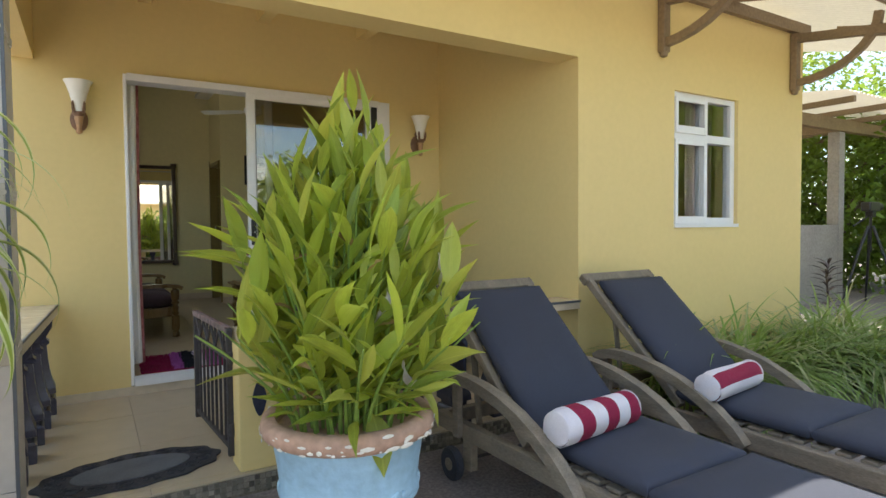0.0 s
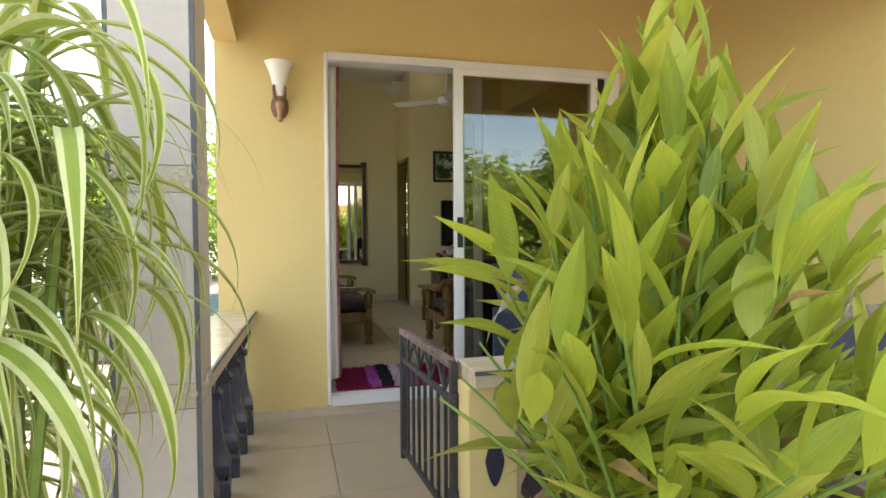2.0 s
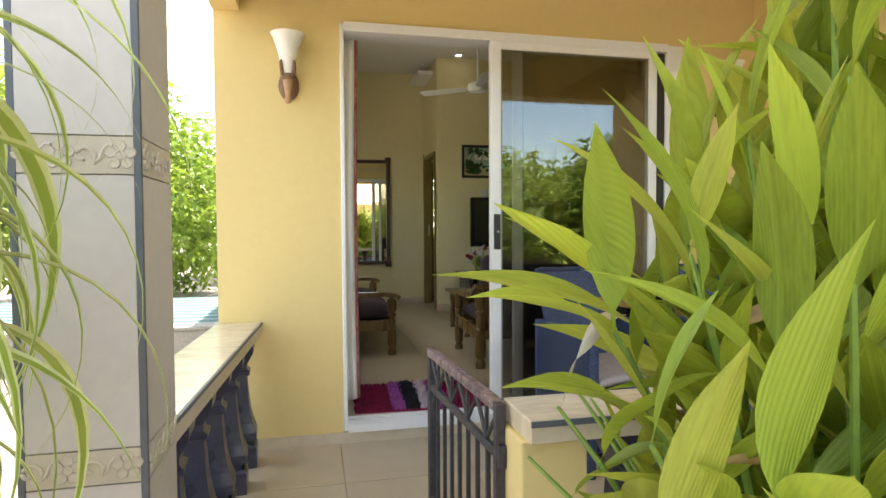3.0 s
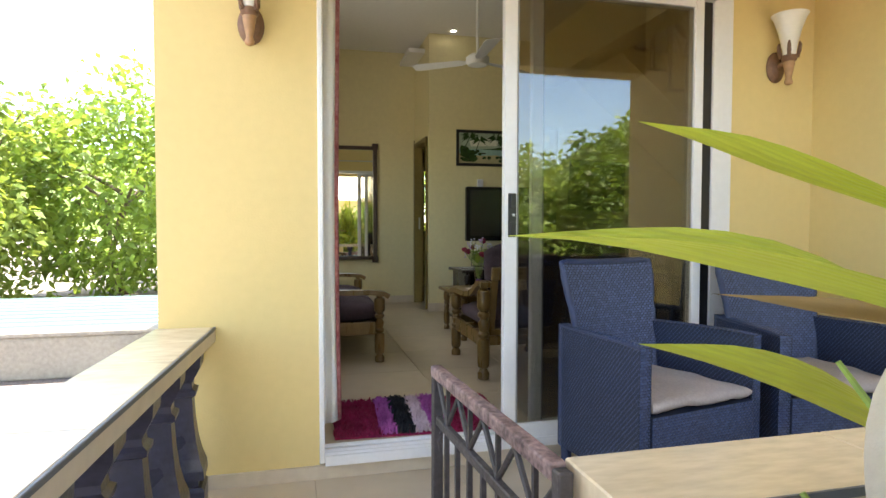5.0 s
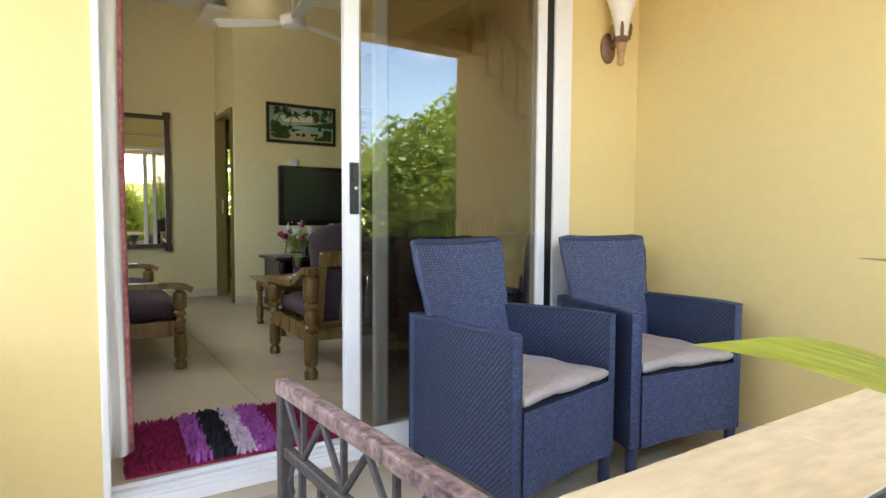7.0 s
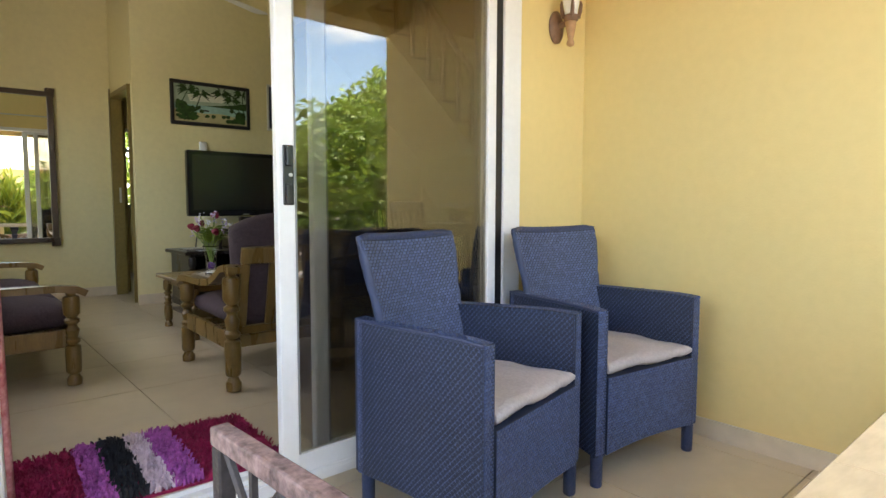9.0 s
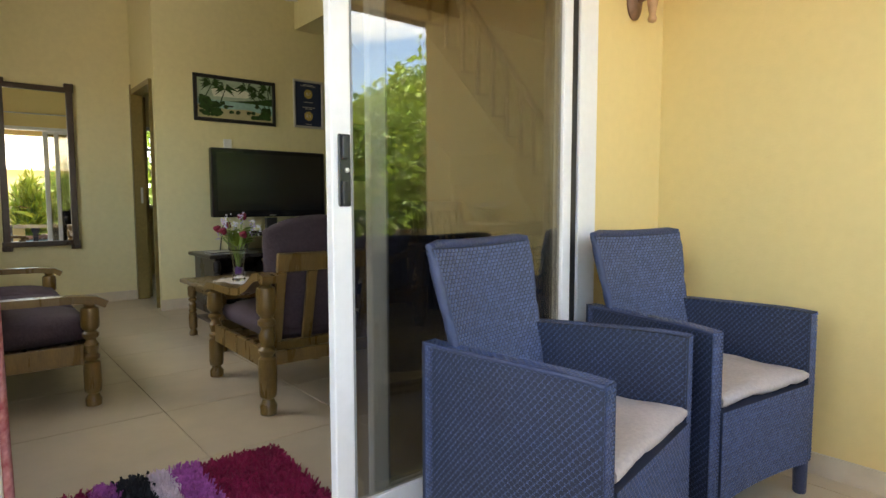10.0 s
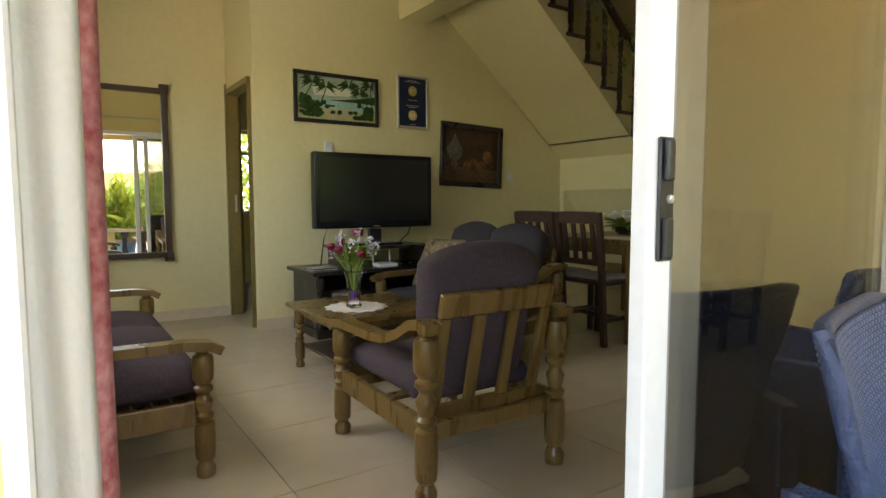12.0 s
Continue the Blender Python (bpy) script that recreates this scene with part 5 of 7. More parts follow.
    # cushion in pads
    c = cushion(bmesh.new(), 0.078, W - 0.06, -0.02, L - 0.085, 0.012, 0.088, 0.014, 16, 18)
    part("back_cushion", c, NAVY, t, smooth=60, at=tilt)
    for y0, y1 in ((-1.30, -0.70), (-1.97, -1.305)):
        part("seat_cushion", cushion(bmesh.new(), 0.05, W - 0.05, y0, y1, 0.305, 0.378, 0.014, 12, 12), NAVY, t, smooth=60)
    part("lumbar_fold", cushion(bmesh.new(), 0.06, W - 0.06, -0.80, -0.62, 0.32, 0.375, 0.02, 10, 6), NAVY, t, smooth=60)
    return t


def towel(x, y, z, rz, lengthways):
    """A rolled terry towel in red and white stripes: each stripe a part of the roll."""
    t = thing("rolled_towel", x, y, z, "rolled terry towel in crimson and white stripes on a lounger", "towel", "rolled towels", rz)
    n, R, L = 28, 0.072, 0.48

    def skin(k0, k1, a0, a1, m):
        b = bmesh.new()
        rings = []
        for i in range(7):
            xx = -L / 2 + L * (k0 + (k1 - k0) * i / 6)
            e = 1 - 0.10 * max(0, abs(2 * xx / L) - 0.86) / 0.14
            ring = []
            for j in range(n + 1):
                q = a0 + (a1 - a0) * j / n
                r = R * e * (1 + 0.03 * math.sin(3 * q + xx * 9)) * (0.93 if math.sin(q) < -0.4 else 1)
                ring.append(b.verts.new((xx, r * math.cos(q), r + (r * math.sin(q) if math.sin(q) > -0.9 else -0.9 * r) - R * 0.08)))
            rings.append(ring)
        for p, q in zip(rings, rings[1:]):
            for j in range(n):
                b.faces.new((p[j], p[j + 1], q[j + 1], q[j]))
        part("stripe", b, m, t, smooth=70)

    if lengthways:
        edges = [0, 0.16, 0.33, 0.5, 0.66, 0.82, 1.0]
        for i, (u, v) in enumerate(zip(edges, edges[1:])):
            skin(u, v, 0, 2 * math.pi, TOWELR if i % 2 else TOWELW)
    else:
        edges = [0, 0.16, 0.34, 0.52, 0.70, 0.88, 1.0]
        for i, (u, v) in enumerate(zip(edges, edges[1:])):
            skin(0, 1, 2 * math.pi * u - 0.35, 2 * math.pi * v - 0.35, TOWELW if i % 2 else TOWELR)
    for s in (-1, 1):
        part("roll_end", lathe(bmesh.new(), [(0.0, -0.014), (0.03, -0.012), (0.060, -0.004), (0.066, 0.0), (0.060, 0.004), (0.03, 0.012), (0.0, 0.014)], 24, Matrix.Translation((s * (L / 2 - 0.004), 0, 0.070)) @ pose(0, 0, 0, 0, 90), False), TOWELW, t)


lounger(1.30, True)
lounger(2.325, False)
towel(1.30 + 0.235, -1.93 - 0.88, GROUND + 0.385, 7, True)
towel(2.35 + 0.18, -1.93 - 0.84, GROUND + 0.385, 8, False)


# ---------- living room ----------
def turned_post(h, r):
    """Profile of a turned wooden post: square-ish blocks with beads and a ball foot."""
    k = h / 0.62
    prof = [(r * 0.55, 0), (r * 0.95, 0.006 * k), (r * 1.0, 0.045 * k), (r * 0.8, 0.062 * k), (r * 0.72, 0.075 * k), (r * 0.95, 0.088 * k), (r * 1.02, 0.11 * k), (r * 1.05, 0.2 * k), (r * 1.0, 0.26 * k),
            (r * 0.72, 0.27 * k), (r * 0.95, 0.285 * k), (r * 1.0, 0.30 * k), (r * 0.75, 0.315 * k), (r * 0.85, 0.34 * k), (r * 0.95, 0.365 * k), (r * 0.7, 0.39 * k), (r * 0.72, 0.40 * k), (r * 1.0, 0.415 * k), (r * 1.0, 0.432 * k),
            (r * 0.72, 0.445 * k), (r * 0.85, 0.455 * k), (r * 1.08, 0.47 * k), (r * 1.1, 0.50 * k), (r * 1.1, 0.56 * k), (r * 1.02, 0.58 * k), (r * 0.7, 0.59 * k), (r * 0.8, 0.605 * k), (r * 0.6, 0.62 * k)]
    return [(q if q >= 0.9 * r else 0.9 * r - 1.45 * (0.9 * r - q), z) for q, z in prof]


def lounge_seat(name, width, label, cat, group, seats, m, patterned=False):
    """Wooden framed seat with turned posts, curved arms, slatted back and loose cushions. Front towards +y, origin between the posts."""
    t = thing(name, 0, 0, 0, label, cat, group)
    t.matrix_basis = m
    hw, D = width / 2, 0.72
    for s in (-1, 1):
        part("rear_post", lathe(bmesh.new(), turned_post(0.60, 0.038), 16, Matrix.Translation((s * hw, 0, 0))), OAK, t, smooth=40)
        part("front_post", lathe(bmesh.new(), turned_post(0.485, 0.035), 16, Matrix.Translation((s * hw, D, 0))), OAK, t, smooth=40)
        path = [(-0.055, 0.612), (0.0, 0.622), (0.06, 0.612), (0.16, 0.560), (0.26, 0.527), (0.38, 0.514), (0.52, 0.512), (0.66, 0.510), (0.745, 0.500), (0.785, 0.478)]
        b = bmesh.new()
        ribbon(b, path, 0.068, 0.034)
        bmesh.ops.bevel(b, geom=[e for e in b.edges if e.calc_face_angle(0) > 0.9], offset=0.009, segments=2, affect="EDGES")
        bmesh.ops.transform(b, matrix=Matrix.Translation((s * hw, 0, -0.012)), verts=b.verts)
        part("armrest", b, OAK, t, smooth=40)
        part("side_rail", bx(s * hw - 0.014, s * hw + 0.014, 0.03, D - 0.03, 0.20, 0.29, 0.005), OAK, t)
    part("front_rail", bx(-hw + 0.03, hw - 0.03, D - 0.014, D + 0.014, 0.20, 0.30, 0.006), OAK, t)
    part("rear_rail", bx(-hw + 0.03, hw - 0.03, -0.012, 0.016, 0.215, 0.275, 0.005), OAK, t)
    for k in range(max(3, int(width / 0.16))):
        y = 0.12 + 0.55 * k / max(2, int(width / 0.16) - 1)
        part("seat_slat", bx(-hw + 0.015, hw - 0.015, y - 0.03, y + 0.03, 0.235, 0.25), OAK, t)
    tilt = Matrix.Translation((0, 0.075, 0.255)) @ pose(0, 0, 0, 13)
    bh = 0.465
    top = part("back_top_rail", bx(-hw + 0.045, hw - 0.045, -0.014, 0.016, bh - 0.085, bh, 0.008), OAK, t, at=tilt)
    part("back_low_rail", bx(-hw + 0.045, hw - 0.045, -0.012, 0.012, 0.0, 0.05, 0.004), OAK, t, at=tilt)
    n = max(4, int(round(width / 0.15)))
    for k in range(n):
        x = -hw + 0.068 + (2 * hw - 0.136) * k / (n - 1)
        part("back_slat", bx(x - 0.023, x + 0.023, -0.010, 0.010, 0.05, bh - 0.085, 0.003, 1), OAK, t, at=tilt)
    sw = (width - 0.09) / seats
    for k in range(seats):
        x0 = -hw + 0.045 + sw * k
        part("seat_cushion", cushion(bmesh.new(), x0, x0 + sw - 0.004, 0.10, D + 0.02, 0.292, 0.40, 0.028, 10, 10), CHARCOAL if seats == 2 else PURPLE, t, smooth=70)
        b = cushion(bmesh.new(), x0 + 0.005, x0 + sw - 0.008, 0.02, 0.555, -0.185, -0.068, 0.052, 12, 12)
        for v in b.verts:
            u = (v.co.x - x0) / sw * 2 - 1
            if v.co.y > 0.3:
                v.co.y += 0.05 * (1 - u * u) - 0.03 * u ** 4
                v.co.x += 0.05 * sw * u * min(1, (v.co.y - 0.3) * 5)
                v.co.z += 0.12 * max(0, v.co.y - 0.5)
        part("back_cushion", b, CHARCOAL if seats == 2 else PURPLE, t, smooth=70, at=tilt @ pose(0, 0, 0, 90))
    return t


lounge_seat("armchair", 0.575, "honey wood armchair with aubergine cushions, slatted back", "armchair", "", 1, pose(1.33, 0.985, FLOOR_IN, 0, 0, -1.5))
lounge_seat("sofa", 1.52, "honey wood sofa with dark aubergine cushions by the wall", "sofa", "living room sofas", 3, pose(-0.246, 2.38, FLOOR_IN, 0, 0, -90))
lounge_seat("sofa", 1.02, "honey wood sofa with two charcoal back cushions", "sofa", "living room sofas", 2, pose(2.68, 2.55, FLOOR_IN, 0, 0, 90))


def throw_pillow(m):
    t = thing("throw_pillow", 0, 0, 0, "brown throw pillow with cream leaf pattern on a sofa", "pillow", "throw pillows")
    t.matrix_basis = m
    part("cover", cushion(bmesh.new(), -0.19, 0.19, -0.19, 0.19, -0.035, 0.035, 0.04, 12, 12), mat("patterned_pillow", (0.24, 0.18, 0.10), 0.9, 0.5, 26, 60, 0.3, 90, tint=(0.03, 0.02, 0.015)), t, smooth=70)


throw_pillow(pose(2.36, 2.90, 0.60, 62, 0, -75))
throw_pillow(pose(2.38, 2.35, 0.58, 62, 0, -80))
throw_pillow(pose(0.02, 1.80, 0.62, 62, 0, 80))

# small table with a vase on lace
tab = thing("side_table", 1.56, 2.52, FLOOR_IN, "honey wood side table with turned legs and a shelf", "table")
b = bx(-0.355, 0.355, -0.36, 0.36, 0.375, 0.402, 0.008)
part("tabletop", b, OAK, tab)
part("apron", bx(-0.29, 0.29, -0.295, 0.295, 0.325, 0.375), OAK, tab)
for x in (-0.29, 0.29):
    for y in (-0.295, 0.295):
        part("leg", lathe(bmesh.new(), turned_post(0.375, 0.028), 12, Matrix.Translation((x, y, 0))), OAK, tab, smooth=40)
part("lower_shelf", bx(-0.275, 0.275, -0.275, 0.275, 0.13, 0.148, 0.003, 1), DARKWOOD, tab)
doily = thing("lace_doily", 1.49, 2.47, FLOOR_IN + 0.403, "white lace doily on the side table", "doily", rz=20)
b = bmesh.new()
prism(b, [((0.17 + 0.014 * math.cos(14 * a)) * math.cos(a), (0.17 + 0.014 * math.cos(14 * a)) * math.sin(a)) for a in [2 * math.pi * k / 84 for k in range(84)]], 0, 0.004, "z")
part("lace", b, LACE, doily)
vase = thing("flower_vase", 1.47, 2.46, FLOOR_IN + 0.408, "cut glass vase with red and white artificial flowers", "vase")
prof = [(0.042, 0.0), (0.045, 0.01), (0.036, 0.03), (0.035, 0.09), (0.040, 0.15), (0.055, 0.205), (0.057, 0.21), (0.051, 0.205), (0.036, 0.15), (0.031, 0.09), (0.030, 0.035), (0.0, 0.03)]
b = lathe(bmesh.new(), prof, 14)
part("glass_body", b, CLEAR, vase).visible_shadow = False
b = bmesh.new()
rng = random.Random(8)
for k in range(20):
    bmesh.ops.create_icosphere(b, subdivisions=1, radius=0.009, matrix=Matrix.Translation((rng.uniform(-0.016, 0.016), rng.uniform(-0.016, 0.016), 0.045 + 0.045 * rng.random())))
part("beads", b, mat("purple_beads", (0.16, 0.05, 0.35), 0.3), vase, "purple glass beads")
for k in range(16):
    a = k * 2.4
    r = 0.04 + 0.115 * math.sqrt(k / 16)
    h = 0.43 - 0.13 * (k / 16) + rng.uniform(-0.02, 0.02)
    top = Vector((r * math.cos(a), r * math.sin(a), h))
    st = part("flower_stem", sweep(bmesh.new(), [(0, 0, 0.06), (top.x * 0.25, top.y * 0.25, 0.2), tuple(top)], 0.0025, 5), STEM, vase)
    b = bmesh.new()
    if k % 3 == 0:
        for q in range(6):
            c = top + Vector((0.010 * math.cos(q), 0.010 * math.sin(q), 0.004 * q - 0.008))
            bmesh.ops.create_icosphere(b, subdivisions=2, radius=0.016, matrix=Matrix.Translation(c) @ pose(0, 0, 0, 20 * q, 15, 60 * q) @ Matrix.Diagonal((1, 0.7, 1.2, 1)))
        part("rose", b, PETALRED, st, "dark red rose", smooth=80)
    else:
        for q in range(12):
            c = top + Vector((rng.uniform(-0.02, 0.02), rng.uniform(-0.02, 0.02), rng.uniform(-0.05, 0.03)))
            bmesh.ops.create_icosphere(b, subdivisions=1, radius=rng.uniform(0.004, 0.008), matrix=Matrix.Translation(c))
        part("blossom", b, PETALWHITE if k % 2 else mat("mauve_petal", (0.55, 0.45, 0.65), 0.7), st, "small white blossom")
for k in range(16):
    a = k * 2.1
    ob = new("vase_leaf", broad_leaf("vase_leaf", 0.12, 0.05, 0.6, 0.3, TREELEAF, 5))
    ob.parent = vase
    ob.matrix_basis = frame_to(Vector((0.015 * math.cos(a), 0.015 * math.sin(a), 0.22 + 0.006 * k)), (math.cos(a), math.sin(a), 0.8))

# television unit
un = thing("tv_unit", 2.18, 3.655, FLOOR_IN, "black lacquered television unit with open shelves", "tv stand")
part("base", bx(-0.56, 0.56, -0.24, 0.28, 0.0, 0.07, 0.005), BLACKWOOD, un)
part("top", bx(-0.60, 0.60, -0.28, 0.30, 0.475, 0.505, 0.008), BLACKWOOD, un)
part("back_panel", bx(-0.55, 0.55, 0.265, 0.28, 0.07, 0.475), BLACKWOOD, un)
for x in (-0.55, -0.02, 0.52):
    part("upright", bx(x, x + 0.03, -0.24, 0.265, 0.07, 0.475), BLACKWOOD, un)
part("shelf", bx(-0.52, 0.52, -0.22, 0.265, 0.27, 0.288), BLACKWOOD, un)
for x in (-0.535, 0.535):
    part("turned_column", lathe(bmesh.new(), turned_post(0.405, 0.030), 14, Matrix.Translation((x, -0.24, 0.07))), BLACKWOOD, un, smooth=40)
part("riser_top", bx(-0.30, 0.46, -0.20, 0.26, 0.645, 0.668, 0.006), BLACKWOOD, un)
part("riser_side", bx(-0.27, -0.24, -0.16, 0.24, 0.505, 0.645), BLACKWOOD, un)
part("riser_side", bx(0.40, 0.43, -0.16, 0.24, 0.505, 0.645), BLACKWOOD, un)
tv = thing("television", 2.235, 3.665, 0.698, "large black flat television on its stand", "television")
part("bezel", bx(-0.532, 0.532, -0.02, 0.05, 0.138, 0.733, 0.012), GLOSSBLACK, tv)
part("screen", bx(-0.490, 0.490, -0.024, -0.0205, 0.195, 0.695), SCREEN, tv, "dark matt screen")
part("rear_housing", bx(-0.40, 0.40, 0.05, 0.09, 0.2, 0.62, 0.02), BLACK, tv)
part("neck", bx(-0.05, 0.05, 0.0, 0.05, 0.02, 0.13), BLACK, tv)
part("foot", bx(-0.20, 0.20, -0.09, 0.12, 0.0, 0.018, 0.006), GLOSSBLACK, tv)
part("badge", bx(-0.03, 0.03, -0.0225, -0.0202, 0.148, 0.156), SILVER, tv, "small silver badge")
part("cable", sweep(bmesh.new(), [(-0.36, 0.06, 0.24), (-0.42, 0.08, 0.05), (-0.44, 0.1, -0.15)], 0.005, 6), BLACK, tv)
part("cable", sweep(bmesh.new(), [(0.38, 0.06, 0.20), (0.36, 0.09, 0.08), (0.27, 0.1, 0.0)], 0.005, 6), BLACK, tv)
rt = thing("wifi_router", 2.22, 3.48, FLOOR_IN + 0.506, "white wireless router with two aerials on the unit", "router")
part("case", bx(-0.085, 0.085, -0.06, 0.06, 0, 0.028, 0.008), ROUTER, rt)
for x in (-0.075, 0.075):
    part("aerial", sweep(bmesh.new(), [(x, 0.06, 0.02), (x, 0.063, 0.12)], 0.006, 6), ROUTER, rt)
mg = thing("magazine_stack", 1.72, 3.56, FLOOR_IN + 0.506, "small stack of papers on the television unit", "papers")
for k in range(3):
    part("magazine", bx(-0.10, 0.10, -0.07, 0.07, 0.006 * k, 0.006 * k + 0.005), (ROUTER, CHARCOAL, SILVER)[k], mg, at=pose(0, 0, 0, 0, 0, 7 * k))
bxd = thing("set_top_box", 1.87, 3.52, FLOOR_IN + 0.289, "grey set-top box on the shelf", "set-top box")
part("case", bx(-0.12, 0.12, -0.08, 0.08, 0, 0.045, 0.006), GREYALU, bxd)
part("display", bx(-0.05, 0.05, -0.083, -0.0802, 0.015, 0.032), SILVER, bxd)
mod = thing("wall_box", 1.96, 3.985, 1.44, "small white plastic box on the wall", "wall box")
part("case", bx(-0.035, 0.035, -0.03, 0, 0, 0.10, 0.008), ROUTER, mod)
swt = thing("light_switch", 3.93, 3.985, 1.30, "white light switch plate on the wall", "light switch")
part("plate", bx(-0.04, 0.04, -0.01, 0, -0.04, 0.04, 0.004), ROUTER, swt)
part("rocker", bx(-0.014, 0.014, -0.015, -0.0102, -0.02, 0.02, 0.003), ROUTER, swt)


def picture_frame(t, w, h, border, m, depth=0.022):
    for x0, x1, z0, z1 in ((-w / 2, w / 2, h / 2 - border, h / 2), (-w / 2, w / 2, -h / 2, -h / 2 + border), (-w / 2, -w / 2 + border, -h / 2 + border, h / 2 - border), (w / 2 - border, w / 2, -h / 2 + border, h / 2 - border)):
        part("frame_bar", bx(x0, x1, -depth, -0.002, z0, z1, 0.003, 1), m, t)


def flat(t, name, outline, layer, m):
    b = bmesh.new()
    prism(b, outline, -0.006 - 0.0012 * layer, -0.0052 - 0.0012 * layer, "y")
    return part(name, b, m, t)


# beach picture: sky, hill, sea, sand, bushes and palms as flat printed shapes
pic = thing("beach_picture", 2.052, 3.985, 1.895, "black framed print of a palm beach with a boat", "picture")
picture_frame(pic, 0.755, 0.41, 0.032, BLACK)
flat(pic, "print_sky", [(-0.35, -0.18), (0.35, -0.18), (0.35, 0.18), (-0.35, 0.18)], 0, SKYPIC)
flat(pic, "print_cloud", [(-0.20, 0.02), (0.1, 0.03), (0.16, 0.07), (0.05, 0.11), (-0.1, 0.12), (-0.22, 0.08)], 1, mat("picture_cloud", (0.74, 0.76, 0.66), 0.4, 0.1, 8))
flat(pic, "print_sea", [(-0.35, -0.10), (0.35, -0.10), (0.35, -0.01), (-0.35, -0.01)], 2, SEAPIC)
flat(pic, "print_headland", [(-0.08, -0.012), (0.35, -0.02), (0.35, 0.05), (0.2, 0.02), (0.05, 0.0)], 3, GREENPIC)
flat(pic, "print_sand", [(-0.35, -0.18), (0.35, -0.18), (0.35, -0.115), (0.1, -0.075), (-0.08, -0.085), (-0.35, -0.06)], 3, SANDPIC)
flat(pic, "print_boat", [(-0.09, -0.062), (-0.03, -0.066), (-0.02, -0.052), (-0.1, -0.05)], 5, BLACK)
rng = random.Random(4)
for cx, cz, s, n in ((-0.22, -0.09, 0.14, 46), (0.22, -0.13, 0.14, 34), (-0.29, -0.03, 0.08, 22), (0.30, -0.08, 0.06, 14)):
    b = bmesh.new()
    for k in range(n):
        x, z = cx + rng.gauss(0, s * 0.5), cz + rng.gauss(0, s * 0.3)
        x, z = max(-0.31, min(0.31, x)), max(-0.14, min(0.14, z))
        prism(b, [(x + 0.028 * math.cos(q) * rng.uniform(0.6, 1), z + 0.022 * math.sin(q) * rng.uniform(0.6, 1)) for q in [2 * math.pi * j / 8 for j in range(8)]], -0.0125 - 0.00002 * k, -0.0120, "y")
    part("print_bush", b, GREENPIC, pic)
for bx0, bz0, tx, tz in ((-0.30, -0.03, -0.22, 0.12), (-0.16, -0.06, -0.10, 0.09), (0.26, -0.10, 0.10, 0.11), (0.30, -0.08, 0.20, 0.06), (0.31, -0.06, 0.30, 0.13)):
    b = bmesh.new()
    prism(b, [(bx0, bz0), (bx0 + 0.012, bz0), (tx + 0.008, tz), (tx, tz)], -0.0118, -0.0114, "y")
    for k in range(13):
        a = -0.6 + k * 0.36
        l = rng.uniform(0.08, 0.13)
        ex, ez = max(-0.34, min(0.34, tx + l * math.cos(a))), min(0.172, tz + l * 0.7 * math.sin(a) - 0.02)
        mx, mz = (tx + ex) / 2, min(0.17, (tz + ez) / 2 + 0.025)
        prism(b, [(tx, tz), (mx, mz + 0.003), (ex, ez), (mx, mz - 0.020)], -0.0136 - 0.0001 * k, -0.0132 - 0.0001 * k, "y")
    part("print_palm", b, GREENPIC, pic)


def words(txt, parent, size, x, z, y, m):
    cu = bpy.data.curves.new("score", "FONT")
    cu.body, cu.size, cu.align_x, cu.align_y, cu.extrude = txt, size, "CENTER", "CENTER", 0.0004
    ob = new("score", cu)
    dg = bpy.context.evaluated_depsgraph_get()
    me = bpy.data.meshes.new_from_object(ob.evaluated_get(dg))
    bpy.data.objects.remove(ob)
    me.materials.append(m)
    o = new("lettering", me)
    o.parent = parent
    o.matrix_basis = pose(x, y, z, 90)
    return o


aw = thing("award_certificate", 2.779, 3.985, 1.9375, "silver framed navy certificate with two gold scores", "certificate")
picture_frame(aw, 0.325, 0.468, 0.022, SILVER, 0.018)
flat(aw, "paper", [(-0.142, -0.213), (0.142, -0.213), (0.142, 0.213), (-0.142, 0.213)], 0, NAVYPAPER)
for z, txt in ((0.10, "8.7"), (-0.115, "8.9")):
    b = bmesh.new()
    lathe(b, [(0.0, 0), (0.045, 0), (0.045, 0.0006), (0.0, 0.0006)], 28, Matrix.Translation((0, -0.0076, z)) @ pose(0, 0, 0, 90), False)
    part("gold_disc", b, GOLD, aw, "gold score disc")
    words(txt, aw, 0.042, 0, z, -0.0092, CHIP)
for z, w in ((0.19, 0.10), (0.178, 0.16), (0.02, 0.10), (-0.03, 0.14), (-0.045, 0.08), (-0.195, 0.06)):
    part("text_bar", bx(-w / 2, w / 2, -0.0075, -0.0066, z - 0.003, z + 0.003), SILVER, aw)

st = thing("still_life_picture", 3.44, 3.985, 1.488, "black framed dark still life with an urn", "picture", rz=0)
st.matrix_basis = pose(3.44, 3.985, 1.488, 0, 2.0, 0)
picture_frame(st, 0.735, 0.60, 0.05, BLACKWOOD, 0.03)
flat(st, "print_ground", [(-0.36, -0.255), (0.36, -0.255), (0.36, 0.255), (-0.36, 0.255)], 0, STILLBG)
flat(st, "print_table", [(-0.355, -0.25), (0.355, -0.25), (0.355, -0.13), (-0.355, -0.10)], 1, mat("still_life_table", (0.11, 0.065, 0.035), 0.4, 0.4, 6))
urn = [(0.02, -0.11), (0.05, -0.09), (0.03, -0.06), (0.08, 0.0), (0.09, 0.06), (0.055, 0.11), (0.03, 0.13), (0.02, 0.17), (0.0, 0.20)]
flat(st, "print_urn", [(-0.20 + x, z) for x, z in urn] + [(-0.20 - x, z) for x, z in reversed(urn[:-1])], 2, STILLOBJ)
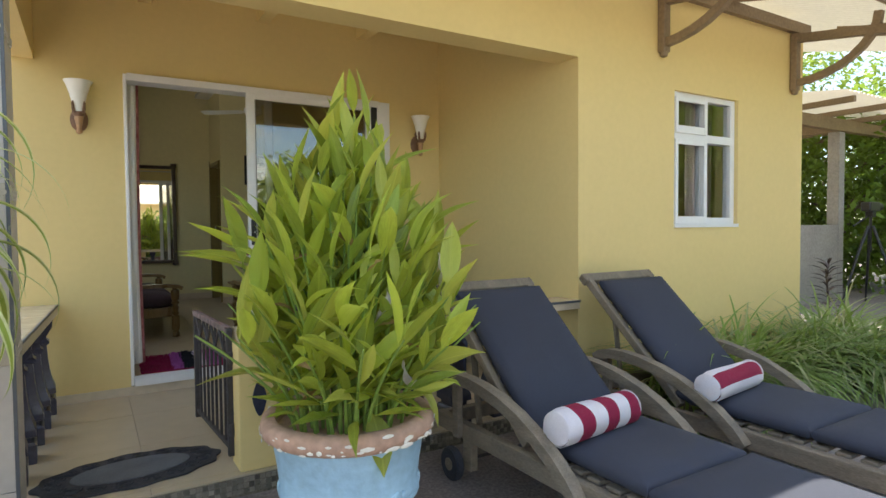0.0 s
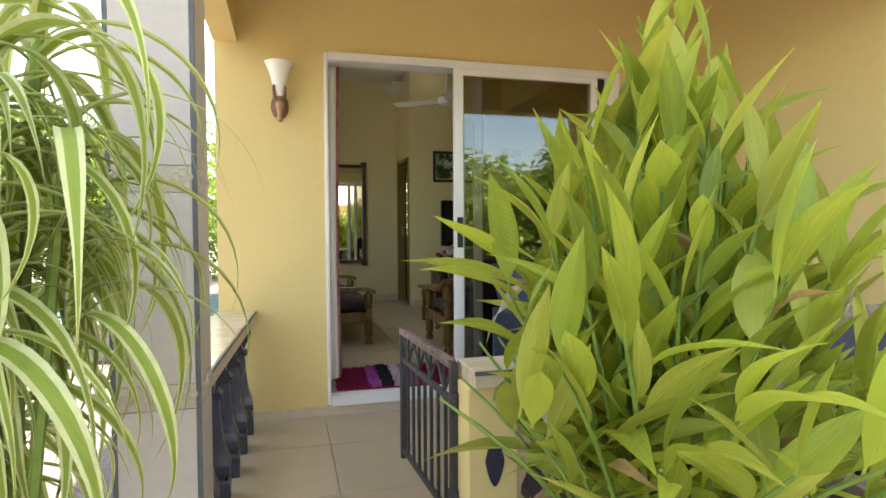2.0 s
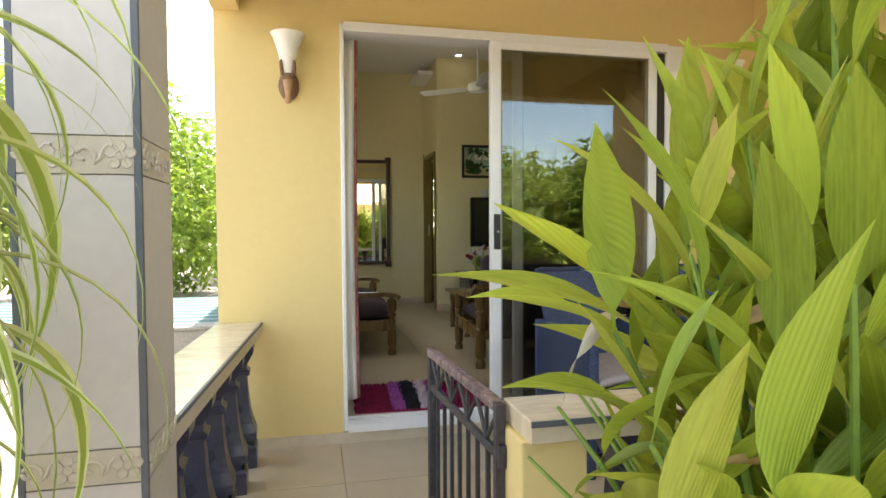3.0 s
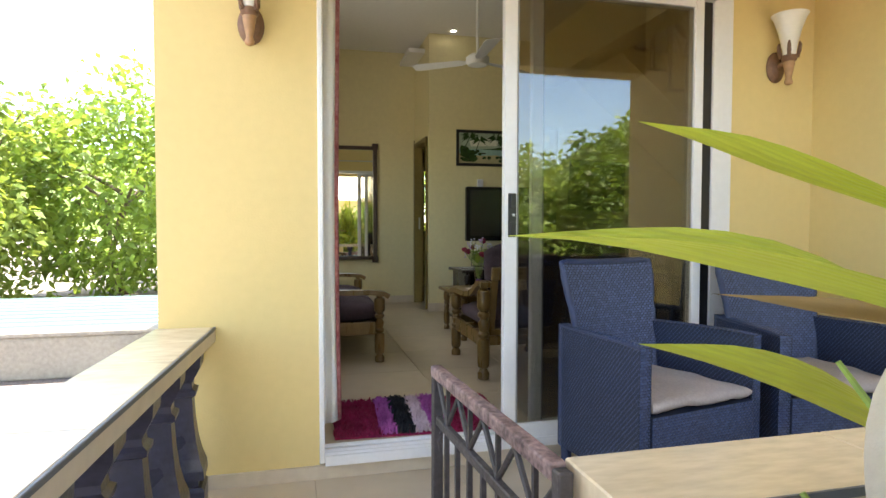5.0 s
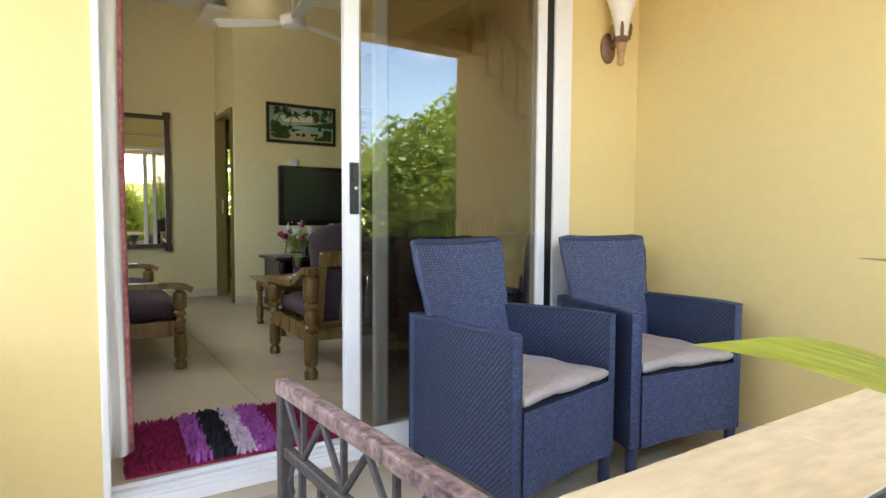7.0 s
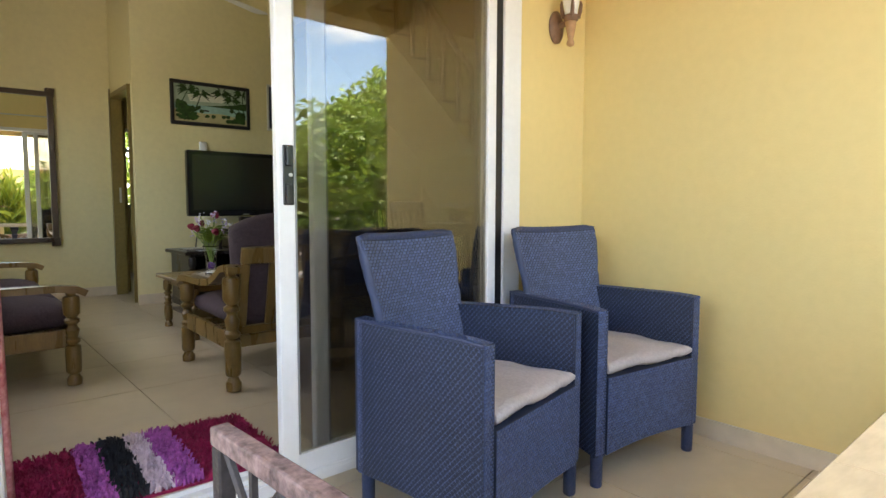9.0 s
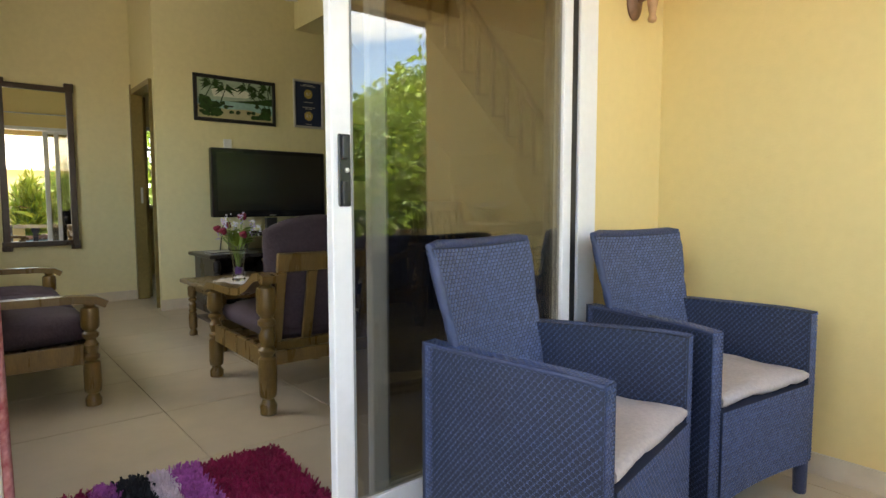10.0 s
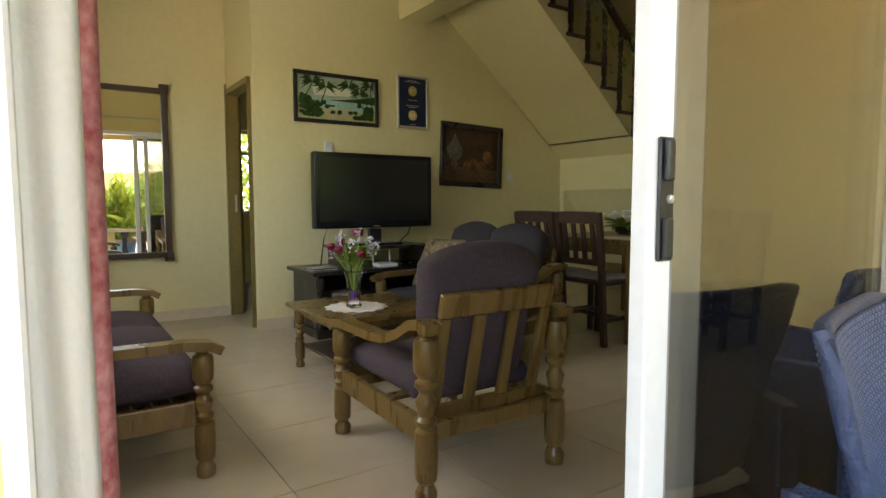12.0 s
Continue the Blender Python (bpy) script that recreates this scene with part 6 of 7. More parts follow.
for cx, cz, r in ((-0.05, -0.10, 0.05), (0.03, -0.08, 0.055), (0.12, -0.09, 0.05), (0.19, 0.0, 0.06), (0.02, -0.14, 0.035)):
    flat(st, "print_fruit", [(cx + r * math.cos(q), cz + r * math.sin(q)) for q in [2 * math.pi * k / 20 for k in range(20)]], 3, mat("still_life_fruit", (0.16, 0.075, 0.03), 0.4, 0.6, 9))

# wall mirror
mi = thing("wall_mirror", 0.60, 4.807, 1.283, "tall mirror in a dark carved wooden frame", "mirror", rz=-1.8)
part("mirror_glass", bx(-0.225, 0.225, -0.022, -0.014, -0.655, 0.66), MIRROR, mi, "silvered mirror glass")
part("backing", bx(-0.25, 0.25, -0.013, -0.003, -0.69, 0.69), DARKWOOD, mi)
for x in (-0.25, 0.25):
    part("frame_side", bx(x - 0.026, x + 0.026, -0.045, -0.003, -0.70, 0.70, 0.006), DARKWOOD, mi)
    for z in (-0.715, 0.715):
        part("corner_boss", bx(x - 0.038, x + 0.038, -0.05, -0.003, z - 0.02, z + 0.02, 0.008), DARKWOOD, mi)
part("frame_top", bx(-0.285, 0.285, -0.048, -0.003, 0.655, 0.70, 0.006), DARKWOOD, mi)
part("frame_bottom", bx(-0.285, 0.285, -0.048, -0.003, -0.70, -0.655, 0.006), DARKWOOD, mi)

# inner door frame with the leaf folded back
df = thing("inner_door", 1.40, 4.465, FLOOR_IN, "olive brown inner door standing open in its frame", "door")
df["kind"] = "structure"
part("jamb", bx(-0.05, 0.05, 0.305, 0.35, 0, 2.0, 0.004, 1), OLIVE, df)
part("jamb", bx(-0.05, 0.05, -0.340, -0.333, 0, 2.0), OLIVE, df)
part("head", bx(-0.05, 0.05, -0.333, 0.305, 1.955, 2.0), OLIVE, df)
part("architrave", bx(-0.056, -0.0505, 0.30, 0.349, 0, 2.045), OLIVE, df)
leaf = part("door_leaf", bx(0.045, 0.085, 0.36, 1.0, 0.01, 1.95, 0.003, 1), OLIVE, df)
hd = part("handle_plate", bx(0.0, 0.02, 0.300, 0.3045, 0.93, 1.08, 0.003, 1), SILVER, df, "steel strike plate")
wn2 = thing("window_back", 2.25, 7.0, 0.9, "white framed back room window", "window")
wn2["kind"] = "structure"
for x in (-0.5, -0.02, 0.46):
    part("frame", bx(x, x + 0.04, -0.03, 0.03, 0, 1.05), ALU, wn2)
for z in (0, 0.74, 1.01):
    part("crossbar", bx(-0.46, 0.46, -0.028, 0.028, z, z + 0.04), ALU, wn2)
for x in (-0.46, 0.02):
    g = part("pane", bx(x, x + 0.44, -0.004, 0.0, 0.04, 1.01), CLEAR, wn2)
    g.visible_shadow = False
wr = thing("clothes_rack", 1.98, 5.3, FLOOR_IN, "dark folding rack in the back room", "rack")
for z in (0.3, 0.55, 0.8):
    part("bar", sweep(bmesh.new(), [(-0.25, 0, z), (0.25, 0, z)], 0.012, 8), BLACK, wr)
for x in (-0.25, 0.25):
    part("leg", sweep(bmesh.new(), [(x, -0.15, 0), (x, 0, 0.8)], 0.012, 8), BLACK, wr)
    part("leg", sweep(bmesh.new(), [(x, 0.15, 0), (x, 0, 0.8)], 0.012, 8), BLACK, wr)

# window frame added around the fill lamp's opening; no view shows it
lw = thing("window_left", -0.515, 2.25, LZ0, "white framed window over the sofa, unseen, added for the room's fill light", "window")
lw["kind"] = "structure"
for y in (-1.05, -0.02, 1.01):
    part("frame", bx(0.04, 0.08, y, y + 0.04, 0, LZ1 - LZ0), ALU, lw)
for z in (0, LZ1 - LZ0 - 0.04):
    part("crossbar", bx(0.042, 0.078, -1.01, 1.01, z, z + 0.04), ALU, lw)

# ceiling fan and downlight
fan = thing("ceiling_fan", 1.42, 2.35, 2.36, "white three-bladed ceiling fan on a rod", "ceiling fan")
part("motor", lathe(bmesh.new(), [(0.02, 0), (0.085, 0.012), (0.10, 0.04), (0.10, 0.075), (0.07, 0.10), (0.02, 0.115)], 28), WHITE, fan, smooth=50)
part("rod", lathe(bmesh.new(), [(0.012, 0.1), (0.012, 0.75)], 10), WHITE, fan)
part("canopy", lathe(bmesh.new(), [(0.03, 0.72), (0.06, 0.76), (0.065, 0.80)], 20), WHITE, fan, smooth=50)
for k in range(3):
    b = bmesh.new()
    prism(b, [(0.09, -0.02), (0.16, -0.05), (0.55, -0.065), (0.60, -0.05), (0.60, 0.05), (0.55, 0.065), (0.16, 0.05), (0.09, 0.02)], 0.045, 0.051, "z")
    part("blade", b, WHITE, fan, at=pose(0, 0, 0, 0, 0, 25 + 120 * k) @ pose(0, 0, 0, 9))
sp = thing("downlight", 1.60, 3.83, 3.146, "small lit recessed ceiling downlight", "downlight")
part("ring", lathe(bmesh.new(), [(0.03, 0.006), (0.05, 0.0), (0.055, 0.006), (0.055, 0.013)], 20), WHITE, sp)
em = bpy.data.materials.new("lamp_glow")
em.use_nodes = True
em.node_tree.nodes["Principled BSDF"].inputs["Emission Color"].default_value = (1, 0.95, 0.85, 1)
em.node_tree.nodes["Principled BSDF"].inputs["Emission Strength"].default_value = 4.0
part("bulb", lathe(bmesh.new(), [(0.0, 0.004), (0.028, 0.004), (0.028, 0.008), (0.0, 0.008)], 16, None, False), em, sp, "glowing lamp")

# shaggy rug
rug = thing("shaggy_rug", 0.490, 0.385, FLOOR_IN, "crimson shaggy rug with purple, black and white stripes", "rug", rz=-3)
part("backing", bx(-0.405, 0.405, -0.255, 0.255, 0, 0.010), RUGRED, rug)
rng = random.Random(21)


def tufts(x0, x1, m, h, name):
    """Short bent strands set close together."""
    verts, faces = [], []
    nx, ny = max(2, int((x1 - x0) / 0.0085)), 60
    for i in range(nx):
        for j in range(ny):
            x = x0 + (x1 - x0) * (i + rng.random()) / nx
            y = -0.255 + 0.51 * (j + rng.random()) / ny
            a, l = rng.uniform(0, 6.28), h * rng.uniform(0.7, 1.3)
            lx, ly = 0.012 * rng.uniform(-1, 1), 0.012 * rng.uniform(-1, 1)
            c, s = 0.0045 * math.cos(a), 0.0045 * math.sin(a)
            k = len(verts)
            verts += [(x - c, y - s, 0.008), (x + c, y + s, 0.008), (x + c + lx, y + s + ly, 0.008 + l), (x - c + lx, y - s + ly, 0.008 + l * 0.9)]
            faces.append((k, k + 1, k + 2, k + 3))
    ob = new(name, raw(name, verts, faces, m))
    ob.parent = rug


for x0, x1, m, h in ((-0.405, -0.195, RUGRED, 0.022), (-0.195, -0.125, RUGPURPLE, 0.032), (-0.125, -0.035, RUGBLACK, 0.032), (-0.035, 0.035, RUGWHITE, 0.032), (0.035, 0.125, RUGPURPLE, 0.032), (0.125, 0.405, RUGRED, 0.022)):
    tufts(x0, x1, m, h, "pile_stripe")


# dining corner
def dining_chair(m):
    t = thing("dining_chair", 0, 0, 0, "dark stained wooden dining chair with slatted back", "chair", "dining chairs")
    t.matrix_basis = m
    for s in (-1, 1):
        b = bmesh.new()
        ribbon(b, [(0.03, 0.0), (0.0, 0.44), (-0.02, 0.7), (-0.055, 0.94)], 0.04, 0.036)
        bmesh.ops.transform(b, matrix=Matrix.Translation((s * 0.19, 0, 0)), verts=b.verts)
        part("rear_leg", b, DARKWOOD, t)
        part("front_leg", bx(s * 0.19 - 0.018, s * 0.19 + 0.018, 0.37, 0.406, 0, 0.43, 0.003, 1), DARKWOOD, t)
        part("side_stretcher", bx(s * 0.19 - 0.01, s * 0.19 + 0.01, 0.03, 0.37, 0.17, 0.20), DARKWOOD, t)
    part("seat", bx(-0.215, 0.215, -0.005, 0.42, 0.43, 0.455, 0.006), DARKWOOD, t)
    part("seat_pad", cushion(bmesh.new(), -0.19, 0.19, 0.03, 0.40, 0.456, 0.485, 0.006), SEATPAD, t, smooth=60)
    part("stretcher", bx(-0.17, 0.17, 0.18, 0.20, 0.17, 0.20), DARKWOOD, t)
    for z0, z1, dy in ((0.86, 0.945, -0.052), (0.57, 0.61, -0.012)):
        part("back_rail", bx(-0.172, 0.172, dy - 0.012, dy + 0.012, z0, z1, 0.004, 1), DARKWOOD, t)
    for k in range(4):
        x = -0.13 + 0.0867 * k
        b = bmesh.new()
        ribbon(b, [(-0.012, 0.61), (-0.028, 0.74), (-0.05, 0.86)], 0.036, 0.014)
        bmesh.ops.transform(b, matrix=Matrix.Translation((x, 0, 0)), verts=b.verts)
        part("back_slat", b, DARKWOOD, t)
    return t


c0 = dining_chair(pose(3.17, 2.29, FLOOR_IN, 0, 0, -90))
copy_thing(c0, pose(3.17, 2.74, FLOOR_IN, 0, 0, -90))
copy_thing(c0, pose(3.95, 1.55, FLOOR_IN, 0, 0, 0))
copy_thing(c0, pose(4.72, 2.35, FLOOR_IN, 0, 0, 90))
dt = thing("dining_table", 3.92, 2.48, FLOOR_IN, "honey wood dining table", "table")
part("tabletop", bx(-0.58, 0.58, -0.50, 0.50, 0.715, 0.745, 0.006), OAK, dt)
part("apron", bx(-0.53, 0.53, -0.45, 0.45, 0.635, 0.715), OAK, dt)
for x in (-0.53, 0.53):
    for y in (-0.45, 0.45):
        part("leg", bx(x - 0.03, x + 0.03, y - 0.03, y + 0.03, 0, 0.715, 0.004, 1), OAK, dt)
bq = thing("table_flowers", 4.0, 2.6, FLOOR_IN + 0.746, "low arrangement of white flowers and leaves", "flowers")
part("bowl", lathe(bmesh.new(), [(0.05, 0), (0.07, 0.02), (0.085, 0.06), (0.08, 0.06), (0.06, 0.02)], 20), BLACK, bq)
rng = random.Random(2)
b = bmesh.new()
for k in range(26):
    p = Vector((rng.gauss(0, 0.09), rng.gauss(0, 0.07), 0.13 + 0.07 * rng.random()))
    bmesh.ops.create_icosphere(b, subdivisions=1, radius=rng.uniform(0.012, 0.026), matrix=Matrix.Translation(p) @ Matrix.Diagonal((1, 1, 0.6, 1)))
tagged(part("white_flowers", b, PETALWHITE, bq), kind="stuff")
for k in range(34):
    a = k * 2.4
    ob = new("flower_leaf", broad_leaf("flower_leaf", 0.17, 0.045, 0.7, 0.3, TREELEAF, 5))
    ob.parent = bq
    ob.matrix_basis = frame_to(Vector((0.03 * math.cos(a), 0.03 * math.sin(a), 0.06)), (math.cos(a), math.sin(a), rng.uniform(0.2, 1.2)))
tr = thing("place_mat", 3.55, 2.2, FLOOR_IN + 0.746, "pale place mat on the dining table", "place mat")
part("mat_sheet", bx(-0.14, 0.14, -0.2, 0.2, 0, 0.004), LACE, tr)

# stair against the television wall, falling to the right
stair = thing("staircase", 4.0, 3.5, 0, "cream plastered stair with dark wooden treads and balustrade", "stairs")
stair["kind"] = "structure"
so = Matrix.Translation((-4.0, -3.5, 0))
RISE, RUN, X0, Z0, YN = 0.193, 0.21, 3.62, 2.60, 2.92
outline = []
for k in range(-2, 11):
    x, z = X0 + RUN * k, Z0 - RISE * k
    outline += [(x - RUN, z), (x, z)]
x_end = X0 + RUN * 10
b = bmesh.new()
prism(b, [(x, z) for x, z in outline] + [(x_end, 0.35), (5.35, 0.35), (4.64, 1.17), (4.64, 1.50), (3.73, 2.27), (2.99, 2.88)], YN, 3.985, "y")
part("flight", b, CREAM, stair, at=so)
b = bmesh.new()
prism(b, [(4.64, 1.17), (5.35, 0.35), (5.35, 0.03), (4.66, 0.03)], 3.93, 3.985, "y")
part("niche_back", b, CREAM, stair, at=so)
for k in range(-2, 11):
    x, z = X0 + RUN * k, Z0 - RISE * k
    part("tread", bx(x - RUN, x + 0.02, YN - 0.015, 3.985, z, z + 0.03, 0.005), DARKWOOD, stair, at=so)
    if k < 10:
        part("spindle", lathe(bmesh.new(), turned_post(0.72, 0.024), 10, Matrix.Translation((x - RUN / 2, YN + 0.05, z + 0.03))), DARKWOOD, stair, smooth=40, at=so)
part("banister", sweep(bmesh.new(), [(X0 - RUN * 1.5, YN + 0.05, Z0 + RISE + 0.78), (X0 + RUN * 9, YN + 0.05, Z0 - RISE * 9.5 + 0.78)], 0.035, 10), DARKWOOD, stair, at=so)
part("newel_post", bx(X0 + RUN * 9 - 0.05, X0 + RUN * 9 + 0.05, YN, YN + 0.1, 0.03, 1.5, 0.01), DARKWOOD, stair, at=so)
vine = thing("ivy_garland", 3.9, YN - 0.02, 2.3, "trailing artificial ivy wound on the stair balustrade", "garland")
rng = random.Random(17)
for k in range(90):
    u = rng.random()
    p = Vector((X0 - 3.9 + RUN * 9 * u + rng.gauss(0, 0.05), rng.uniform(-0.03, 0.08), Z0 - 2.3 - RISE * 9 * u + 0.15 + 0.6 * rng.random()))
    ob = new("ivy_leaf", bpy.data.meshes["vase_leaf"])
    ob.parent = vine
    s = rng.uniform(0.5, 1.0)
    ob.matrix_basis = frame_to(p, (rng.uniform(-1, 1), rng.uniform(-1, 0.3), rng.uniform(-1, 0.3))) @ Matrix.Diagonal((s, s, s, 1))
part("vine_stem", sweep(bmesh.new(), [(X0 - 3.9 + RUN * 9 * k / 40, 0.02 + 0.03 * math.sin(k), Z0 - 2.3 - RISE * 9 * k / 40 + 0.45 + 0.12 * math.sin(k * 0.9)) for k in range(41)], 0.006, 5), STEM, vine)


# ---------- garden and distance ----------
def leaf_cloud(rng, centre, radii, n, size, lump=0.35, floor=None, shell=0.55):
    """Vertices and faces of n small bent leaves filling an uneven crown."""
    off = Vector((rng.uniform(-9, 9), rng.uniform(-9, 9), rng.uniform(-9, 9)))
    verts, faces = [], []
    while len(faces) < 2 * n:
        d = Vector((rng.gauss(0, 1), rng.gauss(0, 1), rng.gauss(0, 1))).normalized()
        k = 1 + lump * noise.noise(d * 2.3 + off) * 1.6 + 0.22 * noise.noise(d * 6 + off)
        r = (shell + (1 - shell) * rng.random() ** 0.6) * k
        p = Vector((d.x * radii[0], d.y * radii[1], d.z * radii[2])) * r
        if noise.noise(p * 1.7 + off) < -0.28:
            continue
        p += Vector(centre)
        if floor is not None and p.z < floor:
            continue
        a = Vector((rng.gauss(0, 1), rng.gauss(0, 1), rng.gauss(0, 0.7))) + d * 0.6
        a.normalize()
        s = a.cross(Vector((rng.gauss(0, 1), rng.gauss(0, 1), rng.gauss(0, 1)))).normalized()
        l = size * rng.uniform(0.6, 1.3)
        w = l * 0.24
        i = len(verts)
        mid = p + a * l * 0.5 + Vector((0, 0, -0.04 * l))
        verts += [p, mid + s * w, mid - s * w, p + a * l + Vector((0, 0, -0.22 * l))]
        faces += [(i, i + 1, i + 2), (i + 1, i + 3, i + 2)]
    return verts, faces


def tree(name, x, y, h, radii, n, size, m, seed, label, cz=None, trunk=0.09, group=""):
    rng = random.Random(seed)
    t = thing(name, x, y, GROUND, label, "tree" if name == "tree" else "bush", group)
    cz = cz if cz is not None else h - radii[2]
    b = bmesh.new()
    bend = [(0.10 * math.sin(k * 1.3 + seed), 0.10 * math.cos(k * 1.7 + seed), cz * k / 5 - (0.05 if k == 0 else 0)) for k in range(6)]
    sweep(b, bend, [trunk * (1.15 - 0.14 * k) for k in range(6)], 8)
    part("trunk", b, BARK, t, smooth=60)
    for k in range(7):
        a = k * 2.4 + seed
        e = Vector((radii[0] * 0.7 * math.cos(a), radii[1] * 0.7 * math.sin(a), cz + radii[2] * rng.uniform(-0.2, 0.6)))
        s = Vector(bend[2 + k % 4])
        part("limb", sweep(bmesh.new(), [s, s.lerp(e, 0.5) + Vector((0, 0, 0.1)), e], [trunk * 0.5, trunk * 0.35, trunk * 0.12], 6), BARK, t)
    v, f = leaf_cloud(rng, (0, 0, cz), radii, int(n * 1.8), size, floor=0.02)
    c = new("crown", raw("crown", v, f, m))
    c.parent = t
    tagged(c, kind="stuff")
    return t


# hedge and trees facing the terrace
for k, (x, y, h, r, n) in enumerate(((4.2, -9.2, 2.6, 1.5, 4200), (6.4, -8.0, 2.9, 1.6, 5200), (8.6, -7.2, 3.0, 1.6, 5200), (10.8, -6.4, 3.3, 1.8, 5200), (13.4, -5.6, 3.4, 1.9, 4200), (2.2, -10.6, 2.3, 1.3, 2600), (9.6, -10.2, 4.6, 2.0, 4200), (14.0, -9.5, 5.0, 2.4, 4200))):
    tree("hedge_bush" if h < 4 else "tree", x, y, h, (r, r, h * 0.52), n, 0.17 if h < 4 else 0.24, TREELEAF if k % 2 else TREELEAF2, 30 + k, "dense leafy green garden bush in sunlight" if h < 4 else "tall leafy green garden tree", h * 0.52, 0.07, "garden bushes")
# bushes at the far end of the front wall
for k, (x, y, h, r, n) in enumerate(((12.2, 1.2, 3.4, 1.5, 4200), (13.0, -1.0, 2.6, 1.6, 3600), (14.5, 3.2, 5.2, 2.2, 4200), (11.2, 4.6, 4.4, 1.8, 3600), (16.5, 0.2, 5.6, 2.6, 3600))):
    tree("hedge_bush" if h < 4 else "tree", x, y, h, (r, r, h * 0.52), n, 0.17, TREELEAF2 if k % 2 else TREELEAF, 60 + k, "leafy green bush beyond the house" if h < 4 else "leafy green tree beyond the house", h * 0.52, 0.09, "garden bushes")
# trees past the balustrade
for k, (x, y, h, r, n) in enumerate(((-3.1, 8.6, 3.5, 1.5, 4600), (-5.2, 7.4, 3.7, 1.7, 4600), (-2.3, 12.5, 3.9, 1.8, 3600), (-7.6, 5.2, 4.2, 1.9, 3600), (-5.0, 2.2, 1.9, 0.9, 2600), (-6.5, -1.5, 2.6, 1.4, 3000))):
    tree("tree" if h > 3 else "hedge_bush", x, y, h, (r, r, h * 0.5), n, 0.16, TREELEAF2 if k % 2 else TREELEAF, 90 + k, "leafy tree past the terrace balustrade", h * 0.5, 0.08, "trees past the balustrade")
# greenery outside the back room window
tree("hedge_bush", 2.6, 9.6, 2.9, (1.6, 1.0, 1.5), 3600, 0.16, TREELEAF2, 120, "leafy green bush behind the house", 1.5, 0.06)

# neighbour's wall and teal roof past the balustrade
nw = thing("garden_wall", -2.6, 2.6, GROUND, "low grey stone garden wall", "wall")
part("wall_body", bx(-3.0, 1.95, -0.1, 0.1, 0, 0.325, 0.012), CONCRETE, nw)
part("coping", bx(-3.0, 1.95, -0.12, 0.12, 0.325, 0.36, 0.010), CONCRETE, nw)
sh = thing("garden_shed", -2.7, 3.6, GROUND, "low tank house with a pale teal sheet roof", "shed")
part("wall_block", bx(-2.4, 1.8, -0.7, 0.8, 0, 0.27), CONCRETE, sh)
b = bmesh.new()
prof = []
for k in range(9):
    y = -0.86 + 0.215 * k
    prof += [(y, 0.338 + 0.004 * k), (y + 0.165, 0.338 + 0.004 * k), (y + 0.178, 0.356 + 0.004 * k), (y + 0.202, 0.356 + 0.004 * k)]
prism(b, prof + [(y, z - 0.006) for y, z in reversed(prof)], -2.5, 1.85)
part("roof_sheet", b, TEAL, sh)

# open shelter beyond the house end
sl = thing("garden_shelter", 10.2, 0.3, GROUND, "open shelter with a corrugated roof on pale posts", "shelter")
for x, y in ((0, 0), (3.0, 0.2), (0.2, 3.0)):
    part("post", bx(x - 0.09, x + 0.09, y - 0.09, y + 0.09, 0, 2.72, 0.01), CONCRETE, sl)
part("ring_beam", bx(-1.7, 3.6, -0.14, -0.02, 2.72, 2.9), BEAMWOOD, sl)
part("ring_beam", bx(-0.1, 0.05, -0.02, 3.3, 2.72, 2.9), BEAMWOOD, sl)
for k in range(6):
    part("rafter", bx(-1.5 + k, -1.43 + k, -0.9, 3.4, 2.9, 2.98), BEAMWOOD, sl)
verts, faces = [], []
xs = np.arange(-1.9, 3.9, 0.03)
for y, z in ((-1.0, 2.96), (3.6, 3.5)):
    for x in xs:
        verts.append((x, y, z + 0.03 + 0.012 * math.sin(2 * math.pi * x / 0.12)))
n = len(xs)
for i in range(n - 1):
    faces.append((i, i + 1, n + i + 1, n + i))
o = new("roof_sheet", raw("roof_sheet", verts, faces, CORR, True))
o.parent = sl
part("low_wall", bx(-1.7, -0.1, -0.09, 0.09, 0, 1.22), CONCRETE, sl)

tp = thing("tripod", 9.85, -0.35, GROUND, "black camera tripod standing on the gravel", "tripod")
for k in range(3):
    a = 0.5 + k * 2.094
    part("leg", sweep(bmesh.new(), [(0.42 * math.cos(a), 0.42 * math.sin(a), 0), (0.2 * math.cos(a), 0.2 * math.sin(a), 0.72), (0.03 * math.cos(a), 0.03 * math.sin(a), 1.2)], [0.014, 0.02, 0.024], 8), BLACK, tp)
part("column", lathe(bmesh.new(), [(0.02, 0.8), (0.02, 1.35)], 10), BLACK, tp)
part("head", bx(-0.06, 0.06, -0.05, 0.05, 1.33, 1.42, 0.01), BLACK, tp)
cb = part("camera_body", bx(-0.17, 0.15, -0.07, 0.07, 1.42, 1.56, 0.02), BLACK, tp)
part("lens_hood", lathe(bmesh.new(), [(0.05, 0), (0.06, 0.12)], 16, Matrix.Translation((0.15, 0, 1.49)) @ pose(0, 0, 0, 0, 90)), BLACK, cb)
part("pan_handle", sweep(bmesh.new(), [(0, 0, 1.37), (-0.3, 0.1, 1.2)], 0.012, 8), BLACK, tp)


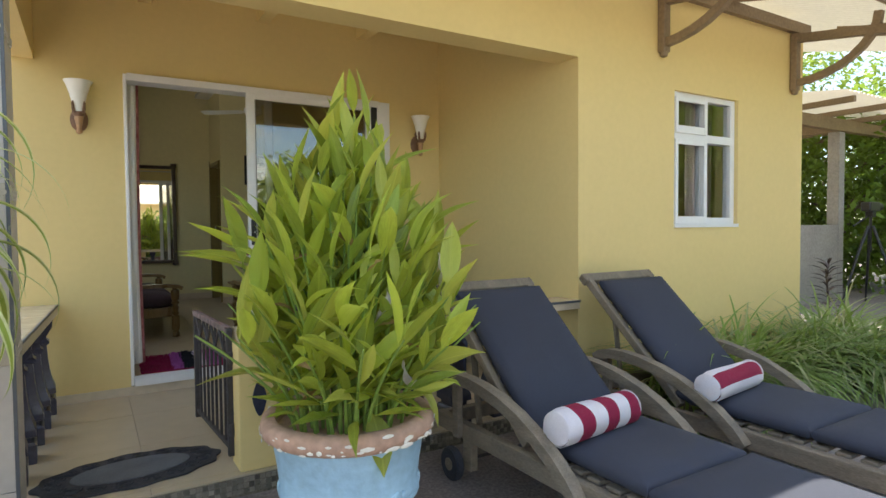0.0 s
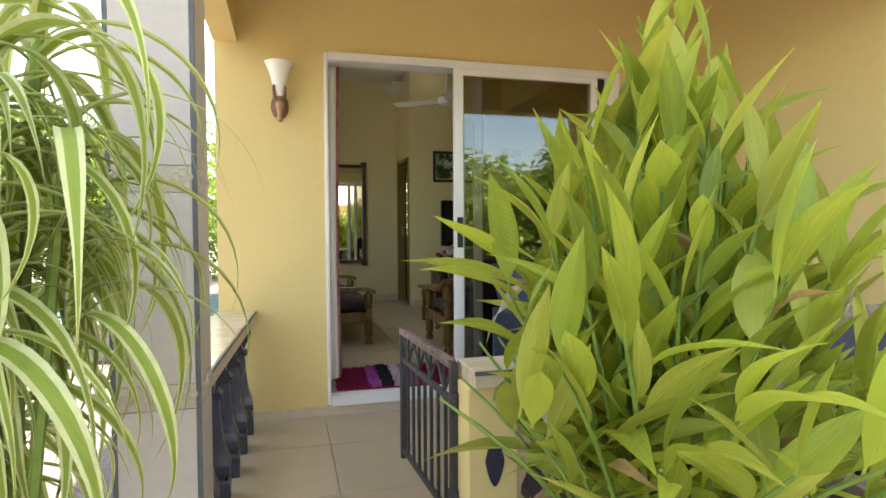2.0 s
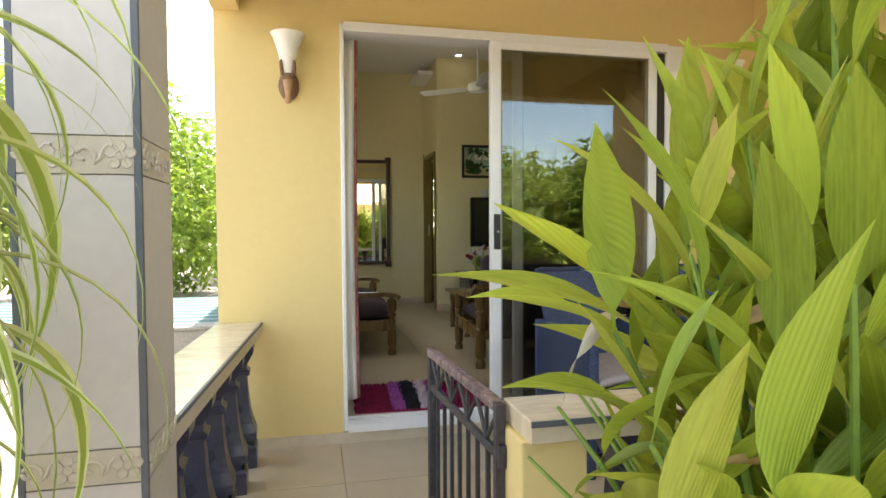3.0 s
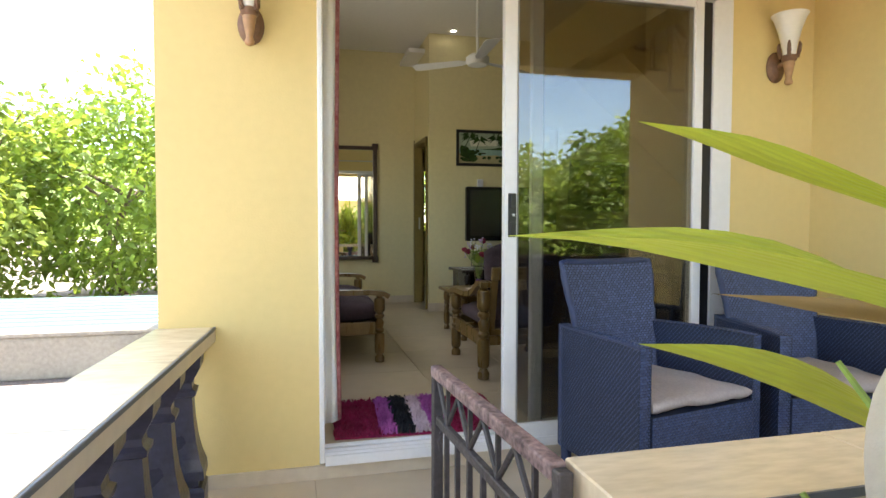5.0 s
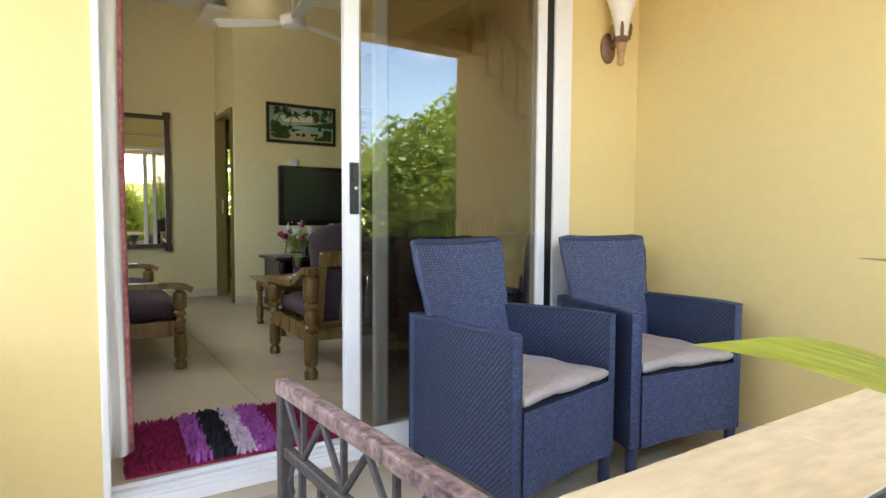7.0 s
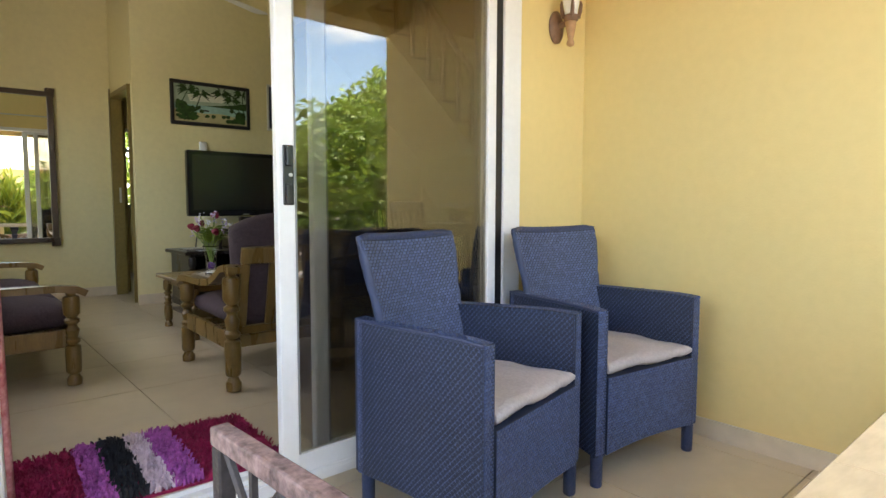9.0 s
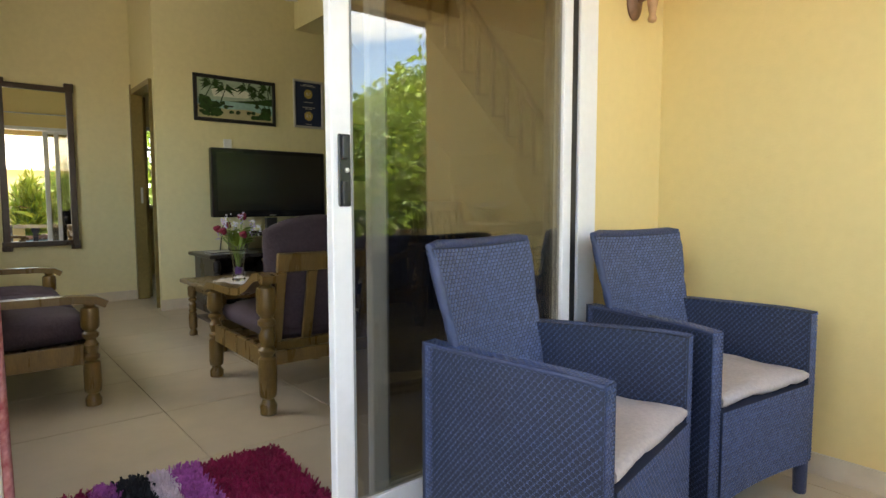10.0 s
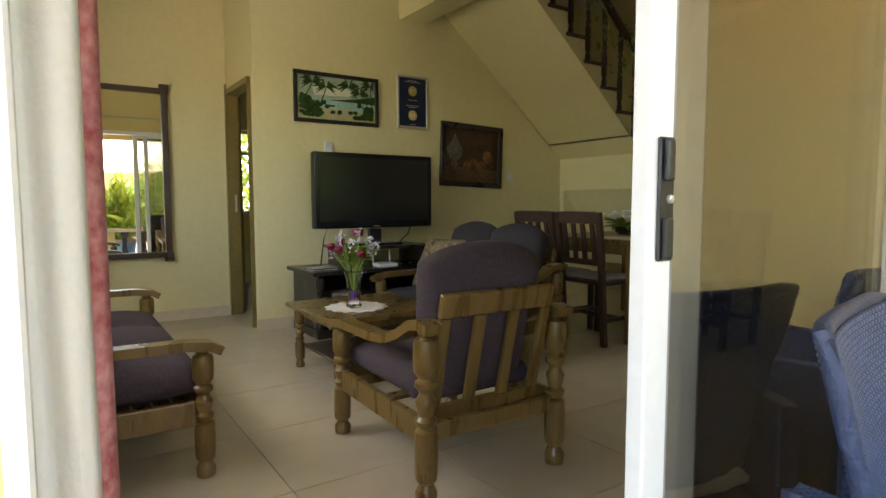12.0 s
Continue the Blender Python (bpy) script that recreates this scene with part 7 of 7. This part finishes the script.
def grass_clump(x, y, seed, n=170, L=0.62):
    rng = random.Random(seed)
    t = thing("grass_clump", x, y, GROUND, "clump of long arching green ornamental grass", "grass", "grass clumps by the wall")
    for tone in range(2):
        verts, faces = [], []
        for k in range(n if tone == 0 else n // 3):
            a = rng.uniform(0, 2 * math.pi)
            l = L * rng.uniform(0.6, 1.25)
            r0 = 0.14 * math.sqrt(rng.random())
            q = rng.uniform(0, 2 * math.pi)
            th0, bend = rng.uniform(0.95, 1.45), rng.uniform(1.1, 2.3)
            px, pz = 0.0, 0.0
            w = rng.uniform(0.006, 0.012)
            s = (-math.sin(a), math.cos(a))
            i0 = len(verts)
            seg = 7
            for i in range(seg + 1):
                u = i / seg
                th = th0 - bend * u
                if i:
                    px += l / seg * math.cos(th)
                    pz += l / seg * math.sin(th)
                ww = w * (1 - u ** 3)
                bx_, by_ = r0 * math.cos(q) + px * math.cos(a), r0 * math.sin(q) + px * math.sin(a)
                verts += [(bx_ + s[0] * ww, by_ + s[1] * ww, max(0.01, pz)), (bx_ - s[0] * ww, by_ - s[1] * ww, max(0.01, pz))]
            for i in range(seg):
                c = i0 + 2 * i
                faces.append((c, c + 1, c + 3, c + 2))
        o = new("tuft", raw("tuft", verts, faces, (GRASS, GRASSPALE)[tone]))
        o.parent = t
        tagged(o, "" if tone == 0 else "pale straw coloured blades", kind="stuff")


for k, (x, y) in enumerate(((3.35, -2.08), (3.75, -2.12), (4.15, -2.05), (4.5, -2.2), (4.9, -2.08), (5.25, -2.2), (4.7, -2.5), (5.5, -1.9), (3.15, -2.0))):
    grass_clump(x, y, 200 + k, 240, 0.98)
cp = thing("cordyline", 6.6, -1.3, GROUND, "dark red-brown cordyline plant in the border", "plant")
part("stem", sweep(bmesh.new(), [(0, 0, 0), (0.02, 0, 0.4), (0, 0.02, 0.75)], 0.012, 6), BARK, cp)
COR = broad_leaf("cordyline_leaf", 0.20, 0.035, 0.9, 0.2, mat("dark_red_leaf", (0.06, 0.035, 0.025), 0.5, 0.3))
for k in range(34):
    a = k * 2.4
    o = new("cordyline_leaf", COR)
    o.parent = cp
    o.matrix_basis = frame_to(Vector((0, 0, 0.3 + 0.5 * k / 34)), (math.cos(a), math.sin(a), 0.5 + k / 34))

# house across the garden
nh = thing("neighbour_house", 0.5, -17.5, GROUND, "yellow single-storey house across the garden", "house")
part("wall", bx(-6, 4.0, -3, 0.0, 0, 2.55), YELLOW, nh)
b = bmesh.new()
prism(b, [(0.7, 2.45), (-1.5, 3.2), (-3.7, 2.45), (-3.7, 2.55), (-1.5, 3.3), (0.7, 2.55)], -6.5, 4.5)
part("roof", b, CORR, nh)
for x in (-4.5, -1.5, 1.5):
    w = part("window", bx(x, x + 1.0, -0.02, 0.03, 0.95, 2.0), ALU, nh)
    part("pane", bx(x + 0.06, x + 0.94, 0.03, 0.036, 1.01, 1.94), GLASS, w)


def hill(name, cx, cy, rx, ry, h, seed, label):
    """Wooded hill as a lumpy mound."""
    verts, faces = [], []
    N = 70
    for j in range(N + 1):
        for i in range(N + 1):
            u, v = 2 * i / N - 1, 2 * j / N - 1
            d = math.hypot(u, v)
            z = max(0, math.cos(min(1, d) * math.pi / 2)) ** 1.4 * h * (1 + 0.25 * noise.noise((u * 2 + seed, v * 2, 3)))
            z += (1.2 * abs(noise.noise((u * 22, v * 22, seed))) + 0.8 * noise.noise((u * 45, v * 45, seed))) * (h / 16) * (1 if d < 0.97 else 0)
            verts.append((cx + rx * u, cy + ry * v, GROUND - 0.4 + z))
    for j in range(N):
        for i in range(N):
            a = j * (N + 1) + i
            faces.append((a, a + 1, a + N + 2, a + N + 1))
    return tagged(new(name, raw(name, verts, faces, HILLMAT, True)), label, "hill", "", "structure")


hill("backdrop_hill_south", 75, -65, 60, 50, 26, 5, "wooded green hill across the garden")
hill("backdrop_hill_north", -55, 110, 60, 45, 17, 9, "wooded green hill behind the trees")


# ---------- floor tiles, one piece each ----------
def lay(parent, x_from, x_to, y_from, y_to, xo, yo, size, z, holes=()):
    cache = {}
    xs = [x_from] + [xo + size * k for k in range(-20, 30) if x_from + 0.02 < xo + size * k < x_to - 0.02] + [x_to]
    ys = [y_from] + [yo + size * k for k in range(-20, 30) if y_from + 0.02 < yo + size * k < y_to - 0.02] + [y_to]
    g = 0.0018
    for x0, x1 in zip(xs, xs[1:]):
        for y0, y1 in zip(ys, ys[1:]):
            key = (round(x1 - x0, 3), round(y1 - y0, 3))
            if key not in cache:
                w, d = key[0] / 2 - g, key[1] / 2 - g
                cache[key] = mesh_of(bx(-w, w, -d, d, -0.0075, 0.0, 0.0012, 1), "floor_tile", FLOOR_TILE)
            ob = new("floor_tile", cache[key])
            ob.parent = parent
            ob.location = ((x0 + x1) / 2, (y0 + y1) / 2, z)


lay(FLOOR_T, -0.62, SIDE, FRONT - 0.012, -0.001, -0.02, -0.5, 0.6, FT)
lay(FLOOR_L, -0.415, 6.6, 0.111, 4.815, 0.70, 0.72, 0.6, FLOOR_IN)
